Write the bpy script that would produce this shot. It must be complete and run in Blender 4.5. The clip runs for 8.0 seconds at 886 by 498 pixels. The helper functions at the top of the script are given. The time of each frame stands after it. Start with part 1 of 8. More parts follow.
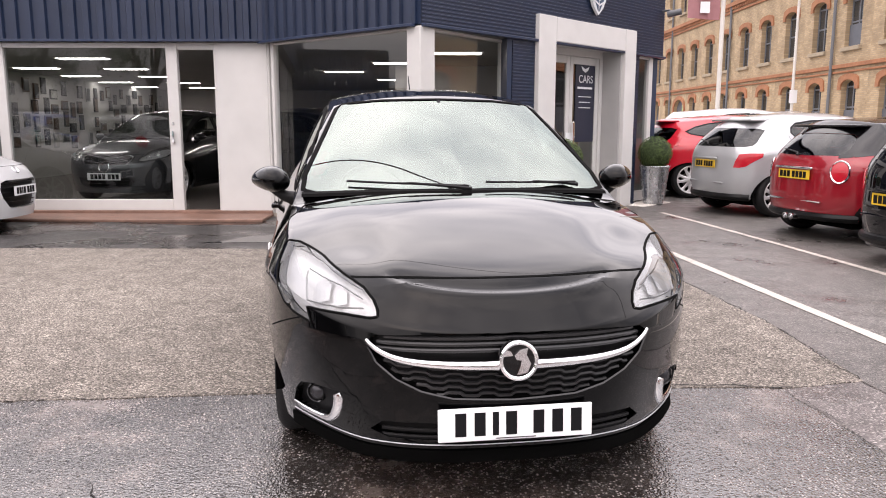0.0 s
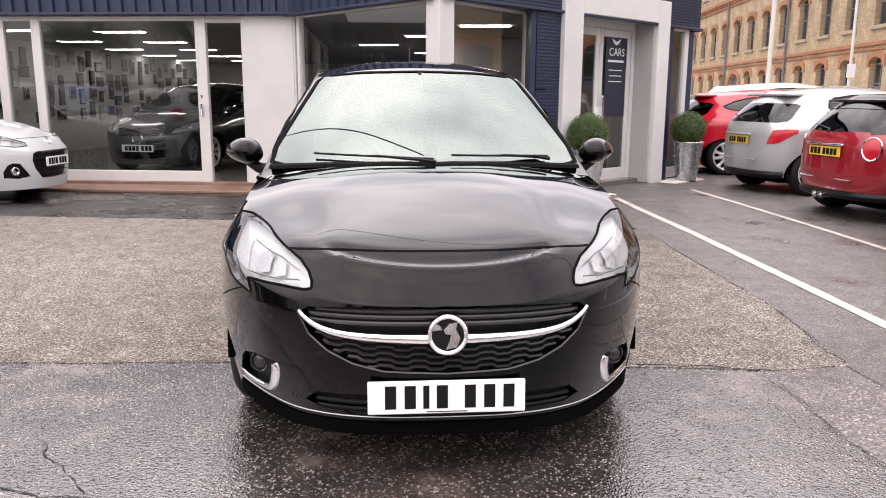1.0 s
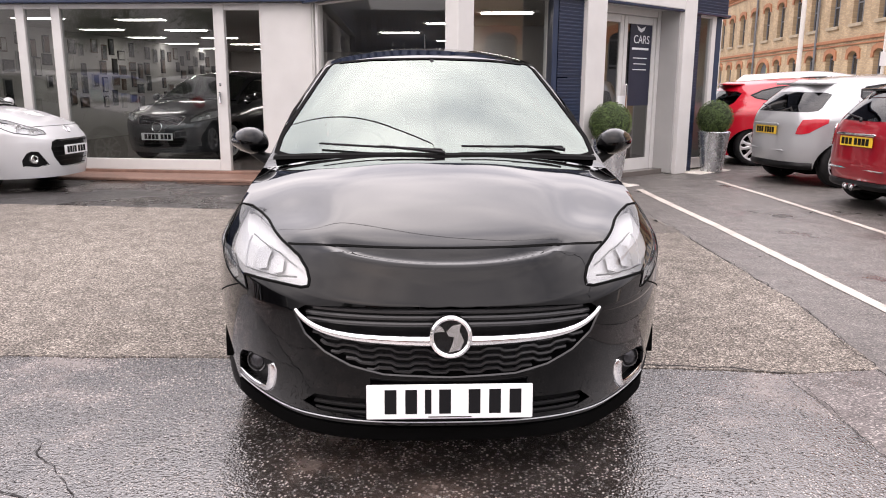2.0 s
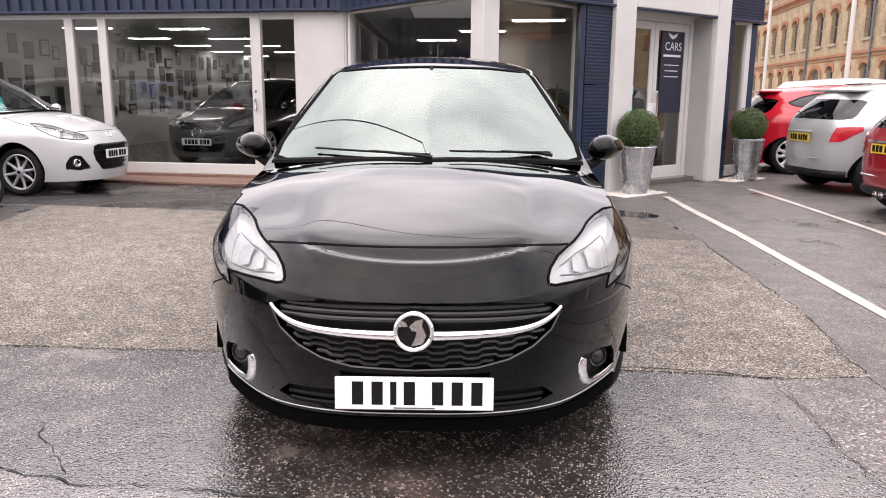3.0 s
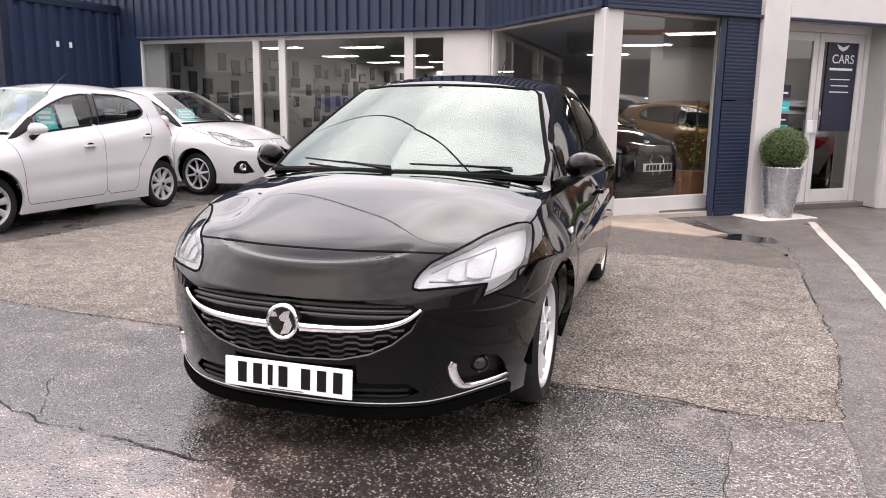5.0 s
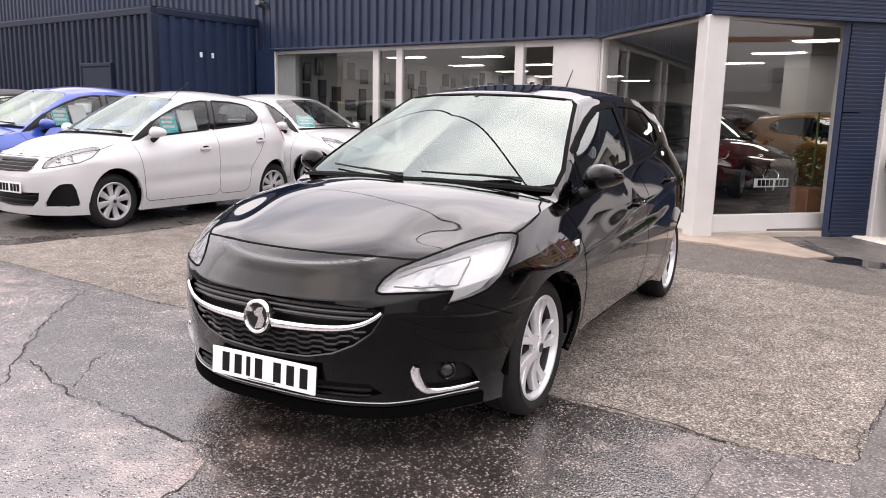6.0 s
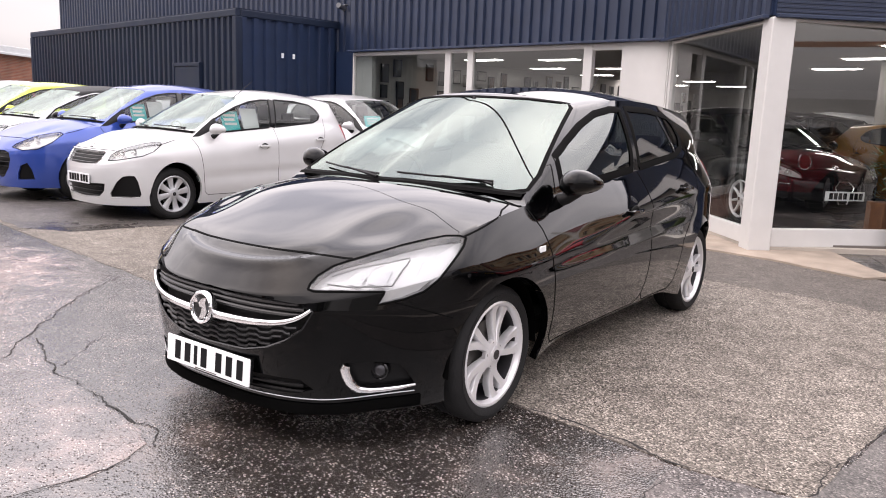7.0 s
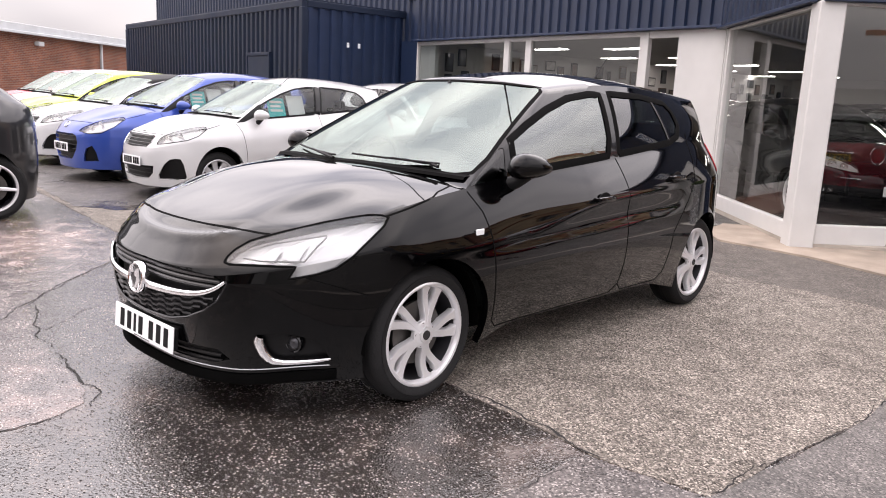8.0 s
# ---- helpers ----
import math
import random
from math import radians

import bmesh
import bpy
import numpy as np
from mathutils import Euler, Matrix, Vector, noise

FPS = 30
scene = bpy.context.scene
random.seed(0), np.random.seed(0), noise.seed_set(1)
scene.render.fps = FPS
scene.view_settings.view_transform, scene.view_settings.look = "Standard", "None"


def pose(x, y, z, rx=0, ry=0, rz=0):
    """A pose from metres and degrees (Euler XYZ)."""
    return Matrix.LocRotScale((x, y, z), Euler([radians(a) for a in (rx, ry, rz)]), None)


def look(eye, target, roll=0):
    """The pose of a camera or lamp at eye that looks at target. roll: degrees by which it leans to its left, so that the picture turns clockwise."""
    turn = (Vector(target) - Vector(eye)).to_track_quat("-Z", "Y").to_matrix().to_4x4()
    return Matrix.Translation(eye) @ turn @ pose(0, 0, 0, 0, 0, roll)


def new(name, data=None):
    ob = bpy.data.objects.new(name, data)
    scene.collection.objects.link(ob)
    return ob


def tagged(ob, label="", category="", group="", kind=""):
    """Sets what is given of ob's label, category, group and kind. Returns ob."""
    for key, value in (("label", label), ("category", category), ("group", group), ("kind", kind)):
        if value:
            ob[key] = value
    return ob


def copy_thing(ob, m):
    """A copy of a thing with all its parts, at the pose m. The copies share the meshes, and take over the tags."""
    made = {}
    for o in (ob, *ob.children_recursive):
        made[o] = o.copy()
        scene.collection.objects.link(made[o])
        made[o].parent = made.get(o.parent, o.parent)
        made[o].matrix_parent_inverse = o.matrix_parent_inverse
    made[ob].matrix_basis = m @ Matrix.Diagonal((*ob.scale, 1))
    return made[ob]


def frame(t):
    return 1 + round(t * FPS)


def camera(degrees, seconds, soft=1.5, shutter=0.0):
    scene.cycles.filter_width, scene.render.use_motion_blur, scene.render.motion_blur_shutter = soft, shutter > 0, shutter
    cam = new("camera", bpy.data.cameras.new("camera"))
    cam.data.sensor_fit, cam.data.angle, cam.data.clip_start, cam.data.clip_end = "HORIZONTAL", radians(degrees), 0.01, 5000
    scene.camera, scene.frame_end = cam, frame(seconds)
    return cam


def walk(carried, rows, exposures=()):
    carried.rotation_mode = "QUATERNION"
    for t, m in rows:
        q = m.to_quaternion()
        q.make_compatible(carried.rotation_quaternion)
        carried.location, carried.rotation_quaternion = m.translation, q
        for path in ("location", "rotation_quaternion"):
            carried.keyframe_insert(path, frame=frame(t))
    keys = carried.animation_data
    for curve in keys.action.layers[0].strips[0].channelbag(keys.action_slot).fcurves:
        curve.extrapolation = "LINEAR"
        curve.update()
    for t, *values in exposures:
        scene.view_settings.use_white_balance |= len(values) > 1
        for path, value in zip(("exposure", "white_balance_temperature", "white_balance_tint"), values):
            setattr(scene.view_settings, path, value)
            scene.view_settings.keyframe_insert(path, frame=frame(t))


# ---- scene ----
cam = camera(60.4, 8.0, 1.0)
METRES, EYE, TILT, LEAN, TURN = 3.912, 1.244, 0.0, 0.0, 0.0
ROWS = [
    (0.0, 0.0, 0.0, 0.0, 0.01, -9.23, -0.06),
    (0.5, 0.0667, 0.0012, -0.001, 2.53, -10.18, -0.14),
    (1.0, 0.095, 0.0069, -0.0019, 3.86, -11.12, -0.27),
    (1.5, 0.1063, 0.0234, -0.0024, 4.7, -11.73, -0.35),
    (2.0, 0.1076, 0.0415, -0.0021, 5.65, -11.96, -0.33),
    (3.5, 0.2329, 0.0132, -0.0006, 11.8, -11.16, -0.46),
    (4.0, 0.2986, 0.0294, 0.0046, 15.17, -10.94, -0.58),
    (4.5, 0.3845, 0.035, 0.0042, 19.87, -10.83, -0.65),
    (6.0, 0.616, 0.1301, 0.0091, 36.74, -10.24, -1.3),
    (6.5, 0.6708, 0.1685, 0.0072, 40.79, -10.12, -1.81),
    (7.0, 0.7291, 0.2324, 0.0119, 44.49, -10.27, -2.3),
    (7.5, 0.7986, 0.2886, 0.0115, 48.08, -10.77, -2.58),
    (8.0, 0.8504, 0.3539, 0.0088, 51.63, -11.19, -2.64),
]
walk(cam, [(t, pose(0, 0, EYE, TILT, LEAN, TURN) @ pose(METRES * x, METRES * y, METRES * z, 90 + pitch, roll, yaw)) for t, x, y, z, yaw, pitch, roll in ROWS], [(0.0, -0.17, 6850, 20), (8.0, -0.17, 6850, 20)])

# ---- light: a bright overcast sky and a wide, weak sun ----
world = bpy.data.worlds.new("overcast_sky")
scene.world = world
world.use_nodes = True
wn, wl = world.node_tree.nodes, world.node_tree.links
wn.clear()
w_out = wn.new("ShaderNodeOutputWorld")
w_bg = wn.new("ShaderNodeBackground")
w_sky = wn.new("ShaderNodeTexSky")
w_sky.sky_type = "NISHITA"
w_sky.sun_disc = False
w_sky.sun_elevation = radians(48)
w_sky.sun_rotation = radians(205)
w_sky.dust_density = 4.0
w_co = wn.new("ShaderNodeTexCoord")
w_map = wn.new("ShaderNodeMapping")
w_map.inputs["Scale"].default_value = (1.0, 1.0, 2.6)
w_noise = wn.new("ShaderNodeTexNoise")
w_noise.inputs["Scale"].default_value = 1.8
w_noise.inputs["Detail"].default_value = 3.0
w_noise.inputs["Roughness"].default_value = 0.55
w_ramp = wn.new("ShaderNodeValToRGB")
w_ramp.color_ramp.elements[0].position = 0.32
w_ramp.color_ramp.elements[0].color = (4.6, 4.8, 5.3, 1)
w_ramp.color_ramp.elements[1].position = 0.68
w_ramp.color_ramp.elements[1].color = (10.8, 10.8, 10.8, 1)
w_mix = wn.new("ShaderNodeMix")
w_mix.data_type = "RGBA"
w_mix.inputs["Factor"].default_value = 0.9
wl.new(w_co.outputs["Generated"], w_map.inputs["Vector"])
wl.new(w_map.outputs["Vector"], w_noise.inputs["Vector"])
wl.new(w_noise.outputs["Fac"], w_ramp.inputs["Fac"])
wl.new(w_sky.outputs["Color"], w_mix.inputs["A"])
wl.new(w_ramp.outputs["Color"], w_mix.inputs["B"])
# an overcast sky is about three times as bright overhead as at the horizon
w_sep = wn.new("ShaderNodeSeparateXYZ")
w_grad = wn.new("ShaderNodeMapRange")
w_grad.inputs["From Min"].default_value, w_grad.inputs["From Max"].default_value = 0.0, 1.0
w_grad.inputs["To Min"].default_value, w_grad.inputs["To Max"].default_value = 0.70, 4.9
w_scale = wn.new("ShaderNodeVectorMath")
w_scale.operation = "SCALE"
wl.new(w_co.outputs["Generated"], w_sep.inputs[0])
wl.new(w_sep.outputs["Z"], w_grad.inputs["Value"])
wl.new(w_mix.outputs["Result"], w_scale.inputs[0])
wl.new(w_grad.outputs[0], w_scale.inputs["Scale"])
wl.new(w_scale.outputs[0], w_bg.inputs["Color"])
w_bg.inputs["Strength"].default_value = 0.12
wl.new(w_bg.outputs["Background"], w_out.inputs["Surface"])

sun_data = bpy.data.lights.new("sun", "SUN")
sun_data.energy = 0.7
sun_data.angle = radians(100)
sun_data.color = (1.0, 0.97, 0.93)
sun = new("sun", sun_data)
sun.matrix_world = look((-6, -12, 18), (0, 4, 0))

# ---- building helpers ----
def mat(name, color, rough=0.5, metal=0.0, var=0.0, scale=8.0, bump=0.0, bscale=60.0, coat=0.0, spec=0.5, emit=None, estr=0.0, detail=4.0, rvar=0.0):
    """A principled material with colour variation at two scales and fine relief."""
    m = bpy.data.materials.new(name)
    m.use_nodes = True
    n, l = m.node_tree.nodes, m.node_tree.links
    b = n["Principled BSDF"]
    b.inputs["Base Color"].default_value = (*color, 1)
    b.inputs["Roughness"].default_value = rough
    b.inputs["Metallic"].default_value = metal
    b.inputs["Specular IOR Level"].default_value = spec
    b.inputs["Coat Weight"].default_value = coat
    b.inputs["Coat Roughness"].default_value = 0.02
    if emit:
        b.inputs["Emission Color"].default_value = (*emit, 1)
        b.inputs["Emission Strength"].default_value = estr
    if var or bump or rvar:
        co = n.new("ShaderNodeTexCoord")
    if var or rvar:
        a, c = n.new("ShaderNodeTexNoise"), n.new("ShaderNodeTexNoise")
        a.inputs["Scale"].default_value, c.inputs["Scale"].default_value = scale, scale * 0.13
        a.inputs["Detail"].default_value = c.inputs["Detail"].default_value = detail
        l.new(co.outputs["Object"], a.inputs["Vector"])
        l.new(co.outputs["Object"], c.inputs["Vector"])
        add = n.new("ShaderNodeMath")
        l.new(a.outputs["Fac"], add.inputs[0])
        l.new(c.outputs["Fac"], add.inputs[1])
        rm = n.new("ShaderNodeMapRange")
        rm.inputs["From Min"].default_value, rm.inputs["From Max"].default_value = 0.65, 1.35
        rm.inputs["To Min"].default_value, rm.inputs["To Max"].default_value = 1 - var, 1 + var
        l.new(add.outputs[0], rm.inputs["Value"])
        mul = n.new("ShaderNodeVectorMath")
        mul.operation = "SCALE"
        mul.inputs[0].default_value = color
        l.new(rm.outputs[0], mul.inputs["Scale"])
        if var:
            l.new(mul.outputs[0], b.inputs["Base Color"])
        if rvar:
            rr = n.new("ShaderNodeMapRange")
            rr.inputs["From Min"].default_value, rr.inputs["From Max"].default_value = 0.65, 1.35
            rr.inputs["To Min"].default_value, rr.inputs["To Max"].default_value = max(0.0, rough - rvar), min(1.0, rough + rvar)
            l.new(add.outputs[0], rr.inputs["Value"])
            l.new(rr.outputs[0], b.inputs["Roughness"])
    if bump:
        t = n.new("ShaderNodeTexNoise")
        t.inputs["Scale"].default_value = bscale
        t.inputs["Detail"].default_value = 5.0
        bp = n.new("ShaderNodeBump")
        bp.inputs["Strength"].default_value = bump
        bp.inputs["Distance"].default_value = 0.01
        l.new(co.outputs["Object"], t.inputs["Vector"])
        l.new(t.outputs["Fac"], bp.inputs["Height"])
        l.new(bp.outputs["Normal"], b.inputs["Normal"])
    return m


def glass_mat(name, tint, r0=0.06, rough=0.0, sheen=(1, 1, 1)):
    """A thin pane: clear by tint, with a mirror sheen that is r0 seen square on and grows to grazing."""
    m = bpy.data.materials.new(name)
    m.use_nodes = True
    n, l = m.node_tree.nodes, m.node_tree.links
    n.clear()
    out, mix = n.new("ShaderNodeOutputMaterial"), n.new("ShaderNodeMixShader")
    tr, gl, lw = n.new("ShaderNodeBsdfTransparent"), n.new("ShaderNodeBsdfGlossy"), n.new("ShaderNodeLayerWeight")
    pw, mr = n.new("ShaderNodeMath"), n.new("ShaderNodeMapRange")
    tr.inputs["Color"].default_value = (*tint, 1)
    gl.inputs["Roughness"].default_value = rough
    gl.inputs["Color"].default_value = (*sheen, 1)
    lw.inputs["Blend"].default_value = 0.5
    pw.operation = "POWER"
    pw.inputs[1].default_value = 4.5
    mr.inputs["To Min"].default_value, mr.inputs["To Max"].default_value = r0, 1.0
    l.new(lw.outputs["Facing"], pw.inputs[0])
    l.new(pw.outputs[0], mr.inputs["Value"])
    l.new(mr.outputs[0], mix.inputs["Fac"])
    l.new(tr.outputs[0], mix.inputs[1])
    l.new(gl.outputs[0], mix.inputs[2])
    l.new(mix.outputs[0], out.inputs["Surface"])
    return m


def thing(name, label, category, group="", kind="", m=None):
    ob = new(name)
    ob.empty_display_size = 0.2
    if m is not None:
        ob.matrix_basis = m
    return tagged(ob, label, category, group, kind)


def part(name, bm, material, parent=None, label="", smooth=False, kind=""):
    me = bpy.data.meshes.new(name)
    bm.normal_update()
    bm.to_mesh(me)
    bm.free()
    for mm in material if isinstance(material, (list, tuple)) else [material]:
        me.materials.append(mm)
    if smooth:
        me.shade_smooth()
        if smooth is not True:
            me.set_sharp_from_angle(angle=radians(smooth))
    ob = new(name, me)
    if parent is not None:
        ob.parent = parent
    if label or kind:
        tagged(ob, label, kind=kind)
    return ob


def add_box(bm, x0, y0, z0, x1, y1, z1, bevel=0.0, seg=1, m=None):
    """A box between two corners, bevelled, and turned by m."""
    r = bmesh.ops.create_cube(bm, size=1)
    vs = r["verts"]
    bmesh.ops.transform(bm, matrix=Matrix.Translation(((x0 + x1) / 2, (y0 + y1) / 2, (z0 + z1) / 2)) @ Matrix.Diagonal((abs(x1 - x0), abs(y1 - y0), abs(z1 - z0), 1)), verts=vs)
    if bevel:
        es = list({e for v in vs for e in v.link_edges})
        rr = bmesh.ops.bevel(bm, geom=es, offset=bevel, segments=seg, profile=0.5, affect="EDGES")
        vs = list({v for f in rr["faces"] for v in f.verts} | {v for v in vs if v.is_valid})
    if m is not None:
        bmesh.ops.transform(bm, matrix=m, verts=vs)
    return vs


def box(name, x0, y0, z0, x1, y1, z1, material, parent=None, bevel=0.0, label="", m=None, seg=1, kind=""):
    bm = bmesh.new()
    add_box(bm, x0, y0, z0, x1, y1, z1, bevel, seg, m)
    return part(name, bm, material, parent, label, kind=kind)


def add_cyl(bm, r0, r1, z0, z1, n=24, m=None, caps=True):
    r = bmesh.ops.create_cone(bm, cap_ends=caps, segments=n, radius1=r0, radius2=r1, depth=z1 - z0)
    mm = Matrix.Translation((0, 0, (z0 + z1) / 2))
    bmesh.ops.transform(bm, matrix=(m @ mm) if m is not None else mm, verts=r["verts"])
    return r["verts"]


def add_lathe(bm, rings, n=32, m=None):
    """Turns (radius, height) rings round z."""
    rows = []
    for r, z in rings:
        rows.append([bm.verts.new((r * math.cos(2 * math.pi * k / n), r * math.sin(2 * math.pi * k / n), z)) for k in range(n)])
    for a, b in zip(rows, rows[1:]):
        for k in range(n):
            bm.faces.new((a[k], a[(k + 1) % n], b[(k + 1) % n], b[k]))
    if m is not None:
        bmesh.ops.transform(bm, matrix=m, verts=[v for row in rows for v in row])
    return rows


def add_prism(bm, outline, depth, m=None):
    """A flat outline (x, z) with a thickness in y."""
    a = [bm.verts.new((x, 0, z)) for x, z in outline]
    b = [bm.verts.new((x, depth, z)) for x, z in outline]
    bm.faces.new(a)
    bm.faces.new(b[::-1])
    k = len(a)
    for i in range(k):
        bm.faces.new((a[i], b[i], b[(i + 1) % k], a[(i + 1) % k]))
    if m is not None:
        bmesh.ops.transform(bm, matrix=m, verts=a + b)
    return a + b


def add_tube(bm, pts, r, n=8):
    """A round bar along points."""
    pts = [Vector(p) for p in pts]
    rows = []
    for i, p in enumerate(pts):
        d = (pts[min(i + 1, len(pts) - 1)] - pts[max(i - 1, 0)]).normalized()
        u = d.orthogonal().normalized() if i == 0 else (u - d * u.dot(d)).normalized()
        v = d.cross(u)
        rr = r[i] if isinstance(r, (list, tuple)) else r
        rows.append([bm.verts.new(p + (u * math.cos(2 * math.pi * k / n) + v * math.sin(2 * math.pi * k / n)) * rr) for k in range(n)])
    for a, b in zip(rows, rows[1:]):
        for k in range(n):
            bm.faces.new((a[k], a[(k + 1) % n], b[(k + 1) % n], b[k]))
    bm.faces.new(rows[0][::-1])
    bm.faces.new(rows[-1])


def along(p, q):
    """The pose whose x runs from plan point p to q, with y to the left of it."""
    a = math.degrees(math.atan2(q[1] - p[1], q[0] - p[0]))
    return pose(p[0], p[1], 0, 0, 0, a)
from mathutils.bvhtree import BVHTree

# ---- materials ----
def paint(name, color, metallic=0.0, rough=0.28):
    return mat(name, color, rough, metallic, coat=1.0, var=0.05, scale=3.0, spec=0.0 if max(color) < 0.02 else 0.3)


def gloss_paint(name, color, square=0.022, power=3.4):
    """Deep dark lacquer: hardly any colour of its own, under a clear coat whose mirror grows towards grazing sight."""
    m = mat(name, color, 0.5, spec=0.0)
    n, l = m.node_tree.nodes, m.node_tree.links
    out, mix = n["Material Output"], n.new("ShaderNodeMixShader")
    gl, lw, pw, mr = n.new("ShaderNodeBsdfGlossy"), n.new("ShaderNodeLayerWeight"), n.new("ShaderNodeMath"), n.new("ShaderNodeMapRange")
    co, nz, rr = n.new("ShaderNodeTexCoord"), n.new("ShaderNodeTexNoise"), n.new("ShaderNodeMapRange")
    nz.inputs["Scale"].default_value, nz.inputs["Detail"].default_value = 2.5, 5.0
    rr.inputs["To Min"].default_value, rr.inputs["To Max"].default_value = 0.01, 0.06
    lw.inputs["Blend"].default_value = 0.5
    pw.operation, pw.inputs[1].default_value = "POWER", power
    mr.inputs["To Min"].default_value, mr.inputs["To Max"].default_value = square, 1.4
    l.new(co.outputs["Object"], nz.inputs["Vector"])
    l.new(nz.outputs["Fac"], rr.inputs["Value"])
    l.new(rr.outputs[0], gl.inputs["Roughness"])
    l.new(lw.outputs["Facing"], pw.inputs[0])
    l.new(pw.outputs[0], mr.inputs["Value"])
    l.new(mr.outputs[0], mix.inputs["Fac"])
    l.new(n["Principled BSDF"].outputs[0], mix.inputs[1])
    l.new(gl.outputs[0], mix.inputs[2])
    l.new(mix.outputs[0], out.inputs["Surface"])
    return m


M = {
    "tyre": mat("tyre_rubber", (0.009, 0.009, 0.0095), 0.75, spec=0.3, var=0.25, scale=18, bump=0.25, bscale=120),
    "disc": mat("brake_steel", (0.09, 0.085, 0.08), 0.5, 0.8, var=0.2, scale=20),
    "badge": mat("badge_dark", (0.05, 0.05, 0.055), 0.25, 0.6),
    "alloy": mat("silver_alloy", (0.70, 0.70, 0.71), 0.3, 0.5, var=0.05, scale=12),
    "cover": mat("silver_wheel_trim", (0.5, 0.51, 0.53), 0.38, 0.5, var=0.06, scale=12),
    "alloy_in_shade": mat("shaded_alloy", (0.06, 0.06, 0.065), 0.35, 0.7, var=0.1, scale=12),
    "chrome": mat("chrome", (0.86, 0.86, 0.87), 0.06, 1.0, rvar=0.03, scale=20),
    "plastic": mat("black_trim", (0.004, 0.004, 0.0045), 0.42, spec=0.22, var=0.2, scale=30, bump=0.08, bscale=300),
    "gloss": mat("gloss_black", (0.004, 0.004, 0.0045), 0.12, spec=0.3, coat=0.4),
    "mesh": mat("grille_black", (0.012, 0.012, 0.013), 0.3, spec=0.5, var=0.2, scale=30),
    "seam": mat("shut_line", (0.002, 0.002, 0.002), 0.8, spec=0.08),
    "seat": mat("dark_fabric", (0.02, 0.02, 0.022), 0.9, var=0.3, scale=40, bump=0.3, bscale=200),
    "dash": mat("grey_dash", (0.035, 0.035, 0.037), 0.7, var=0.15, scale=30, bump=0.2, bscale=250),
    "reflector": mat("lamp_reflector", (0.78, 0.78, 0.77), 0.2, 0.85, var=0.04, scale=30),
    "lamp_body": mat("lamp_housing", (0.45, 0.45, 0.455), 0.32, 0.25, var=0.08, scale=30),
    "ledge": mat("lamp_ledge_grey", (0.22, 0.22, 0.225), 0.35, 0.4),
    "facet": mat("lamp_facet_grey", (0.34, 0.34, 0.345), 0.28, 0.5, var=0.06, scale=30),
    "amber": mat("amber_lens", (0.72, 0.36, 0.25), 0.2),
    "red_lens": mat("red_lens", (0.46, 0.014, 0.026), 0.1, coat=0.2, var=0.1, scale=30),
    "plate_white": mat("plate_white", (0.82, 0.83, 0.84), 0.35, var=0.03, scale=25),
    "plate_yellow": mat("plate_yellow", (0.78, 0.5, 0.03), 0.35, var=0.03, scale=25),
    "ink": mat("plate_ink", (0.008, 0.008, 0.009), 0.6, spec=0.12),
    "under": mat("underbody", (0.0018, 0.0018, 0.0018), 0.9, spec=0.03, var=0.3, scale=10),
    "card": mat("white_card", (0.75, 0.77, 0.77), 0.6, var=0.04, scale=20),
    "teal": mat("teal_card", (0.02, 0.56, 0.57), 0.5, var=0.06, scale=20),
}
CAR_GLASS = glass_mat("car_glass", (0.70, 0.74, 0.72), 0.05)
SCREEN_GLASS = glass_mat("windscreen_glass", (0.52, 0.62, 0.57), 0.22, sheen=(0.80, 0.90, 0.84))
DARK_GLASS = glass_mat("privacy_glass", (0.08, 0.09, 0.09), 0.05)
LENS = glass_mat("lamp_lens", (0.95, 0.96, 0.96), 0.06)

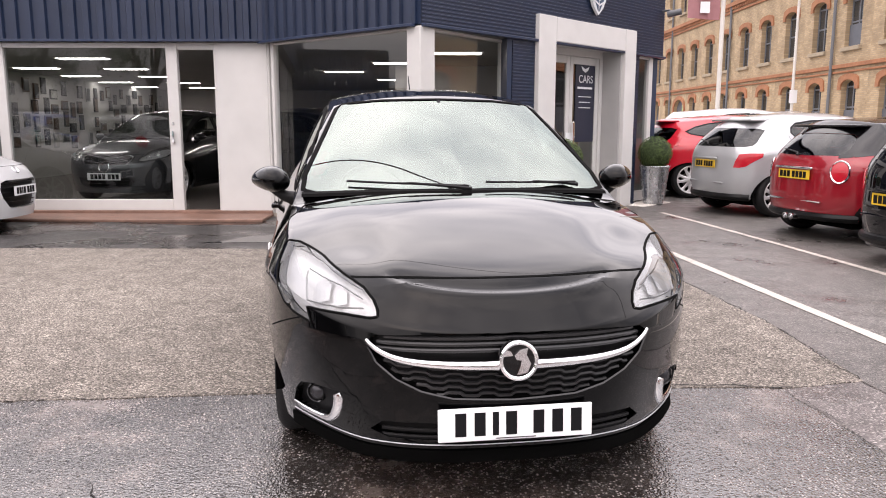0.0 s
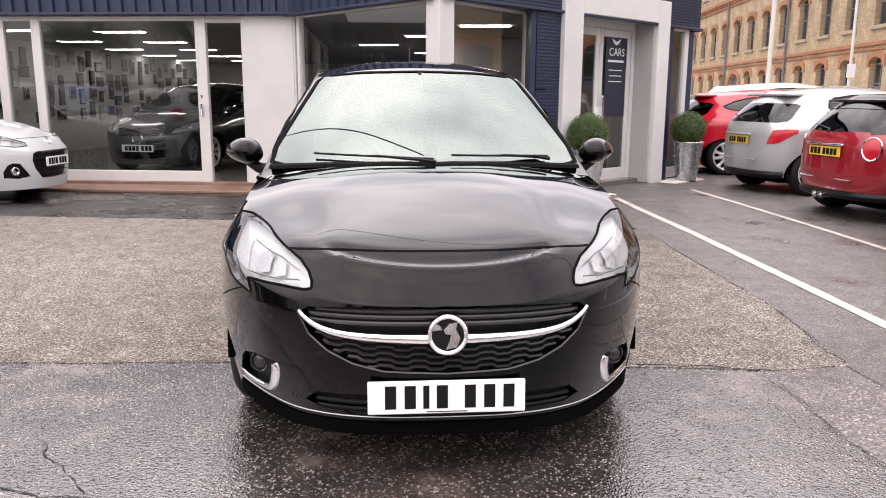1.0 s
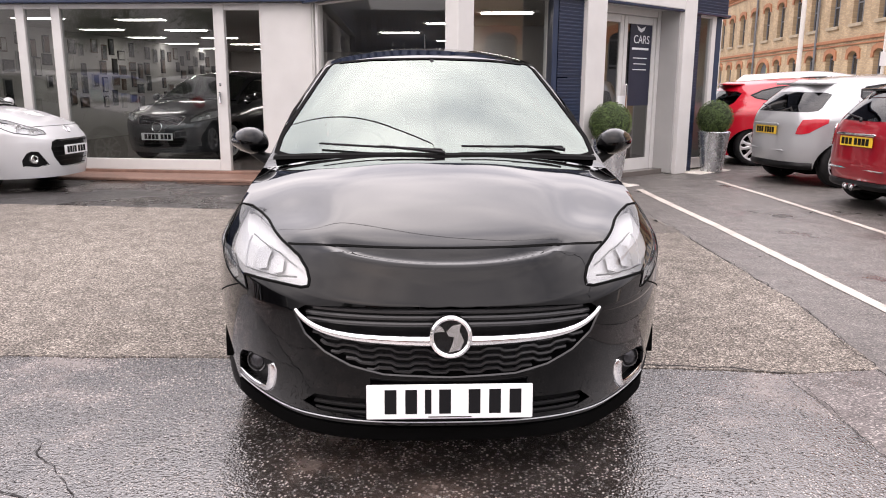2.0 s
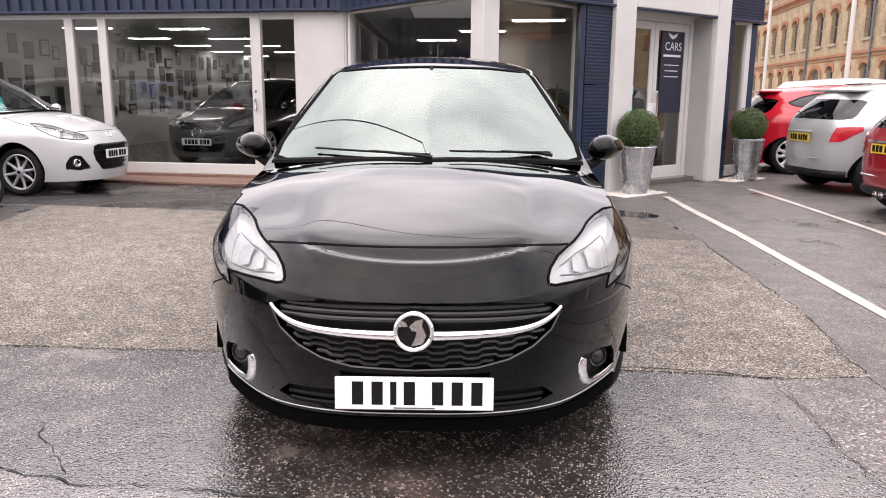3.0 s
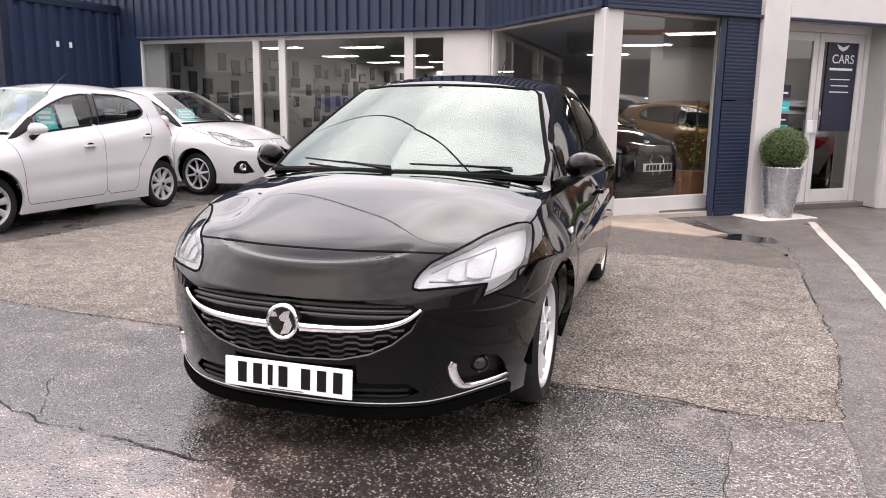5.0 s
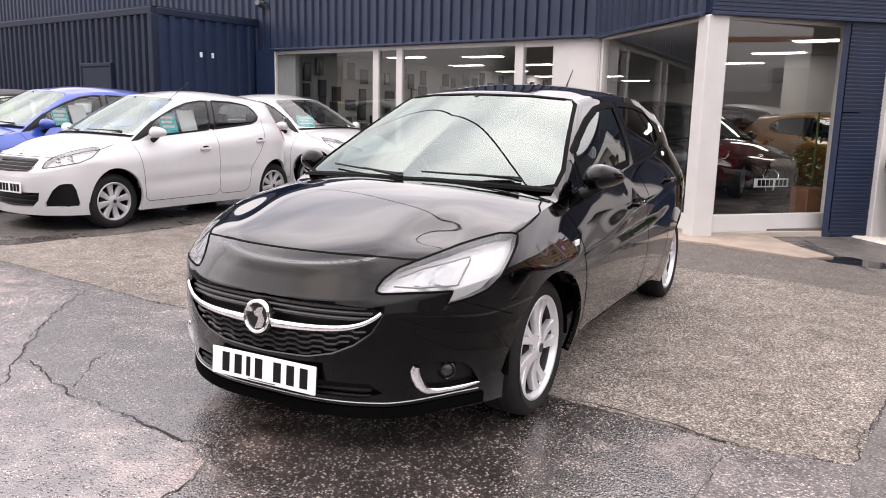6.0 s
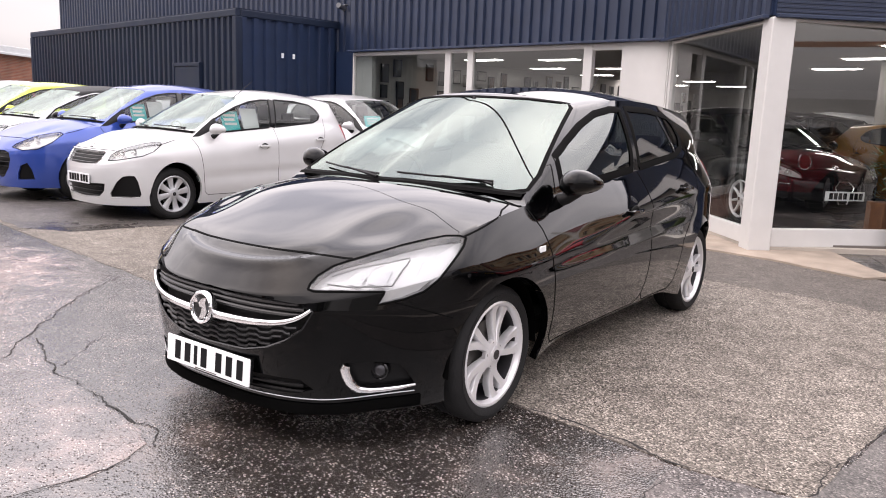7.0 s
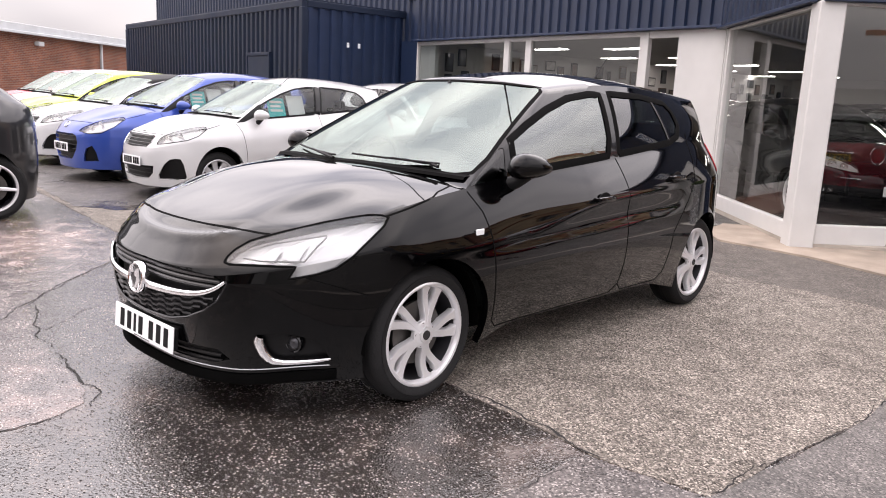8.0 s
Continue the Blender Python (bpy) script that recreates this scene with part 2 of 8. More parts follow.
# ---- ground ----
def asphalt(name, base, stone, wet_lo, wet_hi, dry_rough=0.6, wet_rough=0.1, speck=0.25, cell=95.0, relief=0.5, film=0.5):
    """Asphalt: stones in bitumen, stains at two scales, and a film of rain where the surface lies low."""
    m = bpy.data.materials.new(name)
    m.use_nodes = True
    n, l = m.node_tree.nodes, m.node_tree.links
    b = n["Principled BSDF"]
    co = n.new("ShaderNodeTexCoord")
    vo = n.new("ShaderNodeTexVoronoi")
    vo.inputs["Scale"].default_value = cell
    l.new(co.outputs["Object"], vo.inputs["Vector"])
    sep = n.new("ShaderNodeSeparateColor")
    l.new(vo.outputs["Color"], sep.inputs[0])
    big, mid, wet = n.new("ShaderNodeTexNoise"), n.new("ShaderNodeTexNoise"), n.new("ShaderNodeTexNoise")
    for t, s, d in ((big, 0.45, 5), (mid, 6.0, 6), (wet, 0.9, 7)):
        t.inputs["Scale"].default_value, t.inputs["Detail"].default_value = s, d
        l.new(co.outputs["Object"], t.inputs["Vector"])
    wet.inputs["Roughness"].default_value = 0.62
    ramp = n.new("ShaderNodeValToRGB")
    e = ramp.color_ramp.elements
    e[0].position, e[0].color = 0.0, (*[c * 0.22 for c in base], 1)
    e[1].position, e[1].color = 1.0, (*stone, 1)
    k = e.new(1 - speck)
    k.color = (*[c * 1.15 for c in base], 1)
    k = e.new(1 - speck * 0.35)
    k.color = (*[0.5 * (c + d) for c, d in zip(base, stone)], 1)
    l.new(sep.outputs[0], ramp.inputs["Fac"])
    add = n.new("ShaderNodeMath")
    l.new(big.outputs["Fac"], add.inputs[0])
    l.new(mid.outputs["Fac"], add.inputs[1])
    mr = n.new("ShaderNodeMapRange")
    mr.inputs["From Min"].default_value, mr.inputs["From Max"].default_value = 0.7, 1.3
    mr.inputs["To Min"].default_value, mr.inputs["To Max"].default_value = 0.68, 1.32
    l.new(add.outputs[0], mr.inputs["Value"])
    wr = n.new("ShaderNodeMapRange")
    wr.interpolation_type = "SMOOTHSTEP"
    wr.inputs["From Min"].default_value, wr.inputs["From Max"].default_value = wet_lo, wet_hi
    l.new(wet.outputs["Fac"], wr.inputs["Value"])
    # rain darkens what it soaks
    dk = n.new("ShaderNodeMapRange")
    dk.inputs["To Min"].default_value, dk.inputs["To Max"].default_value = 1.0, 0.62
    l.new(wr.outputs[0], dk.inputs["Value"])
    mul = n.new("ShaderNodeMath")
    mul.operation = "MULTIPLY"
    l.new(mr.outputs[0], mul.inputs[0])
    l.new(dk.outputs[0], mul.inputs[1])
    sc = n.new("ShaderNodeVectorMath")
    sc.operation = "SCALE"
    l.new(ramp.outputs["Color"], sc.inputs[0])
    l.new(mul.outputs[0], sc.inputs["Scale"])
    l.new(sc.outputs[0], b.inputs["Base Color"])
    rr = n.new("ShaderNodeMapRange")
    rr.inputs["To Min"].default_value, rr.inputs["To Max"].default_value = dry_rough, wet_rough
    l.new(wr.outputs[0], rr.inputs["Value"])
    l.new(rr.outputs[0], b.inputs["Roughness"])
    b.inputs["Specular IOR Level"].default_value = film
    bs = n.new("ShaderNodeMapRange")
    bs.inputs["To Min"].default_value, bs.inputs["To Max"].default_value = relief, relief * 0.22
    l.new(wr.outputs[0], bs.inputs["Value"])
    hsum = n.new("ShaderNodeMath")
    hsum.operation = "MULTIPLY_ADD"
    hsum.inputs[1].default_value = 0.7
    l.new(vo.outputs["Distance"], hsum.inputs[0])
    l.new(sep.outputs[1], hsum.inputs[2])
    bp = n.new("ShaderNodeBump")
    bp.inputs["Distance"].default_value = 0.004
    l.new(bs.outputs[0], bp.inputs["Strength"])
    l.new(hsum.outputs[0], bp.inputs["Height"])
    l.new(bp.outputs["Normal"], b.inputs["Normal"])
    return m


def wet_asphalt(name, base, stone, chips=0.12, cell=120.0, film=1.0):
    """Old asphalt under a film of rain: a dark glossy skin out of which single chips stand, with stains and drier, browner islands."""
    m = bpy.data.materials.new(name)
    m.use_nodes = True
    n, l = m.node_tree.nodes, m.node_tree.links
    b = n["Principled BSDF"]
    co = n.new("ShaderNodeTexCoord")
    vo = n.new("ShaderNodeTexVoronoi")
    vo.inputs["Scale"].default_value = cell
    l.new(co.outputs["Object"], vo.inputs["Vector"])
    sep = n.new("ShaderNodeSeparateColor")
    l.new(vo.outputs["Color"], sep.inputs[0])

    def noise_tex(scale, detail, rough=0.55):
        t = n.new("ShaderNodeTexNoise")
        t.inputs["Scale"].default_value, t.inputs["Detail"].default_value, t.inputs["Roughness"].default_value = scale, detail, rough
        l.new(co.outputs["Object"], t.inputs["Vector"])
        return t.outputs["Fac"]

    def ramp(v, a, b_, lo, hi):
        r = n.new("ShaderNodeMapRange")
        r.interpolation_type = "SMOOTHSTEP"
        for k, q in (("From Min", a), ("From Max", b_), ("To Min", lo), ("To Max", hi)):
            r.inputs[k].default_value = q
        l.new(v, r.inputs["Value"])
        return r.outputs[0]

    def calc(op, p, q):
        r = n.new("ShaderNodeMath")
        r.operation = op
        for k, v in ((0, p), (1, q)):
            if isinstance(v, float):
                r.inputs[k].default_value = v
            else:
                l.new(v, r.inputs[k])
        return r.outputs[0]

    big, mid, fine = noise_tex(0.7, 6), noise_tex(5.0, 5), noise_tex(60.0, 3)
    dense = calc("ADD", sep.outputs[0], calc("MULTIPLY", calc("SUBTRACT", mid, 0.5), 0.5))
    chip = calc("MULTIPLY", ramp(dense, 1 - chips, 1 - chips * 0.7, 0.0, 1.0), ramp(vo.outputs["Distance"], 0.25, 0.55, 1.0, 0.0))
    # dark pits where the film has drained away
    vp = n.new("ShaderNodeTexVoronoi")
    vp.inputs["Scale"].default_value = cell * 0.72
    mp = n.new("ShaderNodeMapping")
    mp.inputs["Location"].default_value = (3.1, 7.7, 0)
    mp.inputs["Rotation"].default_value = (0, 0, 0.5)
    mp.inputs["Scale"].default_value = (1.0, 1.5, 1.0)
    l.new(co.outputs["Object"], mp.inputs["Vector"])
    l.new(mp.outputs[0], vp.inputs["Vector"])
    sp = n.new("ShaderNodeSeparateColor")
    l.new(vp.outputs["Color"], sp.inputs[0])
    many = calc("ADD", sp.outputs[1], calc("MULTIPLY", calc("SUBTRACT", big, 0.5), 0.5))
    pit = calc("MULTIPLY", ramp(many, 0.70, 0.80, 0.0, 1.0), ramp(vp.outputs["Distance"], 0.2, 0.5, 1.0, 0.0))
    dry = ramp(calc("ADD", big, calc("MULTIPLY", calc("SUBTRACT", mid, 0.5), 0.35)), 0.48, 0.64, 0.0, 1.0)
    mix = n.new("ShaderNodeMix")
    mix.data_type = "RGBA"
    mix.inputs["A"].default_value = (*base, 1)
    mix.inputs["B"].default_value = (*[c * k for c, k in zip(base, (2.3, 2.05, 1.95))], 1)
    l.new(dry, mix.inputs["Factor"])
    mix2 = n.new("ShaderNodeMix")
    mix2.data_type = "RGBA"
    mix2.inputs["B"].default_value = (*stone, 1)
    l.new(mix.outputs["Result"], mix2.inputs["A"])
    l.new(chip, mix2.inputs["Factor"])
    sc = n.new("ShaderNodeVectorMath")
    sc.operation = "SCALE"
    l.new(mix2.outputs["Result"], sc.inputs[0])
    l.new(calc("MULTIPLY", ramp(mid, 0.3, 0.7, 0.65, 1.45), ramp(pit, 0.0, 1.0, 1.0, 0.3)), sc.inputs["Scale"])
    l.new(sc.outputs[0], b.inputs["Base Color"])
    b.inputs["IOR"].default_value = 2.0
    l.new(ramp(pit, 0.0, 1.0, film, 0.1), b.inputs["Specular IOR Level"])
    rough = calc("ADD", calc("ADD", calc("ADD", ramp(mid, 0.35, 0.7, 0.05, 0.16), calc("MULTIPLY", dry, 0.14)), calc("MULTIPLY", chip, 0.45)), calc("MULTIPLY", pit, 0.5))
    l.new(rough, b.inputs["Roughness"])
    grain = calc("SUBTRACT", calc("MULTIPLY", sep.outputs[2], 0.5), calc("MULTIPLY", vo.outputs["Distance"], 0.55))
    h = calc("ADD", calc("SUBTRACT", calc("MULTIPLY", chip, 1.2), calc("MULTIPLY", pit, 1.4)), calc("ADD", calc("ADD", calc("MULTIPLY", fine, 0.5), grain), calc("MULTIPLY", noise_tex(22.0, 4), 0.45)))
    bp = n.new("ShaderNodeBump")
    bp.inputs["Distance"].default_value = 0.004
    bp.inputs["Strength"].default_value = 0.62
    l.new(h, bp.inputs["Height"])
    l.new(bp.outputs["Normal"], b.inputs["Normal"])
    return m


OLD = wet_asphalt("old_wet_asphalt", (0.030, 0.0245, 0.0215), (0.24, 0.205, 0.185), 0.22, 105)
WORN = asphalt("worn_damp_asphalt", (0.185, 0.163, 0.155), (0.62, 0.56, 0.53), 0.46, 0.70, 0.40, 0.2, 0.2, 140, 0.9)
COARSE = asphalt("coarse_asphalt", (0.206, 0.183, 0.159), (0.62, 0.55, 0.48), 0.58, 0.80, 0.58, 0.22, 0.34, 150, 1.4, 0.12)
SMOOTH = asphalt("smooth_asphalt", (0.138, 0.126, 0.117), (0.34, 0.305, 0.28), 0.48, 0.72, 0.5, 0.14, 0.16, 150, 0.35)
WATER = mat("rain_water", (0.012, 0.012, 0.012), 0.02, spec=0.6)


def sheet(name, pts, z, material, label="", jitter=0.02, step=0.12, thick=0.004, kind="structure", wobble=3.0):
    """A flat patch of ground with an uneven edge and a low rim."""
    bm = bmesh.new()
    out = []
    for i in range(len(pts)):
        a, b = Vector((*pts[i], 0)), Vector((*pts[(i + 1) % len(pts)], 0))
        k = max(1, int((b - a).length / step))
        side = Vector((-(b - a).y, (b - a).x, 0)).normalized()
        for j in range(k):
            p = a.lerp(b, j / k)
            q = p + side * jitter * (noise.noise(p * wobble) + 0.5 * noise.noise(p * wobble * 4.1))
            out.append(q)
    up = [bm.verts.new((p.x, p.y, z)) for p in out]
    lo = [bm.verts.new((p.x, p.y, z - thick)) for p in out]
    f = bm.faces.new(up)
    if f.normal.z < 0:
        f.normal_flip()
    k = len(up)
    for i in range(k):
        bm.faces.new((up[i], lo[i], lo[(i + 1) % k], up[(i + 1) % k]))
    bmesh.ops.triangulate(bm, faces=[f])
    bmesh.ops.recalc_face_normals(bm, faces=bm.faces[:])
    return part(name, bm, material, None, label, kind=kind)


bm = bmesh.new()
bmesh.ops.create_grid(bm, x_segments=8, y_segments=8, size=600)
part("ground", bm, OLD, None, "dark wet asphalt of a car sales lot", kind="structure")
sheet("pavement_coarse", [(-30, 3.1), (-9, 3.15), (-2.0, 3.3), (-0.8, 3.42), (0.85, 3.5), (1.65, 3.5), (2.07, 3.6), (2.08, 4.66), (1.97, 5.7), (1.89, 6.5), (1.76, 7.58), (-0.5, 7.62), (-4.5, 7.66), (-30, 7.7)], 0.004, COARSE, "lighter coarse asphalt of the sales lot")
# damp strip whose colour is also darkened for shade under the parked cars
sheet("pavement_row", [(-30, 3.2), (-9, 3.25), (-5.2, 3.3), (-4.75, 3.6), (-4.6, 5.0), (-4.7, 6.6), (-5.0, 7.6), (-30, 7.65)], 0.006, asphalt("row_asphalt", (0.105, 0.095, 0.088), (0.3, 0.27, 0.25), 0.42, 0.66, 0.5, 0.14, 0.2, 130, 0.6), "damp darker asphalt below the parked row", 0.05, 0.1, 0.002)
sheet("pavement_smooth", [(2.07, 3.605), (2.2, 2.2), (2.6, -6), (14, -6), (14, 16), (3.9, 16), (2.2, 12.2), (1.2, 10.5), (0.5, 9.7), (1.765, 7.585), (1.895, 6.5), (1.975, 5.7), (2.085, 4.66)], 0.003, SMOOTH, "smooth grey asphalt below the bay lines")
sheet("pavement_drive", [(-30, 7.705), (-4.5, 7.665), (-0.5, 7.625), (1.755, 7.585), (0.5, 9.7), (-0.3, 10.2), (-2.4, 10.4), (-30, 10.4)], 0.0035, asphalt("damp_asphalt", (0.055, 0.052, 0.05), (0.2, 0.18, 0.17), 0.42, 0.62, 0.45, 0.12, 0.14, 130, 0.35), "damp dark asphalt strip before the showroom")
sheet("pavement_apron", [(-1.7, 7.3), (-0.9, 7.0), (0.2, 6.85), (1.1, 6.95), (1.83, 6.9), (1.765, 7.58), (1.25, 8.35), (0.95, 8.6), (-1.3, 8.7), (-1.9, 8.2)], 0.0052, asphalt("apron_asphalt", (0.132, 0.118, 0.105), (0.36, 0.315, 0.275), 0.55, 0.8, 0.55, 0.2, 0.24, 160, 0.8, 0.25), "finer brownish asphalt in front of the corner slab", 0.10, 0.08, 0.0012, wobble=2.2)
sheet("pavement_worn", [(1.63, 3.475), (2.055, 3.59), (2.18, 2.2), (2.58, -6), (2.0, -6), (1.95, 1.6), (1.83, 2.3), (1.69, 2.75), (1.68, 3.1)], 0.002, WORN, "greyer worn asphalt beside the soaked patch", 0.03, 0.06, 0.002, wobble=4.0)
PALE = wet_asphalt("pale_wet_asphalt", (0.084, 0.068, 0.063), (0.42, 0.36, 0.335), 0.20, 105, 1.0)
sheet("pavement_pale", [(-4.4, 3.0), (-2.72, 3.14), (-2.29, 2.79), (-1.71, 2.32), (-1.45, 2.19), (-0.83, 2.10), (-0.34, 2.11), (0.05, 2.14), (0.19, 2.1), (0.28, 1.9), (0.30, 1.4), (0.3, -3.0), (-9, -3.0), (-9, 2.6)], 0.0015, PALE, "paler worn wet asphalt beyond a crack", 0.03, 0.05, 0.0012, wobble=4.0)
for pts in (
    [(-4.17, 9.72), (-3.2, 9.80), (-2.21, 9.74), (-2.5, 9.50), (-3.5, 9.52)],
    [(-2.6, 8.0), (-1.92, 8.7), (-1.6, 8.4), (-1.9, 8.05)],
    [(1.0, 8.3), (1.3, 8.5), (1.62, 8.45), (1.6, 8.12), (1.3, 8.1)],
):
    tagged(sheet("puddle", pts, 0.0065, WATER, "", 0.10, 0.06, 0.002), "shallow rain puddle lying on the asphalt", "puddle", kind="stuff")

# white lines of the bays
LINE = mat("line_paint", (0.48, 0.43, 0.385), 0.5, var=0.28, scale=22, bump=0.3, bscale=160)


def bay_line(pts, w):
    bm = bmesh.new()
    rows = []
    dense = []
    for a, b in zip(pts, pts[1:]):
        k = int(math.dist(a, b) / 0.08)
        dense += [Vector((a[0] + (b[0] - a[0]) * j / k, a[1] + (b[1] - a[1]) * j / k, 0)) for j in range(k)]
    dense.append(Vector((*pts[-1], 0)))
    for i, p in enumerate(dense):
        d = (dense[min(i + 1, len(dense) - 1)] - dense[max(i - 1, 0)]).normalized()
        s = Vector((-d.y, d.x, 0))
        ww = w / 2 * (1 + 0.12 * noise.noise(p * 5)) 
        rows.append([bm.verts.new(p + s * ww + Vector((0, 0, 0.0075))), bm.verts.new(p - s * ww + Vector((0, 0, 0.0075)))])
    for a, b in zip(rows, rows[1:]):
        bm.faces.new((a[0], a[1], b[1], b[0]))
    bmesh.ops.recalc_face_normals(bm, faces=bm.faces[:])
    tagged(part("bay_line", bm, LINE, None), "worn white painted bay line on asphalt", "line", "bay lines", "structure")


bay_line([(1.94, 9.86), (2.06, 8.8), (2.26, 7.29), (2.43, 5.7), (2.58, 4.29), (2.8, 2.0), (2.95, 0.0)], 0.088)
bay_line([(3.15, 10.92), (3.36, 9.5), (3.56, 7.9), (3.74, 6.31), (4.0, 4.0), (4.3, 1.0)], 0.072)

# cracks and joints in the asphalt
CRACK = mat("crack_dark", (0.012, 0.011, 0.011), 0.8, var=0.3, scale=40)


def crack(pts, w, material, z=0.0055, rough=0.03):
    bm = bmesh.new()
    dense = []
    for a, b in zip(pts, pts[1:]):
        k = max(2, int(math.dist(a, b) / 0.025))
        dense += [Vector((a[0] + (b[0] - a[0]) * j / k, a[1] + (b[1] - a[1]) * j / k, 0)) for j in range(k)]
    dense.append(Vector((*pts[-1], 0)))
    rows = []
    for i, p in enumerate(dense):
        d = (dense[min(i + 1, len(dense) - 1)] - dense[max(i - 1, 0)]).normalized()
        s = Vector((-d.y, d.x, 0))
        p = p + s * rough * (noise.noise(p * 6) + 0.5 * noise.noise(p * 22) + 0.3 * noise.noise(p * 55))
        ww = w * 0.36 * max(0.06, 0.85 + 1.1 * noise.noise(p * 4 + Vector((3, 0, 0))) + 0.9 * noise.noise(p * 19 + Vector((7, 0, 0))))
        rows.append([bm.verts.new(p + s * ww + Vector((0, 0, z))), bm.verts.new(p - s * ww + Vector((0, 0, z)))])
    for a, b in zip(rows, rows[1:]):
        bm.faces.new((a[0], a[1], b[1], b[0]))
    bmesh.ops.recalc_face_normals(bm, faces=bm.faces[:])
    tagged(part("crack", bm, material, None), "uneven crack running through the asphalt", "crack", "cracks", "structure")


for pts, w, mm in (
    ([(-2.64, 3.17), (-2.27, 2.79), (-1.69, 2.32), (-1.45, 2.16), (-1.16, 1.97), (-0.9, 1.6)], 0.0099, CRACK),
    ([(-1.43, 2.22), (-0.83, 2.12), (-0.34, 2.13), (0.07, 2.17), (0.23, 2.12)], 0.0088, CRACK),
    ([(0.2, 2.13), (0.29, 1.9), (0.31, 1.4)], 0.006, CRACK),
    ([(-1.27, 2.51), (-0.91, 2.16)], 0.0066, CRACK),
    ([(0.82, 3.49), (1.13, 3.53), (1.46, 3.52), (1.67, 3.5)], 0.0165, CRACK),
    ([(1.65, 3.49), (1.68, 3.1), (1.69, 2.75), (1.83, 2.3)], 0.004, CRACK),
    ([(1.74, 7.9), (1.85, 7.2), (1.895, 6.5), (1.975, 5.7), (2.08, 4.66), (2.07, 3.62)], 0.008, CRACK),
    ([(-3.84, 2.73), (-3.0, 2.99), (-2.6, 3.2)], 0.0066, CRACK),
    ([(-2.0, 3.31), (-0.8, 3.43), (0.1, 3.46)], 0.0066, CRACK),
    ([(2.09, 4.47), (2.6, 4.5), (3.1, 4.62)], 0.0055, CRACK),
):
    crack(pts, w, mm, 0.0055 if max(p[1] for p in pts) > 3.3 else 0.003)

# ---- the showroom ----
BLUE = mat("blue_cladding", (0.012, 0.0225, 0.053), 0.42, 0.0, var=0.18, scale=2.5, rvar=0.12, bump=0.03, bscale=30)
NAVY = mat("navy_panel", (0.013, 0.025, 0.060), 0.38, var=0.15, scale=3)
WHITE = mat("white_render", (0.60, 0.595, 0.58), 0.75, var=0.07, scale=3, bump=0.12, bscale=80)
FRAME = mat("white_frame", (0.58, 0.575, 0.56), 0.38, var=0.05, scale=6)
GREYR = mat("grey_render", (0.40, 0.40, 0.39), 0.7, var=0.08, scale=3, bump=0.1, bscale=80)
STEP = mat("brick_step", (0.20, 0.115, 0.085), 0.55, var=0.3, scale=9, bump=0.3, bscale=60)
CONC = mat("pale_concrete", (0.40, 0.36, 0.31), 0.7, var=0.22, scale=5, bump=0.4, bscale=70)
SLAB = mat("sandy_concrete", (0.31, 0.255, 0.205), 0.75, var=0.38, scale=3.5, bump=0.5, bscale=60, detail=8.0)
PANE = glass_mat("shop_glass", (0.58, 0.62, 0.61), 0.07)
CLEAR = glass_mat("corner_glass", (0.82, 0.85, 0.84), 0.10)
DOOR_GLASS = glass_mat("door_glass", (0.13, 0.14, 0.14), 0.18)
ROOFM = mat("flat_roof", (0.12, 0.12, 0.13), 0.8, var=0.2, scale=2)
K = (-0.25, 8.72)
MA = pose(-9.05, 10.52, 0)
MB = along((-2.35, 10.52), K)
MC = along(K, (K[0] + 0.679, K[1] + 0.734))
LB, LC = math.dist((-2.35, 10.52), K), 5.53
CE = MC @ Vector((LC, 0, 0))


def ribbed(name, parent, m, x0, x1, z0, z1, y, material, pitch=0.2, depth=0.035, horizontal=False):
    """A profiled metal sheet facing -y: trapezoid ribs, upright or level."""
    bm = bmesh.new()
    prof = []
    lo, hi = (z0, z1) if horizontal else (x0, x1)
    k = max(1, round((hi - lo) / pitch))
    p = (hi - lo) / k
    for i in range(k):
        a = lo + i * p
        prof += [(a, 0.0), (a + p * 0.42, 0.0), (a + p * 0.52, -depth), (a + p * 0.9, -depth)]
    prof.append((hi, 0.0))
    rows = []
    for a, d in prof:
        if horizontal:
            rows.append((bm.verts.new((x0, y + d, a)), bm.verts.new((x1, y + d, a))))
        else:
            rows.append((bm.verts.new((a, y + d, z0)), bm.verts.new((a, y + d, z1))))
    for a, b in zip(rows, rows[1:]):
        bm.faces.new((a[0], b[0], b[1], a[1]) if not horizontal else (a[0], a[1], b[1], b[0]))
    bmesh.ops.transform(bm, matrix=m, verts=bm.verts[:])
    return part(name, bm, material, parent)


def fascia(tag, m, length, y, z0, z1, horizontal=False, x0=0.0):
    th = thing("wall_" + tag, "dark blue profiled metal cladding above the shop windows", "wall", "", "structure")
    box("backing", x0, y + 0.02, z0 + 0.03, length, y + 0.16, z1, NAVY, th, m=m)
    box("drip_edge", x0, y - 0.05, z0, length, y + 0.02, z0 + 0.035, NAVY, th, 0.006, m=m)
    box("capping", x0 - 0.01, y - 0.07, z1, length + 0.01, y + 0.18, z1 + 0.07, NAVY, th, 0.01, m=m)
    n = max(1, round((length - x0) / 1.0))
    for k in range(n):
        a, b = x0 + (length - x0) * k / n, x0 + (length - x0) * (k + 1) / n
        if horizontal:
            ribbed("cladding_sheet", th, m, a, b - 0.004, z0 + 0.035, z1, y + 0.01, BLUE, 0.042, 0.007, True)
        else:
            ribbed("cladding_sheet", th, m, a, b, z0 + 0.035, z1, y + 0.015, BLUE, 0.2, 0.04)
    return th


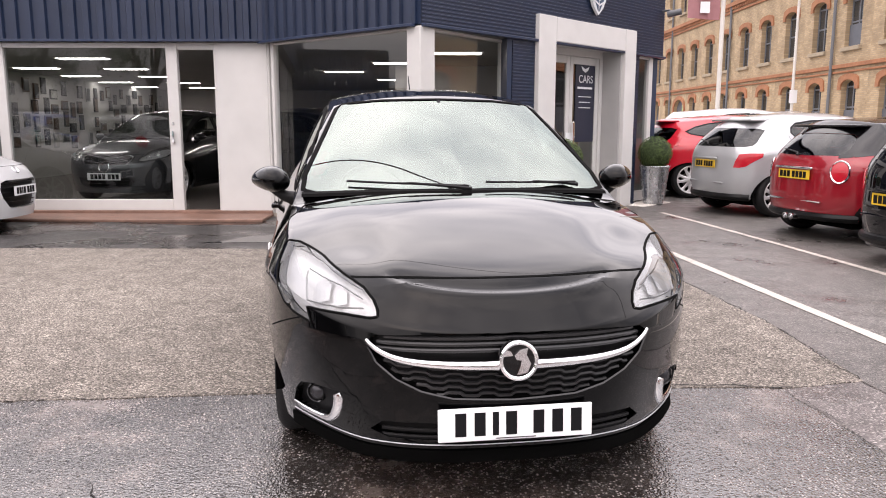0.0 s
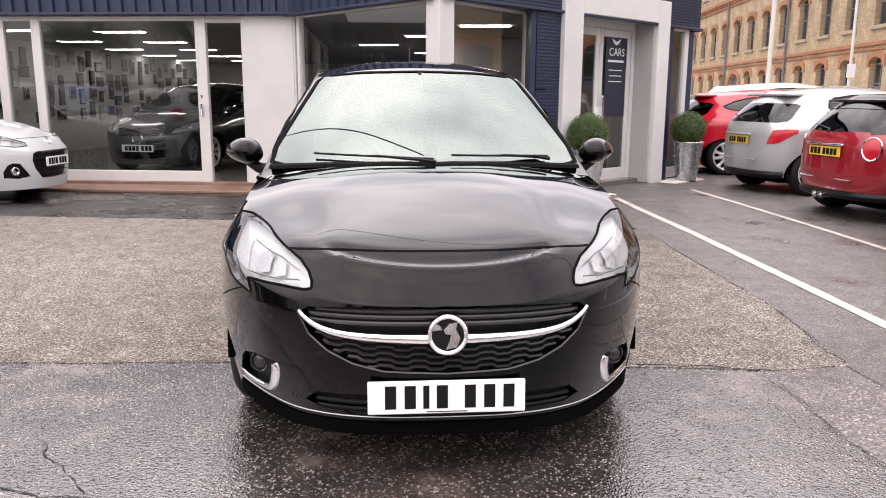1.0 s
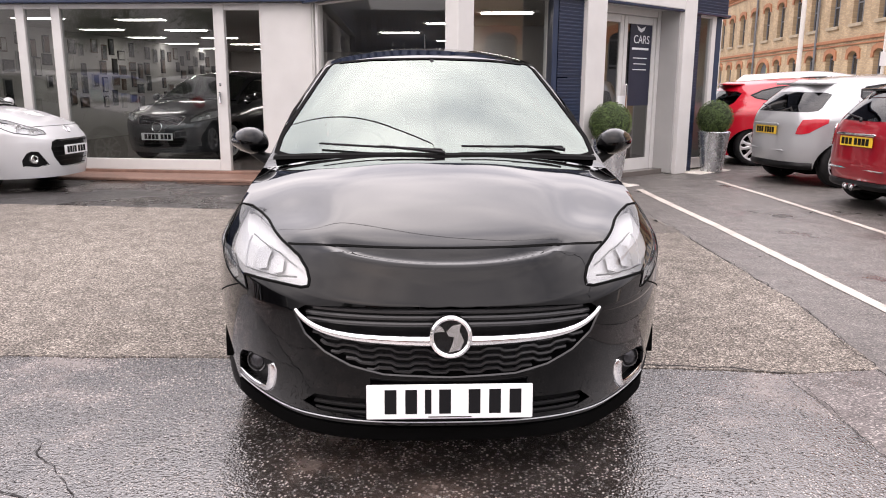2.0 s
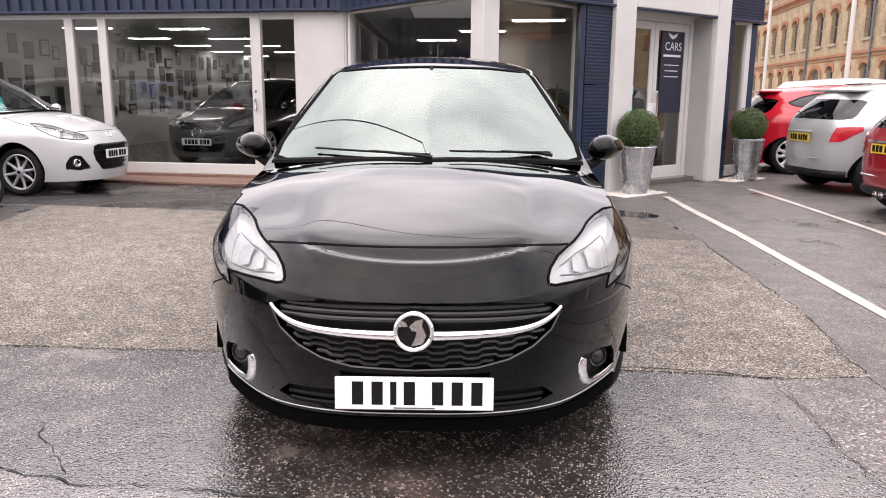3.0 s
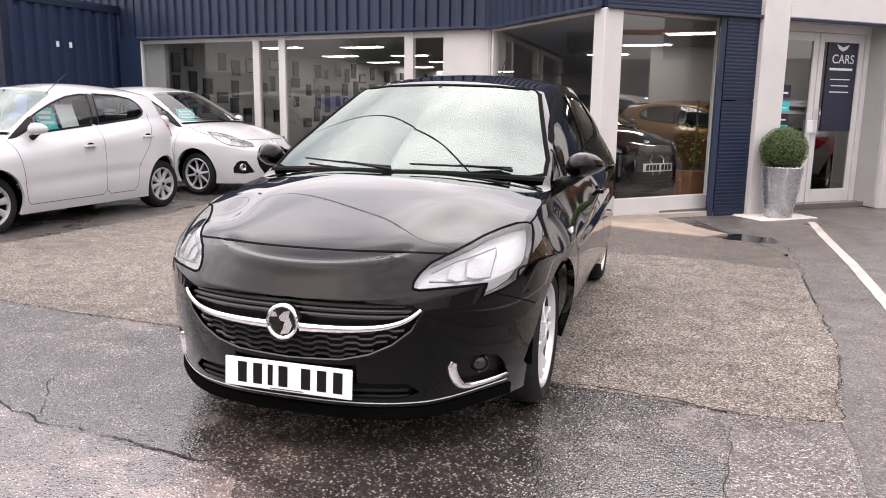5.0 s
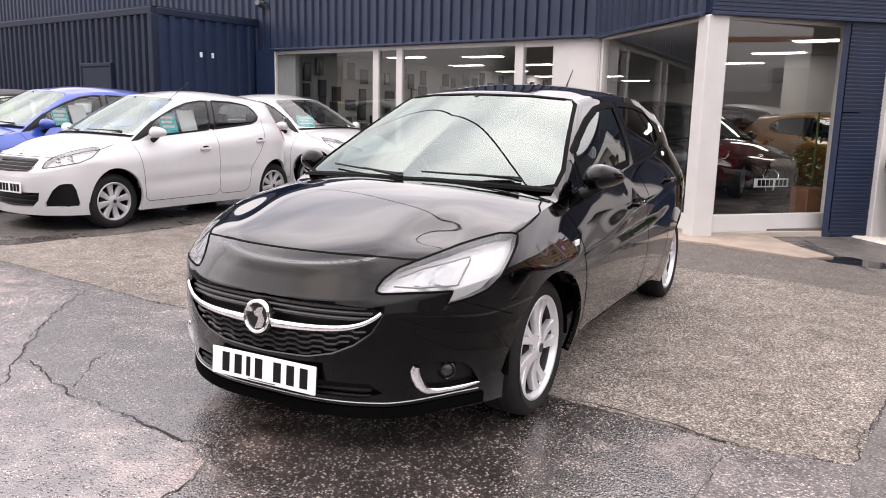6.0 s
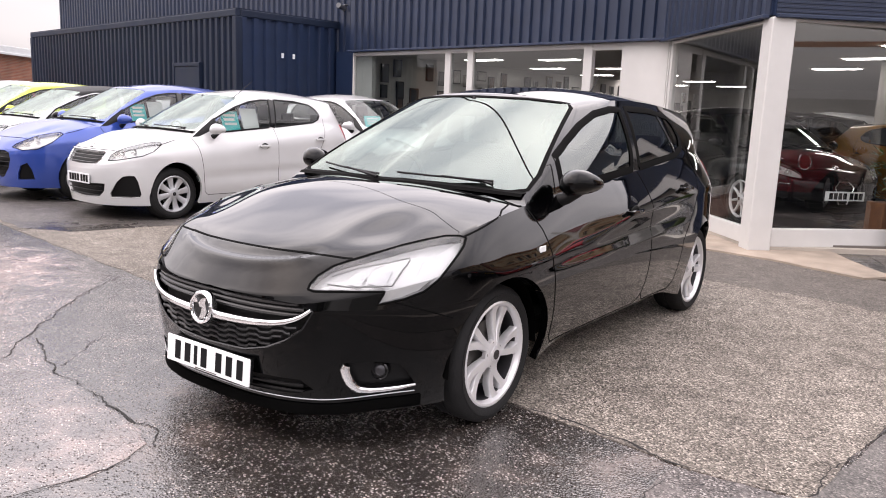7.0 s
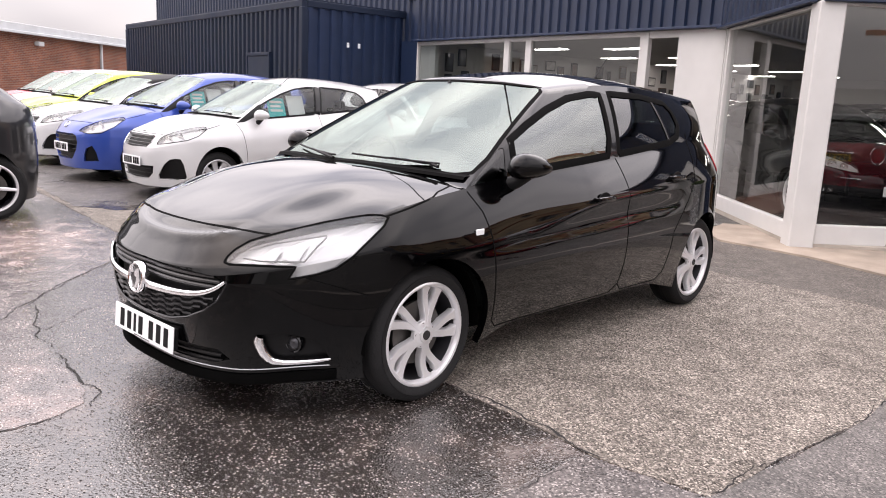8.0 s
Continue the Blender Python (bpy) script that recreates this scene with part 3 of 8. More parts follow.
TOP = 3.45
fascia("north", MA, 6.70, -0.13, 2.33, TOP)
fascia("bay", MB, LB + 0.02, -0.13, 2.31, TOP)
fascia("corner", MC, LC, -0.10, 2.31, TOP, True, -0.08)
ME = along((CE.x, CE.y), (CE.x - 2.2, CE.y + 4.5))
fascia("east", ME, 5.0, -0.10, 2.31, TOP, True)
box("wall_east_lower", 0, 0.0, 0, 5.0, 0.15, 2.31, NAVY, m=ME, kind="structure")
# upper wall running on behind the steel container
th = thing("wall_upper", "dark blue ribbed metal wall rising behind the container", "wall", "", "structure")
for k in range(15):
    ribbed("cladding_sheet", th, MA, -15.6 + 1.04 * k, -14.56 + 1.04 * k, 2.36, TOP + 0.95, 0.10, BLUE, 0.2, 0.04)
box("backing", -15.6, 0.13, 0, 0, 0.3, TOP + 0.95, NAVY, th, m=MA)
box("capping", -15.6, 0.02, TOP + 0.95, 0, 0.32, TOP + 0.957, NAVY, th, 0.01, m=MA)
box("wall_recess", -0.55, -0.02, 0, 0.0, 0.13, 2.36, NAVY, m=MA, kind="structure")


def pane(parent, x0, x1, z0, z1, y, m, glass=None):
    """One clear sheet of glass, set in its rebate."""
    bm = bmesh.new()
    bm.faces.new([bm.verts.new(m @ Vector(p)) for p in ((x0, y, z0), (x1, y, z0), (x1, y, z1), (x0, y, z1))])
    g = part("pane", bm, glass or PANE, parent)
    g.visible_shadow = False
    return g


def glazing(name, m, uprights, z0, z1, rail0, rail1, lab, y=0.0, depth=0.09, skip=(), glass=None):
    """A shop window: uprights (x0, x1), a bottom and a top rail, and a pane in every gap."""
    th = thing(name, lab, "window", "", "structure")
    for a, b in uprights:
        box("frame_post", a, y - depth / 2, z0, b, y + depth / 2, z1, FRAME, th, 0.006, m=m)
    for i, ((_, a), (b, _)) in enumerate(zip(uprights, uprights[1:])):
        if i in skip:
            continue
        box("bottom_rail", a, y - depth / 2 + 0.004, z0, b, y + depth / 2 - 0.004, rail0, FRAME, th, 0.006, m=m)
        box("top_rail", a, y - depth / 2 + 0.004, rail1, b, y + depth / 2 - 0.004, z1, FRAME, th, 0.006, m=m)
        pane(th, a - 0.01, b + 0.01, rail0 - 0.01, rail1 + 0.01, y, m, glass)
    return th


glazing("window_1", MA, [(0.0, 0.04), (2.50, 2.63), (3.02, 3.15), (5.33, 5.48), (5.97, 6.0)], 0.08, 2.33, 0.23, 2.265, "white-framed showroom window with large clear panes", skip=(3,))
box("reveal_panel", 0.04, 0.03, 0.08, 0.5, 0.12, 2.33, WHITE, m=MA, kind="structure")
box("wall_white", 6.0, -0.06, 0.05, 6.69, 0.16, 2.33, WHITE, m=MA, bevel=0.004, kind="structure")
box("door_head", 5.48, -0.03, 2.24, 5.97, 0.05, 2.33, FRAME, m=MA, kind="structure")
bb = thing("door_1", "white-framed glass sliding door standing half open", "door", "", "structure")
box("door_handle", 5.37, -0.09, 1.0, 5.40, -0.05, 1.16, M["chrome"], bb, 0.006, m=MA)
box("lock", 5.37, -0.055, 1.24, 5.40, -0.045, 1.28, M["chrome"], bb, 0.004, m=MA)
glazing("window_2", MB, [(0.0, 0.06), (0.10, 0.16), (LB - 0.12, LB - 0.02)], 0.05, 2.32, 0.22, 2.29, "tall angled shop window pane in white frame", skip=(0,), glass=CLEAR)
box("corner_pillar", -0.11, -0.10, 0.0, 0.13, 0.12, 2.32, FRAME, m=MC, bevel=0.012, kind="structure")
pa, pb = MC @ Vector((0.12, 0.0, 0)), MC @ Vector((1.73, 0.20, 0))
M3 = along((pa.x, pa.y), (pb.x, pb.y))
glazing("window_3", M3, [(0.0, 0.03), (1.55, 1.61)], 0.05, 2.32, 0.24, 2.29, "tall shop window pane beside the blue post", glass=CLEAR)
# blue post
th = thing("wall_post", "navy profiled metal post between window and entrance", "wall", "", "structure")
pa, pb = MC @ Vector((1.53, -0.08, 0)), MC @ Vector((1.75, 0.22, 0))
box("reveal", 0, -0.012, 0.0, 0.37, 0.05, 2.33, NAVY, th, m=along((pa.x, pa.y), (pb.x, pb.y)))
box("core", 1.76, -0.08, 0.0, 2.02, 0.25, 2.33, NAVY, th, m=MC)
ribbed("cladding_sheet", th, MC, 1.55, 2.02, 0.0, 1.36, -0.088, BLUE, 0.042, 0.007, True)
ribbed("cladding_sheet", th, MC, 1.55, 2.02, 1.375, 2.33, -0.088, BLUE, 0.042, 0.007, True)
# entrance portal
MP = MC @ pose(-0.22, 0, 0)
th = thing("door_portal", "thick white rendered portal round the glass entrance", "portal", "", "structure")
box("jamb", 2.24, -0.16, 0, 2.63, 0.42, 2.66, WHITE, th, 0.008, m=MP)
box("jamb", 4.44, -0.16, 0, 4.76, 0.42, 2.66, WHITE, th, 0.008, m=MP)
box("lintel", 2.63, -0.157, 2.34, 4.44, 0.417, 2.657, WHITE, th, 0.008, m=MP)
box("reveal", 4.40, -0.10, 0.02, 4.438, 0.4, 2.338, GREYR, th, m=MP)
box("reveal", 2.632, -0.10, 0.02, 2.67, 0.4, 2.338, GREYR, th, m=MP)
th = thing("door_2", "white-framed double glass entrance door, closed", "door", "", "structure")
YD = 0.24
box("door_frame", 2.67, YD - 0.04, 0.02, 2.75, YD + 0.06, 2.338, FRAME, th, 0.006, m=MP)
box("door_frame", 4.32, YD - 0.04, 0.02, 4.40, YD + 0.06, 2.338, FRAME, th, 0.006, m=MP)
box("door_frame", 2.75, YD - 0.036, 2.24, 4.32, YD + 0.056, 2.338, FRAME, th, 0.006, m=MP)
for a, b in ((2.755, 3.53), (3.54, 4.315)):
    for x0, x1, z0, z1 in ((a, a + 0.085, 0.03, 2.235), (b - 0.085, b, 0.03, 2.235), (a + 0.085, b - 0.085, 0.03, 0.24), (a + 0.085, b - 0.085, 2.13, 2.235)):
        box("leaf_rail", x0, YD - 0.02, z0, x1, YD + 0.03, z1, FRAME, th, 0.004, m=MP)
    pane(th, a + 0.08, b - 0.08, 0.23, 2.14, YD, MP, DOOR_GLASS)
box("handle", 3.56, YD - 0.09, 0.95, 3.60, YD - 0.05, 1.3, M["chrome"], th, 0.01, m=MP)
box("letter_box", 3.44, YD - 0.035, 0.98, 3.62, YD - 0.018, 1.14, M["card"], th, 0.004, m=MP)
# right of the portal
th = thing("wall_end", "navy metal strip and white-framed side window", "wall", "", "structure")
box("core", 4.76, -0.08, 0.0, 4.98, 0.2, 2.36, NAVY, th, m=MP)
ribbed("cladding_sheet", th, MP, 4.762, 4.98, 0.0, 2.36, -0.088, BLUE, 0.042, 0.007, True)
glazing("window_4", MP, [(4.98, 5.05), (5.40, 5.52)], 0.04, 2.36, 0.2, 2.28, "narrow white-framed side window of the showroom")
box("plinth_north", -0.0, -0.75, 0.0, 6.72, -0.10, 0.045, STEP, m=MA, bevel=0.01, kind="structure", label="worn brown brick step before the showroom")
box("threshold", -0.0, -0.10, 0.0, 6.70, 0.06, 0.082, STEP, m=MA, bevel=0.006, kind="structure")
box("plinth_bay", 0.0, -0.05, 0.0, LB, 0.12, 0.052, CONC, m=MB, kind="structure")
box("plinth_corner", 0.0, -0.05, 0.0, 1.60, 0.12, 0.052, CONC, m=MC, kind="structure")
sheet("pavement_slab", [(-1.05, 9.6), (-1.4, 9.3), (-1.2, 8.6), (-0.8, 8.24), (-0.4, 8.26), (0.1, 8.25), (0.56, 8.15), (0.98, 8.06), (1.18, 8.36), (0.97, 8.52), (0.7, 8.82), (0.4, 9.2), (0.17, 9.5), (0.1, 9.3), (-0.25, 8.85)], 0.024, SLAB, "stained sandy concrete slab at the foot of the corner", 0.02, 0.1, 0.024)

# inside
FLOORM = mat("showroom_floor", (0.13, 0.115, 0.105), 0.25, var=0.1, scale=3)
INWALL = mat("inner_wall", (0.50, 0.49, 0.47), 0.8, var=0.05, scale=2)
CEILM = mat("ceiling_tile", (0.40, 0.395, 0.38), 0.85, var=0.05, scale=4)
bm = bmesh.new()
plan = [(-9.0, 10.56), (-2.36, 10.56), (K[0] - 0.02, K[1] + 0.06), (CE.x - 0.05, CE.y), (CE.x - 2.5, 18.0), (CE.x - 2.5, 25.0), (-9.0, 25.0)]
for z, mt, nm in ((0.075, FLOORM, "floor"), (2.345, CEILM, "ceiling")):
    bm = bmesh.new()
    lo = [bm.verts.new((*p, z)) for p in plan]
    hi = [bm.verts.new((*p, z + (-0.07 if nm == "floor" else 0.08))) for p in plan]
    bm.faces.new(lo)
    bm.faces.new(hi[::-1])
    for i in range(len(plan)):
        bm.faces.new((lo[i], hi[i], hi[(i + 1) % 7], lo[(i + 1) % 7]))
    bmesh.ops.recalc_face_normals(bm, faces=bm.faces[:])
    part(nm, bm, mt, None, kind="structure")
bm = bmesh.new()
roofp = [(-24.6, 10.8), (-2.36, 10.75), (K[0], K[1] + 0.25), (CE.x - 0.2, CE.y), (CE.x - 2.5, 18.3), (CE.x - 2.5, 25.3), (-24.6, 25.3)]
lo = [bm.verts.new((*p, TOP - 0.1)) for p in roofp]
hi = [bm.verts.new((*p, TOP)) for p in roofp]
bm.faces.new(lo[::-1])
bm.faces.new(hi)
for i in range(7):
    bm.faces.new((lo[i], lo[(i + 1) % 7], hi[(i + 1) % 7], hi[i]))
part("roof", bm, ROOFM, None, kind="structure")
box("wall_south_inner", -9.2, 25.0, 0, 1.2, 25.2, TOP - 0.1, INWALL, kind="structure")
box("wall_far_east_inner", CE.x - 2.5, 18.0, 0, CE.x - 2.3, 25.0, TOP - 0.1, INWALL, kind="structure")
box("wall_west_inner", -9.2, 10.66, 0, -9.0, 25.0, TOP - 0.1, INWALL, kind="structure")
box("wall_east_inner", 0, 0.16, 0.075, 5.0, 0.2, 2.34, INWALL, m=ME, kind="structure")
box("wall_office", -0.9, 14.6, 0.075, 1.2, 14.75, 2.34, INWALL, kind="structure")
GLOW = mat("light_panel", (0.9, 0.9, 0.9), 0.5, emit=(1.0, 0.98, 0.95), estr=13.0)
LFRAME = mat("light_trim", (0.7, 0.7, 0.7), 0.5)


def ceiling_light():
    e = thing("ceiling_light", "glowing white ceiling light panel in slim trim", "light", "showroom ceiling lights")
    box("diffuser", -0.38, -0.15, -0.02, 0.38, 0.15, -0.004, GLOW, e)
    box("frame", -0.41, -0.18, -0.014, 0.41, -0.15, 0.0, LFRAME, e)
    box("frame", -0.41, 0.15, -0.014, 0.41, 0.18, 0.0, LFRAME, e)
    return e


cl = ceiling_light()
spots = [(-7.65 - 0.11 * (y - 12.7), y) for y in (12.7, 15.2, 17.6, 20.1, 22.6)] + [(-6.0 - 0.11 * (y - 13.0), y) for y in (13.0, 15.4, 17.8, 20.4, 23.0)]
spots += [(-2.05, 16.1), (-0.85, 13.9), (-1.2, 18.9), (0.2, 12.0), (0.6, 16.4)]
for k, (x, y) in enumerate(spots):
    (cl if k == 0 else copy_thing(cl, pose(x, y, 2.345)))
cl.matrix_basis = pose(*spots[0], 2.345)

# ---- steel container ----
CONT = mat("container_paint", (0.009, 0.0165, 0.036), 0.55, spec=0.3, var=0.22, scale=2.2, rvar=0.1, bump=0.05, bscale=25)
cont = thing("steel_container", "dark navy corrugated steel container with a small hatch", "container")
X0, X1, Y0, Y1, HC = -20.3, -9.65, 8.3, 10.75, 2.93
mF = pose(X0, Y0, 0)
for k in range(10):
    a = (X1 - X0) * k / 10
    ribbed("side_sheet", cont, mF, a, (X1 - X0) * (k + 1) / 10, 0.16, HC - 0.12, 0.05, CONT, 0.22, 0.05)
mR = along((X1, Y0), (X1, Y1))
for k in range(2):
    a = (Y1 - Y0) * k / 2
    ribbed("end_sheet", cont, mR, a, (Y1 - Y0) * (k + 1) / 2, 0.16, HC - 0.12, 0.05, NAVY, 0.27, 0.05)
box("core", X0 + 0.08, Y0 + 0.09, 0.05, X1 - 0.08, Y1, HC - 0.02, CONT, cont)
for nm, c in (("bottom_rail", (X0, Y0 - 0.01, 0.0, X1, Y0 + 0.1, 0.16)), ("top_rail", (X0, Y0 - 0.01, HC - 0.12, X1, Y0 + 0.1, HC)), ("bottom_rail", (X1 - 0.1, Y0 + 0.1, 0.0, X1 + 0.01, Y1, 0.16)), ("top_rail", (X1 - 0.1, Y0 + 0.1, HC - 0.12, X1 + 0.01, Y1, HC)), ("corner_post", (X1 - 0.12, Y0 - 0.015, 0.16, X1 + 0.015, Y0 + 0.12, HC - 0.12)), ("corner_post", (X0 - 0.015, Y0 - 0.015, 0.16, X0 + 0.12, Y0 + 0.12, HC - 0.12))):
    box(nm, *c, CONT, cont, 0.01)
box("roof_sheet", X0, Y0, HC, X1, Y1, HC + 0.02, CONT, cont)
h = box("hatch", -11.95, Y0 - 0.03, 0.9, -11.0, Y0 + 0.05, 1.95, CONT, cont, 0.01)
box("hatch_frame", -12.02, Y0 - 0.045, 0.83, -11.95, Y0 + 0.05, 2.02, CONT, cont, 0.008)
box("hatch_frame", -11.0, Y0 - 0.045, 0.83, -10.93, Y0 + 0.05, 2.02, CONT, cont, 0.008)
box("hatch_frame", -11.95, Y0 - 0.044, 1.95, -11.0, Y0 + 0.05, 2.02, CONT, cont, 0.008)
for yy in (9.25, 9.5):
    box("label_plate", X1 + 0.0, yy, 2.15, X1 + 0.012, yy + 0.05, 2.24, M["card"], cont)

# ---- brick unit beyond the parked row ----
RBRICK = bpy.data.materials.new("red_brick")
RBRICK.use_nodes = True
n_, l_ = RBRICK.node_tree.nodes, RBRICK.node_tree.links


def brick_mat(m, c1, c2, mortar, sx=1.0):
    n, l = m.node_tree.nodes, m.node_tree.links
    co, bt, nz = n.new("ShaderNodeTexCoord"), n.new("ShaderNodeTexBrick"), n.new("ShaderNodeTexNoise")
    mp = n.new("ShaderNodeMapping")
    mp.inputs["Rotation"].default_value = (radians(90), 0, 0)
    l.new(co.outputs["Object"], mp.inputs["Vector"])
    l.new(mp.outputs[0], bt.inputs["Vector"])
    bt.inputs["Color1"].default_value, bt.inputs["Color2"].default_value, bt.inputs["Mortar"].default_value = (*c1, 1), (*c2, 1), (*mortar, 1)
    bt.inputs["Scale"].default_value = 1.0
    bt.inputs["Brick Width"].default_value, bt.inputs["Row Height"].default_value, bt.inputs["Mortar Size"].default_value = 0.225, 0.075, 0.008
    nz.inputs["Scale"].default_value, nz.inputs["Detail"].default_value = 0.8, 6
    l.new(co.outputs["Object"], nz.inputs["Vector"])
    mr = n.new("ShaderNodeMapRange")
    mr.inputs["From Min"].default_value, mr.inputs["From Max"].default_value, mr.inputs["To Min"].default_value, mr.inputs["To Max"].default_value = 0.3, 0.7, 0.7, 1.2
    l.new(nz.outputs["Fac"], mr.inputs["Value"])
    sc = n.new("ShaderNodeVectorMath")
    sc.operation = "SCALE"
    l.new(bt.outputs["Color"], sc.inputs[0])
    l.new(mr.outputs[0], sc.inputs["Scale"])
    b = n["Principled BSDF"]
    l.new(sc.outputs[0], b.inputs["Base Color"])
    b.inputs["Roughness"].default_value = 0.85
    bp = n.new("ShaderNodeBump")
    bp.inputs["Strength"].default_value, bp.inputs["Distance"].default_value = 0.4, 0.01
    l.new(bt.outputs["Fac"], bp.inputs["Height"])
    bp.invert = True
    l.new(bp.outputs["Normal"], b.inputs["Normal"])


brick_mat(RBRICK, (0.27, 0.088, 0.042), (0.17, 0.05, 0.03), (0.26, 0.21, 0.17))
unit = thing("brick_unit", "low red brick building with a pale flat roof edge", "building")
mu = along((-25.0, -2.0), (-41.5, 14.5))
Lu = math.dist((-25.0, -2.0), (-41.5, 14.5))
unit.matrix_basis = mu
GUT = mat("pale_roof_edge", (0.55, 0.57, 0.58), 0.5, var=0.12, scale=2)
box("wall", -4, 0.0, 0, Lu + 12, 8, 3.25, RBRICK, unit)
box("roof_edge", -4, -0.25, 3.25, Lu + 12.1, 8.2, 3.62, GUT, unit, 0.02)
box("gutter", -4, -0.38, 3.18, Lu + 12, -0.25, 3.30, GUT, unit, 0.02)
box("downpipe", Lu - 2.7, -0.12, 0.0, Lu - 2.58, 0.0, 3.2, GUT, unit, 0.02)
box("wall_lamp", Lu - 8.0, -0.25, 2.75, Lu - 7.6, 0.0, 2.95, GUT, unit, 0.03)

# ---- cars: a shell lofted from plan, side and section lines, cut along its panel lines ----
def lerp_table(tab, v):
    """Smooth value of a table of (v, value) pairs."""
    if v <= tab[0][0]:
        return tab[0][1]
    for k in range(len(tab) - 1):
        (a, p), (b, q) = tab[k], tab[k + 1]
        if v <= b:
            m0 = (q - tab[k - 1][1]) / (b - tab[k - 1][0]) if k else (q - p) / (b - a)
            m1 = (tab[k + 2][1] - p) / (tab[k + 2][0] - a) if k + 2 < len(tab) else (q - p) / (b - a)
            h, t = b - a, (v - a) / (b - a)
            return p * (1 + 2 * t) * (1 - t) ** 2 + m0 * h * t * (1 - t) ** 2 + q * t * t * (3 - 2 * t) + m1 * h * t * t * (t - 1)
    return tab[-1][1]


def smooth(a, b, v):
    t = min(1.0, max(0.0, (v - a) / (b - a)))
    return t * t * (3 - 2 * t)


class Shape:
    """The lines of a hatchback: y runs back from the front axle, x to its left, z up. The base lines are those of a supermini
    with a wheelbase of 2.52 m; warp() fits them to another car's size."""

    nose, tail, half, bow, bow_n, rear_bow = -0.85, 3.12, 0.875, 0.60, 3.0, 0.42
    wheelbase, wheel_r, wheel_x, arch_r = 2.52, 0.295, 0.79, 0.335
    bottom, zmax, cowl_y, cowl_c = 0.17, 0.57, 0.24, 0.10
    top = [(-0.85, 0.598), (-0.75, 0.625), (-0.6, 0.69), (-0.4, 0.765), (-0.15, 0.835), (0.24, 0.895), (0.8, 0.945), (1.5, 1.005), (2.2, 1.065), (2.6, 1.08), (3.0, 1.03), (3.12, 1.0)]
    top_in = [(-0.85, 0.012), (-0.6, 0.04), (-0.3, 0.085), (0.24, 0.125), (0.8, 0.12), (2.2, 0.13), (2.8, 0.12), (3.12, 0.06)]
    low_in = [(-0.85, 0.045), (-0.5, 0.05), (0.0, 0.045), (0.5, 0.065), (2.2, 0.06), (3.12, 0.05)]
    hood = [(-0.85, 0.60), (-0.72, 0.735), (-0.5, 0.81), (-0.2, 0.899), (0.0, 0.938), (0.10, 0.947), (0.3, 0.957)]
    head_y, head_c, head_z, head_x = 1.08, 0.98, 1.355, 0.545
    roof_tail, roof_tail_c = 2.70, 2.83
    rail_x = [(1.08, 0.545), (1.5, 0.565), (2.2, 0.55), (2.7, 0.50)]
    rail_z = [(1.08, 1.345), (1.5, 1.385), (2.0, 1.38), (2.7, 1.325)]
    crown = [(0.98, 1.395), (1.5, 1.455), (2.1, 1.448), (2.83, 1.385)]
    side_bulge, dome = 0.022, 0.016
    nu, nt, smile, even = 96, 18, 0.0, 0
    nz_low, nz_up, sill, ledge, knee_power = 9, 11, 0.0, 0.0, 1.7

    def __init__(self, ky=1.0, kx=1.0, kz=1.0, **over):
        for k, v in over.items():
            setattr(self, k, v)
        self.ky, self.kx, self.kz = ky, kx, kz

    def outline(self):
        """Half the plan line, from the middle of the nose to the middle of the tail."""
        pts = []
        n = 260
        mid = 0.5 * (self.nose + self.tail)
        for k in range(n):
            r = (mid - self.nose) * (k / n) ** 2.2
            u = (r / self.bow) ** (1 / self.bow_n)
            x = self.half * (u**-10 + 1) ** -0.1 if u > 0 else 0.0
            pts.append(Vector((x, self.nose + r, 0)))
        for k in range(n, -1, -1):
            r = (self.tail - mid) * (k / n) ** 2.2
            u = (r / self.rear_bow) ** (1 / 3.4)
            x = self.half * (u**-10 + 1) ** -0.1 if u > 0 else 0.0
            pts.append(Vector((x, self.tail - r, 0)))
        run = [0.0]
        for a, b in zip(pts, pts[1:]):
            run.append(run[-1] + (b - a).length)
        out, j = [], 0
        for k in range(self.nu + 1):
            want = run[-1] * k / self.nu
            while j < len(run) - 2 and run[j + 1] < want:
                j += 1
            f = (want - run[j]) / max(1e-9, run[j + 1] - run[j])
            out.append(pts[j].lerp(pts[j + 1], min(1.0, f)))
        out[0].x = out[-1].x = 0.0
        return out

    def shell(self):
        """Half the body as rows of points: side layers, bonnet, cabin and roof."""
        O = self.outline()
        N = []
        for k, p in enumerate(O):
            d = O[min(k + 1, self.nu)] - O[max(k - 1, 0)]
            N.append(Vector((d.y, -d.x, 0)).normalized())
        N[0], N[-1] = Vector((0, -1, 0)), Vector((0, 1, 0))
        nz_low, nz_up = self.nz_low, self.nz_up
        cols = []

        def step(z, y, side):
            """The ledge pressed into the doors: its upper side steps in and runs out again."""
            at = 0.612 + 0.04 * y
            return self.ledge * side * smooth(at - 0.012, at + 0.014, z) * (1 - smooth(at + 0.03, at + 0.15, z))

        for p, nrm in zip(O, N):
            zt, di, dl = lerp_table(self.top, p.y), lerp_table(self.top_in, p.y), lerp_table(self.low_in, p.y)
            zm = min(self.zmax, zt - 0.06)
            col = []
            side = smooth(0.15, 0.6, p.y) * (1 - smooth(self.wheelbase - 0.75, self.wheelbase - 0.2, p.y))
            for j in range(nz_low):
                f = 1 - j / nz_low
                z = zm - (zm - self.bottom - self.sill * side) * f
                d = dl * f**2.2 + (0.016 * side * math.exp(-(((z - 0.43 - 0.05 * p.y) / 0.06) ** 2)) if not self.ledge else step(z, p.y, side))
                col.append(p - nrm * d + Vector((0, 0, z)))
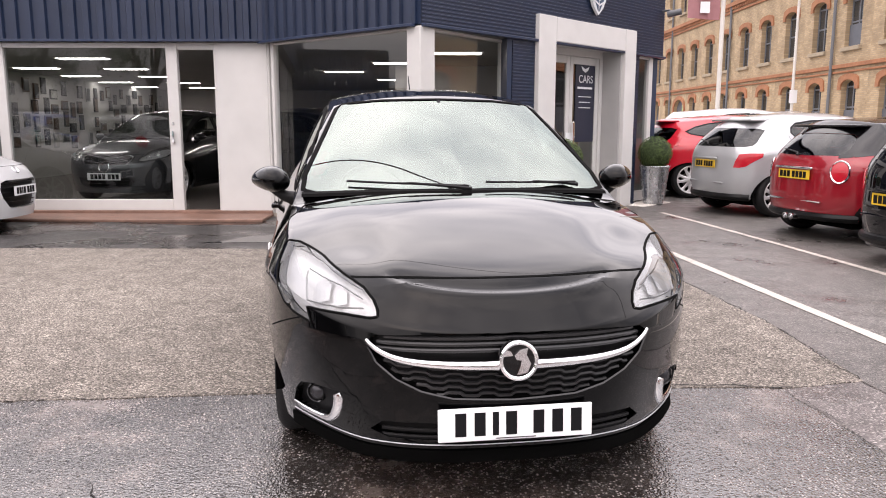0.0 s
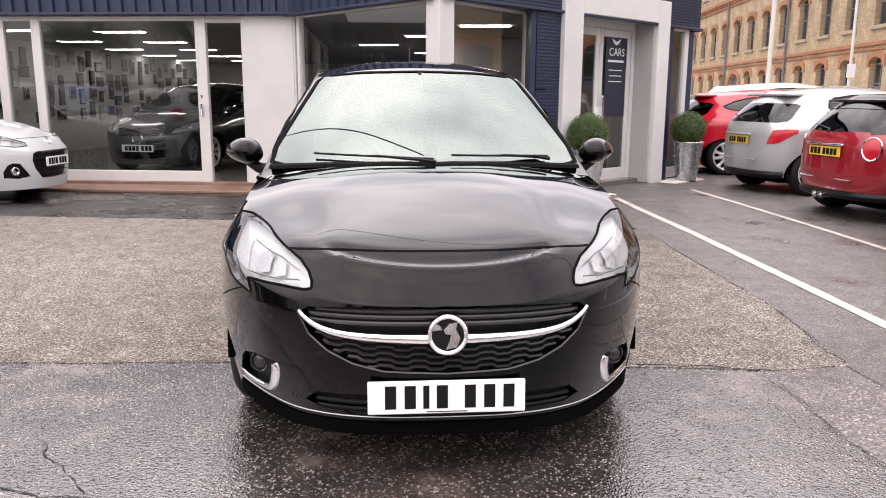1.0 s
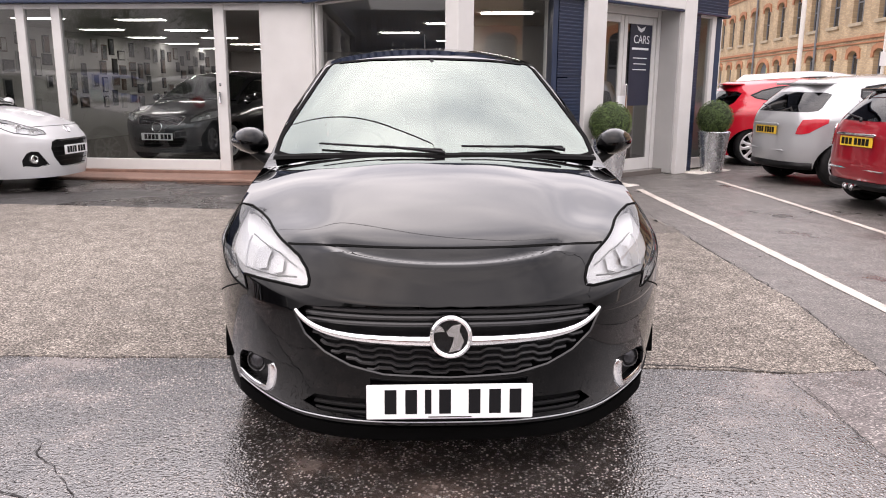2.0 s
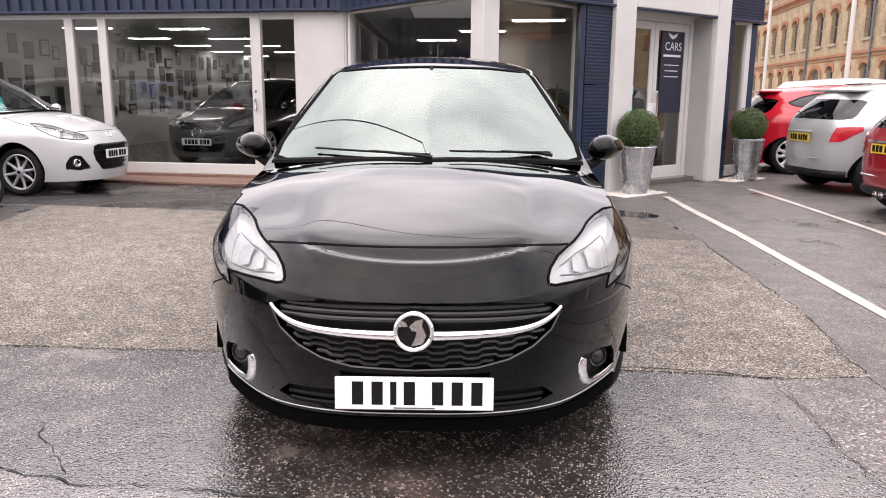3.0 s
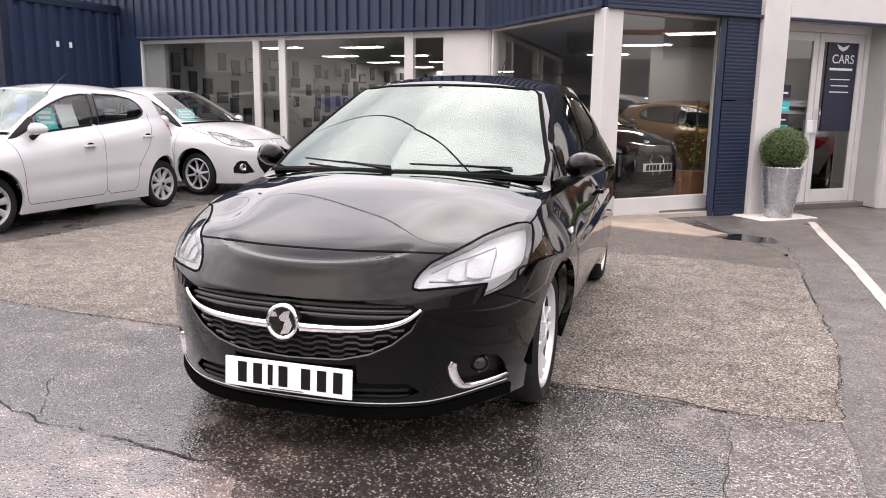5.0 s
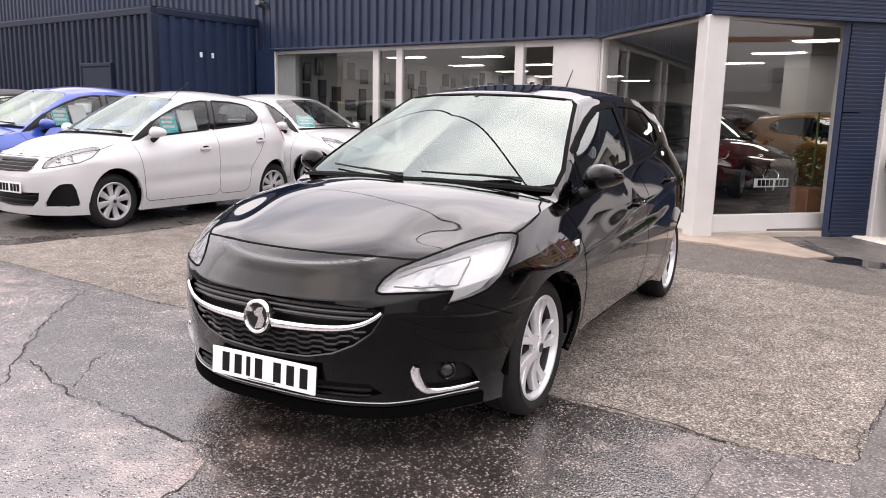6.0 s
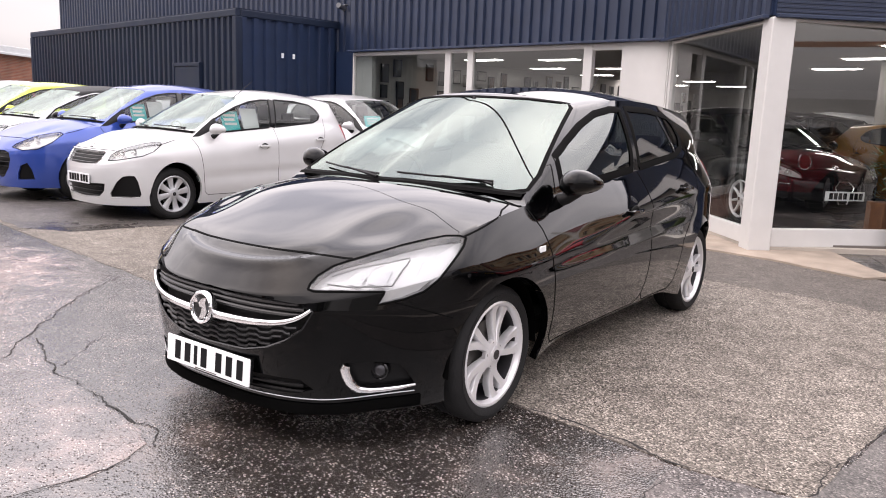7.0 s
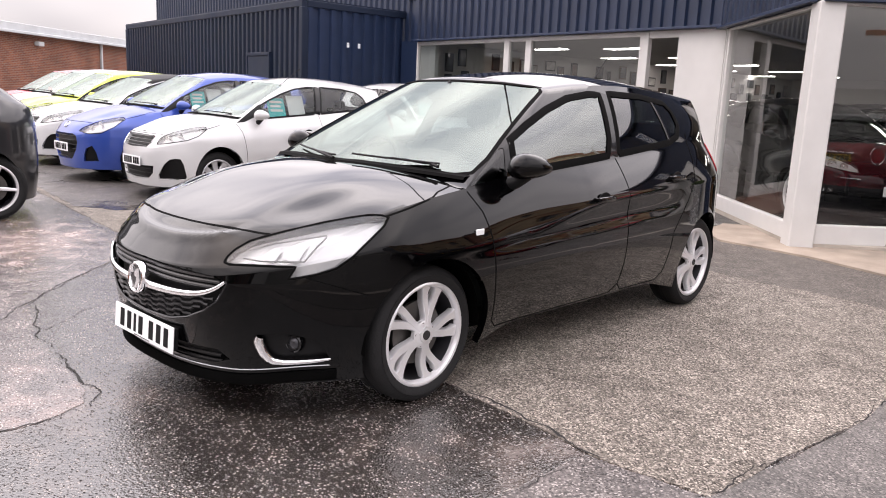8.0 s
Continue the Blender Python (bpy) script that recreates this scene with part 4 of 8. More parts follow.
            knee = 0.55 - 0.25 * smooth(-0.35, 0.0, p.y) * (1 - smooth(0.6, 1.3, p.y))
            for j in range(nz_up + 1):
                f = j / nz_up
                z = zm + (zt - zm) * f
                d = 0.014 * f + (di - 0.014) * max(0.0, (f - knee) / (1 - knee)) ** self.knee_power + (step(z, p.y, side) if self.ledge else 0.0)
                col.append(p - nrm * d + Vector((0, 0, z)))
            for q in col:
                q.x = max(0.0, q.x) if nrm.x > 1e-6 else 0.0
            cols.append(col)
        return O, cols

    def build(self):
        bm = bmesh.new()
        O, cols = self.shell()
        V = [[bm.verts.new(q) for q in col] for col in cols]
        for a, b in zip(V, V[1:]):
            for j in range(len(a) - 1):
                bm.faces.new((a[j], b[j], b[j + 1], a[j + 1]))
        topl = [col[-1] for col in V]
        ic = next(k for k, v in enumerate(topl) if v.co.y >= self.cowl_y)
        # bonnet: the middle line's profile follows the bow of the nose and falls away to the wings
        nt = self.nt
        cap = []
        spine0 = self.nose + 0.15

        def crest(x, y):
            d = y - self.bow * 0.98 * (x / self.half) ** self.bow_n * (1 - 0.55 * smooth(-0.55, 0.2, y))
            z = lerp_table(self.hood, d)
            wide = 0.36 + 0.2 * (y + 0.7)
            rear = smooth(-0.38, 0.05, y)
            z += self.dome * smooth(wide + 0.05 + 0.16 * rear, wide - 0.03 - 0.3 * rear, x) * smooth(self.nose + 0.12, self.nose + 0.4, d)
            z -= 0.010 * (1 - rear) * math.exp(-(((x - wide - 0.06) / 0.05) ** 2)) * smooth(self.nose + 0.2, self.nose + 0.5, d)
            return z

        def lip_rise(x, y):
            """Curved hollow under the front edge of the bonnet."""
            d = y - self.bow * 0.98 * (x / self.half) ** self.bow_n * (1 - 0.55 * smooth(-0.55, 0.2, y))
            lip = self.nose + 0.082 + 0.045 * (x / 0.36) ** 2
            return self.smile * (math.exp(-(((d - lip) / 0.017) ** 2)) - 0.8 * math.exp(-(((d - lip - 0.036) / 0.020) ** 2))) * smooth(0.42, 0.33, x)

        for k in range(ic + 1):
            e = topl[k].co
            f = (e.y - topl[0].co.y) / (topl[ic].co.y - topl[0].co.y)
            s = Vector((0, spine0 + (self.cowl_c - spine0) * f, 0))
            row = [topl[k]]
            miss = e.z - crest(e.x, e.y)
            for j in range(1, nt + 1):
                t = j / nt
                q = e.lerp(s, t)
                q.z = crest(q.x, q.y) + miss * (1 - t) ** 2.2
                if k == 0:
                    q.x = 0.0
                row.append(bm.verts.new(q))
            cap.append(row)
        if self.even:
            grid = np.array([[v.co[:] for v in row] for row in cap])
            for _ in range(self.even):
                side = np.concatenate([grid, grid[:, -2:-1] * np.array([-1.0, 1.0, 1.0])], axis=1)
                mean = 0.25 * (side[2:, 1:-1] + side[:-2, 1:-1] + side[1:-1, 2:] + side[1:-1, :-2])
                grid[1:-1, 1:] = 0.4 * grid[1:-1, 1:] + 0.6 * mean
                grid[:, -1, 0] = 0.0
            for row, line in zip(cap, grid):
                for v, q in zip(row[1:], line[1:]):
                    v.co = Vector(q)
        for row in cap:
            for v in row[1:]:
                v.co.z += lip_rise(v.co.x, v.co.y)
        for k in range(ic):
            for j in range(nt):
                bm.faces.new((cap[k][j], cap[k + 1][j], cap[k + 1][j + 1], cap[k][j + 1]))
        # cabin: its foot runs along the cowl and then the belt
        base = cap[ic][::-1] + topl[ic + 1 :]
        nb, nf = len(base), len(cap[ic])
        belt0, belt1 = topl[ic].co.y, topl[-1].co.y
        # the tail corner splits side and rear glass
        kr = max(k for k in range(len(topl)) if topl[k].co.x > 0.80 * self.half)
        kr = nf - 1 + (kr - ic)
        roof = []
        for k in range(nb):
            if k < nf:
                f = k / (nf - 1)
                q = Vector((self.head_x * f, self.head_c + (self.head_y - self.head_c) * f**2, 0))
                q.z = lerp_table(self.crown, self.head_c) + (lerp_table(self.rail_z, self.head_y) - lerp_table(self.crown, self.head_c)) * f**2.4
            elif k <= kr:
                f = (base[k].co.y - belt0) / (base[kr].co.y - belt0)
                y = self.head_y + (self.roof_tail - self.head_y) * f
                q = Vector((lerp_table(self.rail_x, y), y, lerp_table(self.rail_z, y)))
            else:
                f = (k - kr) / (nb - 1 - kr)
                xr = lerp_table(self.rail_x, self.roof_tail)
                q = Vector((xr * (1 - f), self.roof_tail + (self.roof_tail_c - self.roof_tail) * (1 - (1 - f) ** 2), 0))
                q.z = lerp_table(self.rail_z, self.roof_tail) + (lerp_table(self.crown, self.roof_tail_c) - lerp_table(self.rail_z, self.roof_tail)) * (1 - (1 - f) ** 2)
            roof.append(q)
        nl = 16
        rows = [base]
        for j in range(1, nl + 1):
            t = j / nl
            row = []
            for k in range(nb):
                q = base[k].co.lerp(roof[k], t)
                out = Vector((roof[k].x + 0.2 * (1 if k >= nf else 0), 0.0, 0)) if nf <= k <= kr else Vector((roof[k].x * 0.3, -1.0 if k < nf else 1.0, 0))
                if out.length > 0:
                    q += out.normalized() * (self.side_bulge if nf <= k <= kr else 0.03) * 4 * t * (1 - t)
                if k in (0, nb - 1):
                    q.x = 0.0
                row.append(bm.verts.new(q))
            rows.append(row)
        for j in range(nl):
            for k in range(nb - 1):
                bm.faces.new((rows[j][k], rows[j][k + 1], rows[j + 1][k + 1], rows[j + 1][k]))
        # roof
        last = rows[-1]
        nr = 10
        caps = []
        for k in range(nb):
            e = last[k].co
            y = min(max(e.y, self.head_c + 0.06), self.roof_tail_c - 0.04)
            s = Vector((0, y, lerp_table(self.crown, y)))
            row = [last[k]]
            for j in range(1, nr + 1):
                t = j / nr
                q = e.lerp(s, t)
                q.z = e.z + (s.z - e.z) * (1 - (1 - t) ** 2.4)
                if k in (0, nb - 1):
                    q.x = 0.0
                row.append(bm.verts.new(q))
            caps.append(row)
        for k in range(nb - 1):
            for j in range(nr):
                bm.faces.new((caps[k][j], caps[k + 1][j], caps[k + 1][j + 1], caps[k][j + 1]))
        bmesh.ops.remove_doubles(bm, verts=bm.verts[:], dist=0.0006)
        bmesh.ops.dissolve_degenerate(bm, dist=0.0005, edges=bm.edges[:])
        bmesh.ops.recalc_face_normals(bm, faces=bm.faces[:])
        top = max(bm.faces, key=lambda f: f.calc_center_median().z)
        if top.normal.z < 0:
            bmesh.ops.reverse_faces(bm, faces=bm.faces[:])
        bm.normal_update()
        return bm


def inside_poly(p, poly):
    hit = False
    j = len(poly) - 1
    for i in range(len(poly)):
        (x0, y0), (x1, y1) = poly[i], poly[j]
        if (y0 > p[1]) != (y1 > p[1]) and p[0] < (x1 - x0) * (p[1] - y0) / (y1 - y0) + x0:
            hit = not hit
        j = i
    return hit


def cut(bm, layer, tag, poly, way, cond, over=(0,)):
    """Cuts an outline into the shell and tags the faces inside it. way: the direction of sight, level; the outline is in (u, z), where u runs
    square to it. cond(centre, normal) picks the faces that may be cut; over: the tags that may be overwritten."""
    d = Vector(way).normalized()
    u = Vector((-d.y, d.x, 0))
    us, zs = [p[0] for p in poly], [p[1] for p in poly]
    pad = 0.004

    def near():
        out = []
        for f in bm.faces:
            if f[layer] not in over or not cond(f.calc_center_median(), f.normal):
                continue
            pu = [u.dot(v.co) for v in f.verts]
            pz = [v.co.z for v in f.verts]
            if max(pu) > min(us) - pad and min(pu) < max(us) + pad and max(pz) > min(zs) - pad and min(pz) < max(zs) + pad:
                out.append(f)
        return out

    faces = near()
    for i in range(len(poly)):
        a, b = poly[i], poly[(i + 1) % len(poly)]
        pa, pb = u * a[0] + Vector((0, 0, a[1])), u * b[0] + Vector((0, 0, b[1]))
        nrm = (pb - pa).cross(d)
        if nrm.length < 1e-6:
            continue
        # only the faces close to this edge
        lo_u, hi_u = min(a[0], b[0]) - pad, max(a[0], b[0]) + pad
        lo_z, hi_z = min(a[1], b[1]) - pad, max(a[1], b[1]) + pad
        some = [f for f in faces if f.is_valid and max(u.dot(v.co) for v in f.verts) > lo_u and min(u.dot(v.co) for v in f.verts) < hi_u and max(v.co.z for v in f.verts) > lo_z and min(v.co.z for v in f.verts) < hi_z]
        rest = [f for f in faces if f.is_valid and f not in set(some)]
        geom = list({e for f in some for e in f.edges} | {v for f in some for v in f.verts}) + some
        r = bmesh.ops.bisect_plane(bm, geom=geom, dist=0.0008, plane_co=pa, plane_no=nrm.normalized())
        faces = rest + [g for g in r["geom"] if isinstance(g, bmesh.types.BMFace)]
        faces = list(dict.fromkeys(f for f in faces if f.is_valid))
    bm.normal_update()
    for f in faces:
        c = f.calc_center_median()
        if f[layer] in over and inside_poly((u.dot(c), c.z), poly):
            f[layer] = tag


def pick(bm, layer, tags, mirror=True, push=0.0, sides=(1, -1)):
    """A new bmesh of the faces with these tags, on both sides of the car."""
    out = bmesh.new()
    for s in sides:
        made = {}
        for f in bm.faces:
            if f[layer] not in tags:
                continue
            vs = []
            for v in f.verts:
                if v not in made:
                    q = v.co + v.normal * push
                    made[v] = out.verts.new((q.x * s, q.y, q.z))
                vs.append(made[v])
            try:
                out.faces.new(vs if s > 0 else vs[::-1])
            except ValueError:
                pass
    bmesh.ops.remove_doubles(out, verts=[v for v in out.verts if abs(v.co.x) < 0.003], dist=0.002)
    return out


def thicken(bm, depth):
    """Gives a sheet its edges: the rim is folded inwards."""
    rim = [e for e in bm.edges if e.is_boundary and not (abs(e.verts[0].co.x) < 0.002 and abs(e.verts[1].co.x) < 0.002)]
    bm.normal_update()
    shift = {v: v.normal.copy() for e in rim for v in e.verts}
    r = bmesh.ops.extrude_edge_only(bm, edges=rim)
    news = [g for g in r["geom"] if isinstance(g, bmesh.types.BMVert)]
    for v in news:
        old = min((w for e in v.link_edges for w in e.verts if w in shift), key=lambda w: (w.co - v.co).length, default=None)
        if old:
            v.co -= shift[old] * depth
    return bm


def on_shell(tree, p, way):
    """The point of the shell seen along way at p, and the normal there."""
    hit, nrm, _, _ = tree.ray_cast(Vector(p) - Vector(way) * 6.0, Vector(way))
    return (hit, nrm) if hit is not None else (None, None)


def add_ribbon(bm, tree, pts, way, width, lift=0.0012, step=0.03, closed=False, thick=0.0):
    """A narrow strip laid on the shell along a line of points, seen along way."""
    pts = [Vector(p) for p in pts]
    if closed:
        pts.append(pts[0])
    line = []
    for a, b in zip(pts, pts[1:]):
        n = max(1, int((b - a).length / step))
        line += [a.lerp(b, k / n) for k in range(n)]
    line.append(pts[-1])
    got = []
    for p in line:
        h, nn = on_shell(tree, p, way)
        if h is not None:
            if nn.dot(Vector(way)) > 0:
                nn = -nn
            got.append((h + nn * lift, nn))
    rows = []
    for i, (p, nn) in enumerate(got):
        d = got[min(i + 1, len(got) - 1)][0] - got[max(i - 1, 0)][0]
        if d.length < 1e-6:
            continue
        w = d.cross(nn).normalized() * width / 2
        rows.append((bm.verts.new(p + w), bm.verts.new(p + nn * thick), bm.verts.new(p - w)))
    for a, b in zip(rows, rows[1:]):
        if (a[1].co - b[1].co).length > 0.25:
            continue
        bm.faces.new((a[0], a[1], b[1], b[0]))
        bm.faces.new((a[1], a[2], b[2], b[1]))


def make_wheel(parent, x, y, r, style, mats, sign, width=0.19):
    """A tyre on its rim at the hub; style: number of spokes, their kind and colour."""
    n, kind, rim_mat = style
    rim_r = r * style_rim(kind)
    m = pose(x, y, r, 0, 90 if sign > 0 else -90, 0)
    hub = new("wheel")
    hub.parent = parent
    hub.matrix_basis = m
    bm = bmesh.new()
    w = width
    add_lathe(bm, [(rim_r - 0.012, -w + 0.02), (rim_r + 0.012, -w + 0.005), (r - 0.03, -w), (r - 0.006, -w + 0.025), (r, -w * 0.6), (r, -w * 0.52), (r - 0.007, -w * 0.51), (r - 0.007, -w * 0.47), (r, -w * 0.46), (r, -0.045), (r - 0.004, -0.018), (r - 0.02, -0.002), (r - 0.034, 0.006), (r - 0.036, 0.004), ((r + rim_r) / 2, 0.008), (rim_r + 0.013, 0.004), (rim_r + 0.002, -0.006), (rim_r - 0.006, -0.012)], 48)
    part("tyre", bm, mats["tyre"], hub, smooth=50)
    bm = bmesh.new()
    add_lathe(bm, [(rim_r + 0.003, -0.004), (rim_r - 0.004, 0.0), (rim_r - 0.012, -0.003), (rim_r - 0.018, -0.014), (rim_r - 0.021, -0.03)], 48)
    part("rim", bm, rim_mat, hub, smooth=40)
    # barrel and back plate get a dark colour for the shade behind the spokes
    bm = bmesh.new()
    add_lathe(bm, [(rim_r - 0.020, -0.028), (rim_r - 0.024, -0.05), (rim_r - 0.03, -w + 0.03)], 48)
    part("barrel", bm, mats["alloy_in_shade"], hub, smooth=40)
    bm = bmesh.new()
    add_cyl(bm, rim_r - 0.03, rim_r - 0.03, -w + 0.02, -w + 0.03, 32)
    part("back_plate", bm, mats["under"], hub)
    bm = bmesh.new()
    add_cyl(bm, rim_r * 0.62, rim_r * 0.62, -0.075, -0.06, 32)
    part("brake_disc", bm, mats["disc"], hub)
    for k in range(n):
        a = 2 * math.pi * k / n + 0.2
        if kind == "twin":
            # five pairs of broad swept blades: one piece at the hub, parted by a small gap before the rim
            for s in (-1, 1):
                bm = bmesh.new()
                rows = []
                for f in (0.0, 0.1, 0.22, 0.36, 0.5, 0.64, 0.76, 0.85, 0.93, 1.0):
                    rad = 0.034 + (rim_r - 0.044) * f
                    off = s * (0.006 + 0.032 * smooth(0.1, 0.9, f))
                    th = a + 0.20 * f + off / max(rad, 0.05)
                    half = 0.015 + 0.003 * smooth(0.1, 0.5, f) + 0.014 * smooth(0.8, 1.0, f)
                    zz = -0.006 - 0.022 * math.sin(min(1.0, f * 1.05) * math.pi * 0.85) - 0.003 * f
                    ca, sa = math.cos(th), math.sin(th)
                    rows.append([bm.verts.new((rad * ca - du * sa, rad * sa + du * ca, zz + dz)) for du, dz in ((-half, -0.03), (-half, -0.007), (-half * 0.82, 0.001), (half * 0.82, 0.003), (half, -0.004), (half, -0.03))])
                for p, q in zip(rows, rows[1:]):
                    for j in range(5):
                        bm.faces.new((p[j], q[j], q[j + 1], p[j + 1]))
                part("spoke", bm, rim_mat, hub, smooth=30)
            continue
        bm = bmesh.new()
        for s in (-1, 1) if kind == "pair" else (0,):
            rows = []
            for f in (0.0, 0.12, 0.3, 0.5, 0.68, 0.82, 0.92, 1.0):
                rad = 0.035 + (rim_r - 0.045) * f
                if kind == "pair":
                    off = s * (0.012 + 0.041 * smooth(0.05, 0.85, f)) + 0.010 * math.sin(f * 3.1)
                    half = 0.030 - 0.009 * smooth(0.35, 0.6, f) + 0.026 * smooth(0.72, 1.0, f)
                elif kind == "wide":
                    off, half = 0.0, 0.021 + 0.014 * f + 0.012 * smooth(0.8, 1.0, f)
                else:
                    off, half = 0.0, 0.017 - 0.004 * f
                zz = -0.010 - 0.016 * math.sin(f * math.pi * 0.9) + 0.002 * f
                ca, sa = math.cos(a), math.sin(a)
                row = []
                for du, dz in ((-half, -0.02), (-half, -0.003), (-half * 0.55, 0.003), (half * 0.55, 0.003), (half, -0.003), (half, -0.02)):
                    tx = off + du
                    row.append(bm.verts.new((rad * ca - tx * sa, rad * sa + tx * ca, zz + dz)))
                rows.append(row)
            for p, q in zip(rows, rows[1:]):
                for j in range(5):
                    bm.faces.new((p[j], q[j], q[j + 1], p[j + 1]))
        part("spoke", bm, rim_mat, hub, smooth=45)
    bm = bmesh.new()
    add_lathe(bm, [(0.062, -0.03), (0.06, -0.014), (0.05, -0.008), (0.034, -0.006), (0.032, -0.001), (0.026, 0.001), (0.0, 0.002)], 24)
    part("hub_cap", bm, rim_mat, hub, smooth=40)
    bm = bmesh.new()
    add_cyl(bm, 0.021, 0.021, 0.0, 0.0035, 20)
    part("badge", bm, mats["badge"], hub)
    if kind != "wide":
        for k in range(5):
            a = 2 * math.pi * (k + 0.5) / 5 + 0.2
            bm = bmesh.new()
            add_cyl(bm, 0.008, 0.007, -0.02, -0.009, 10, Matrix.Translation((0.047 * math.cos(a), 0.047 * math.sin(a), 0)))
            part("wheel_bolt", bm, mats["disc"], hub)
    return hub


def style_rim(kind):
    return {"wide": 0.69, "twin": 0.76}.get(kind, 0.735)


WS_TAG, FW, RW, QW, BW, FD, RD, HOOD, BUMP, LAMP, GRILLE, FOG, INTAKE, RBUMP, TAIL, GATE = range(1, 17)
SIDE, FACE, DIAG, RDIAG = (1, 0, 0), (0, -1, 0), (0.64, -0.77, 0), (0.64, 0.77, 0)
BASE_WINDOWS = {
    QW: [(0.29, 0.905), (0.535, 0.94), (0.575, 1.065), (0.545, 1.06)],
    FW: [(0.60, 0.95), (1.41, 1.015), (1.455, 1.10), (1.505, 1.338), (1.40, 1.338), (1.2, 1.31), (0.985, 1.245), (0.78, 1.165), (0.64, 1.10)],
    RW: [(1.52, 1.022), (2.17, 1.082), (2.28, 1.12), (2.33, 1.17), (2.30, 1.24), (2.21, 1.298), (1.95, 1.335), (1.60, 1.345)],
}
THREE_DOOR = {
    FW: [(0.42, 0.94), (1.55, 1.015), (1.61, 1.10), (1.665, 1.345), (1.40, 1.338), (1.2, 1.31), (0.985, 1.245), (0.78, 1.165), (0.60, 1.085)],
    RW: [(1.67, 1.03), (2.17, 1.082), (2.34, 1.13), (2.37, 1.18), (2.30, 1.25), (2.21, 1.298), (1.95, 1.335), (1.74, 1.345)],
}


def bars_plate(parent, m, back, width=0.505, height=0.108, count=7, name="number_plate", label=""):
    """A number plate whose characters are plain bars."""
    bm = bmesh.new()
    add_box(bm, -width / 2, -0.004, -height / 2, width / 2, 0.004, height / 2, 0.003)
    pl = part(name, bm, back, parent, label or "plate with dark bars")
    pl.matrix_basis = m
    cw = width * 0.098
    xs = -width * 0.405
    for k in range(count):
        if k == 4:
            xs += cw * 0.55
        w = cw * (0.55 if k == 2 else 1.0)
        box("bar", xs + w * 0.14, -0.0055, -height * 0.34, xs + w * 0.86, -0.0035, height * 0.36, M["ink"], pl)
        xs += w + cw * 0.26
    box("maker_line", -width * 0.13, -0.0052, -height * 0.45, width * 0.13, -0.0035, -height * 0.42, M["disc"], pl)
    return pl


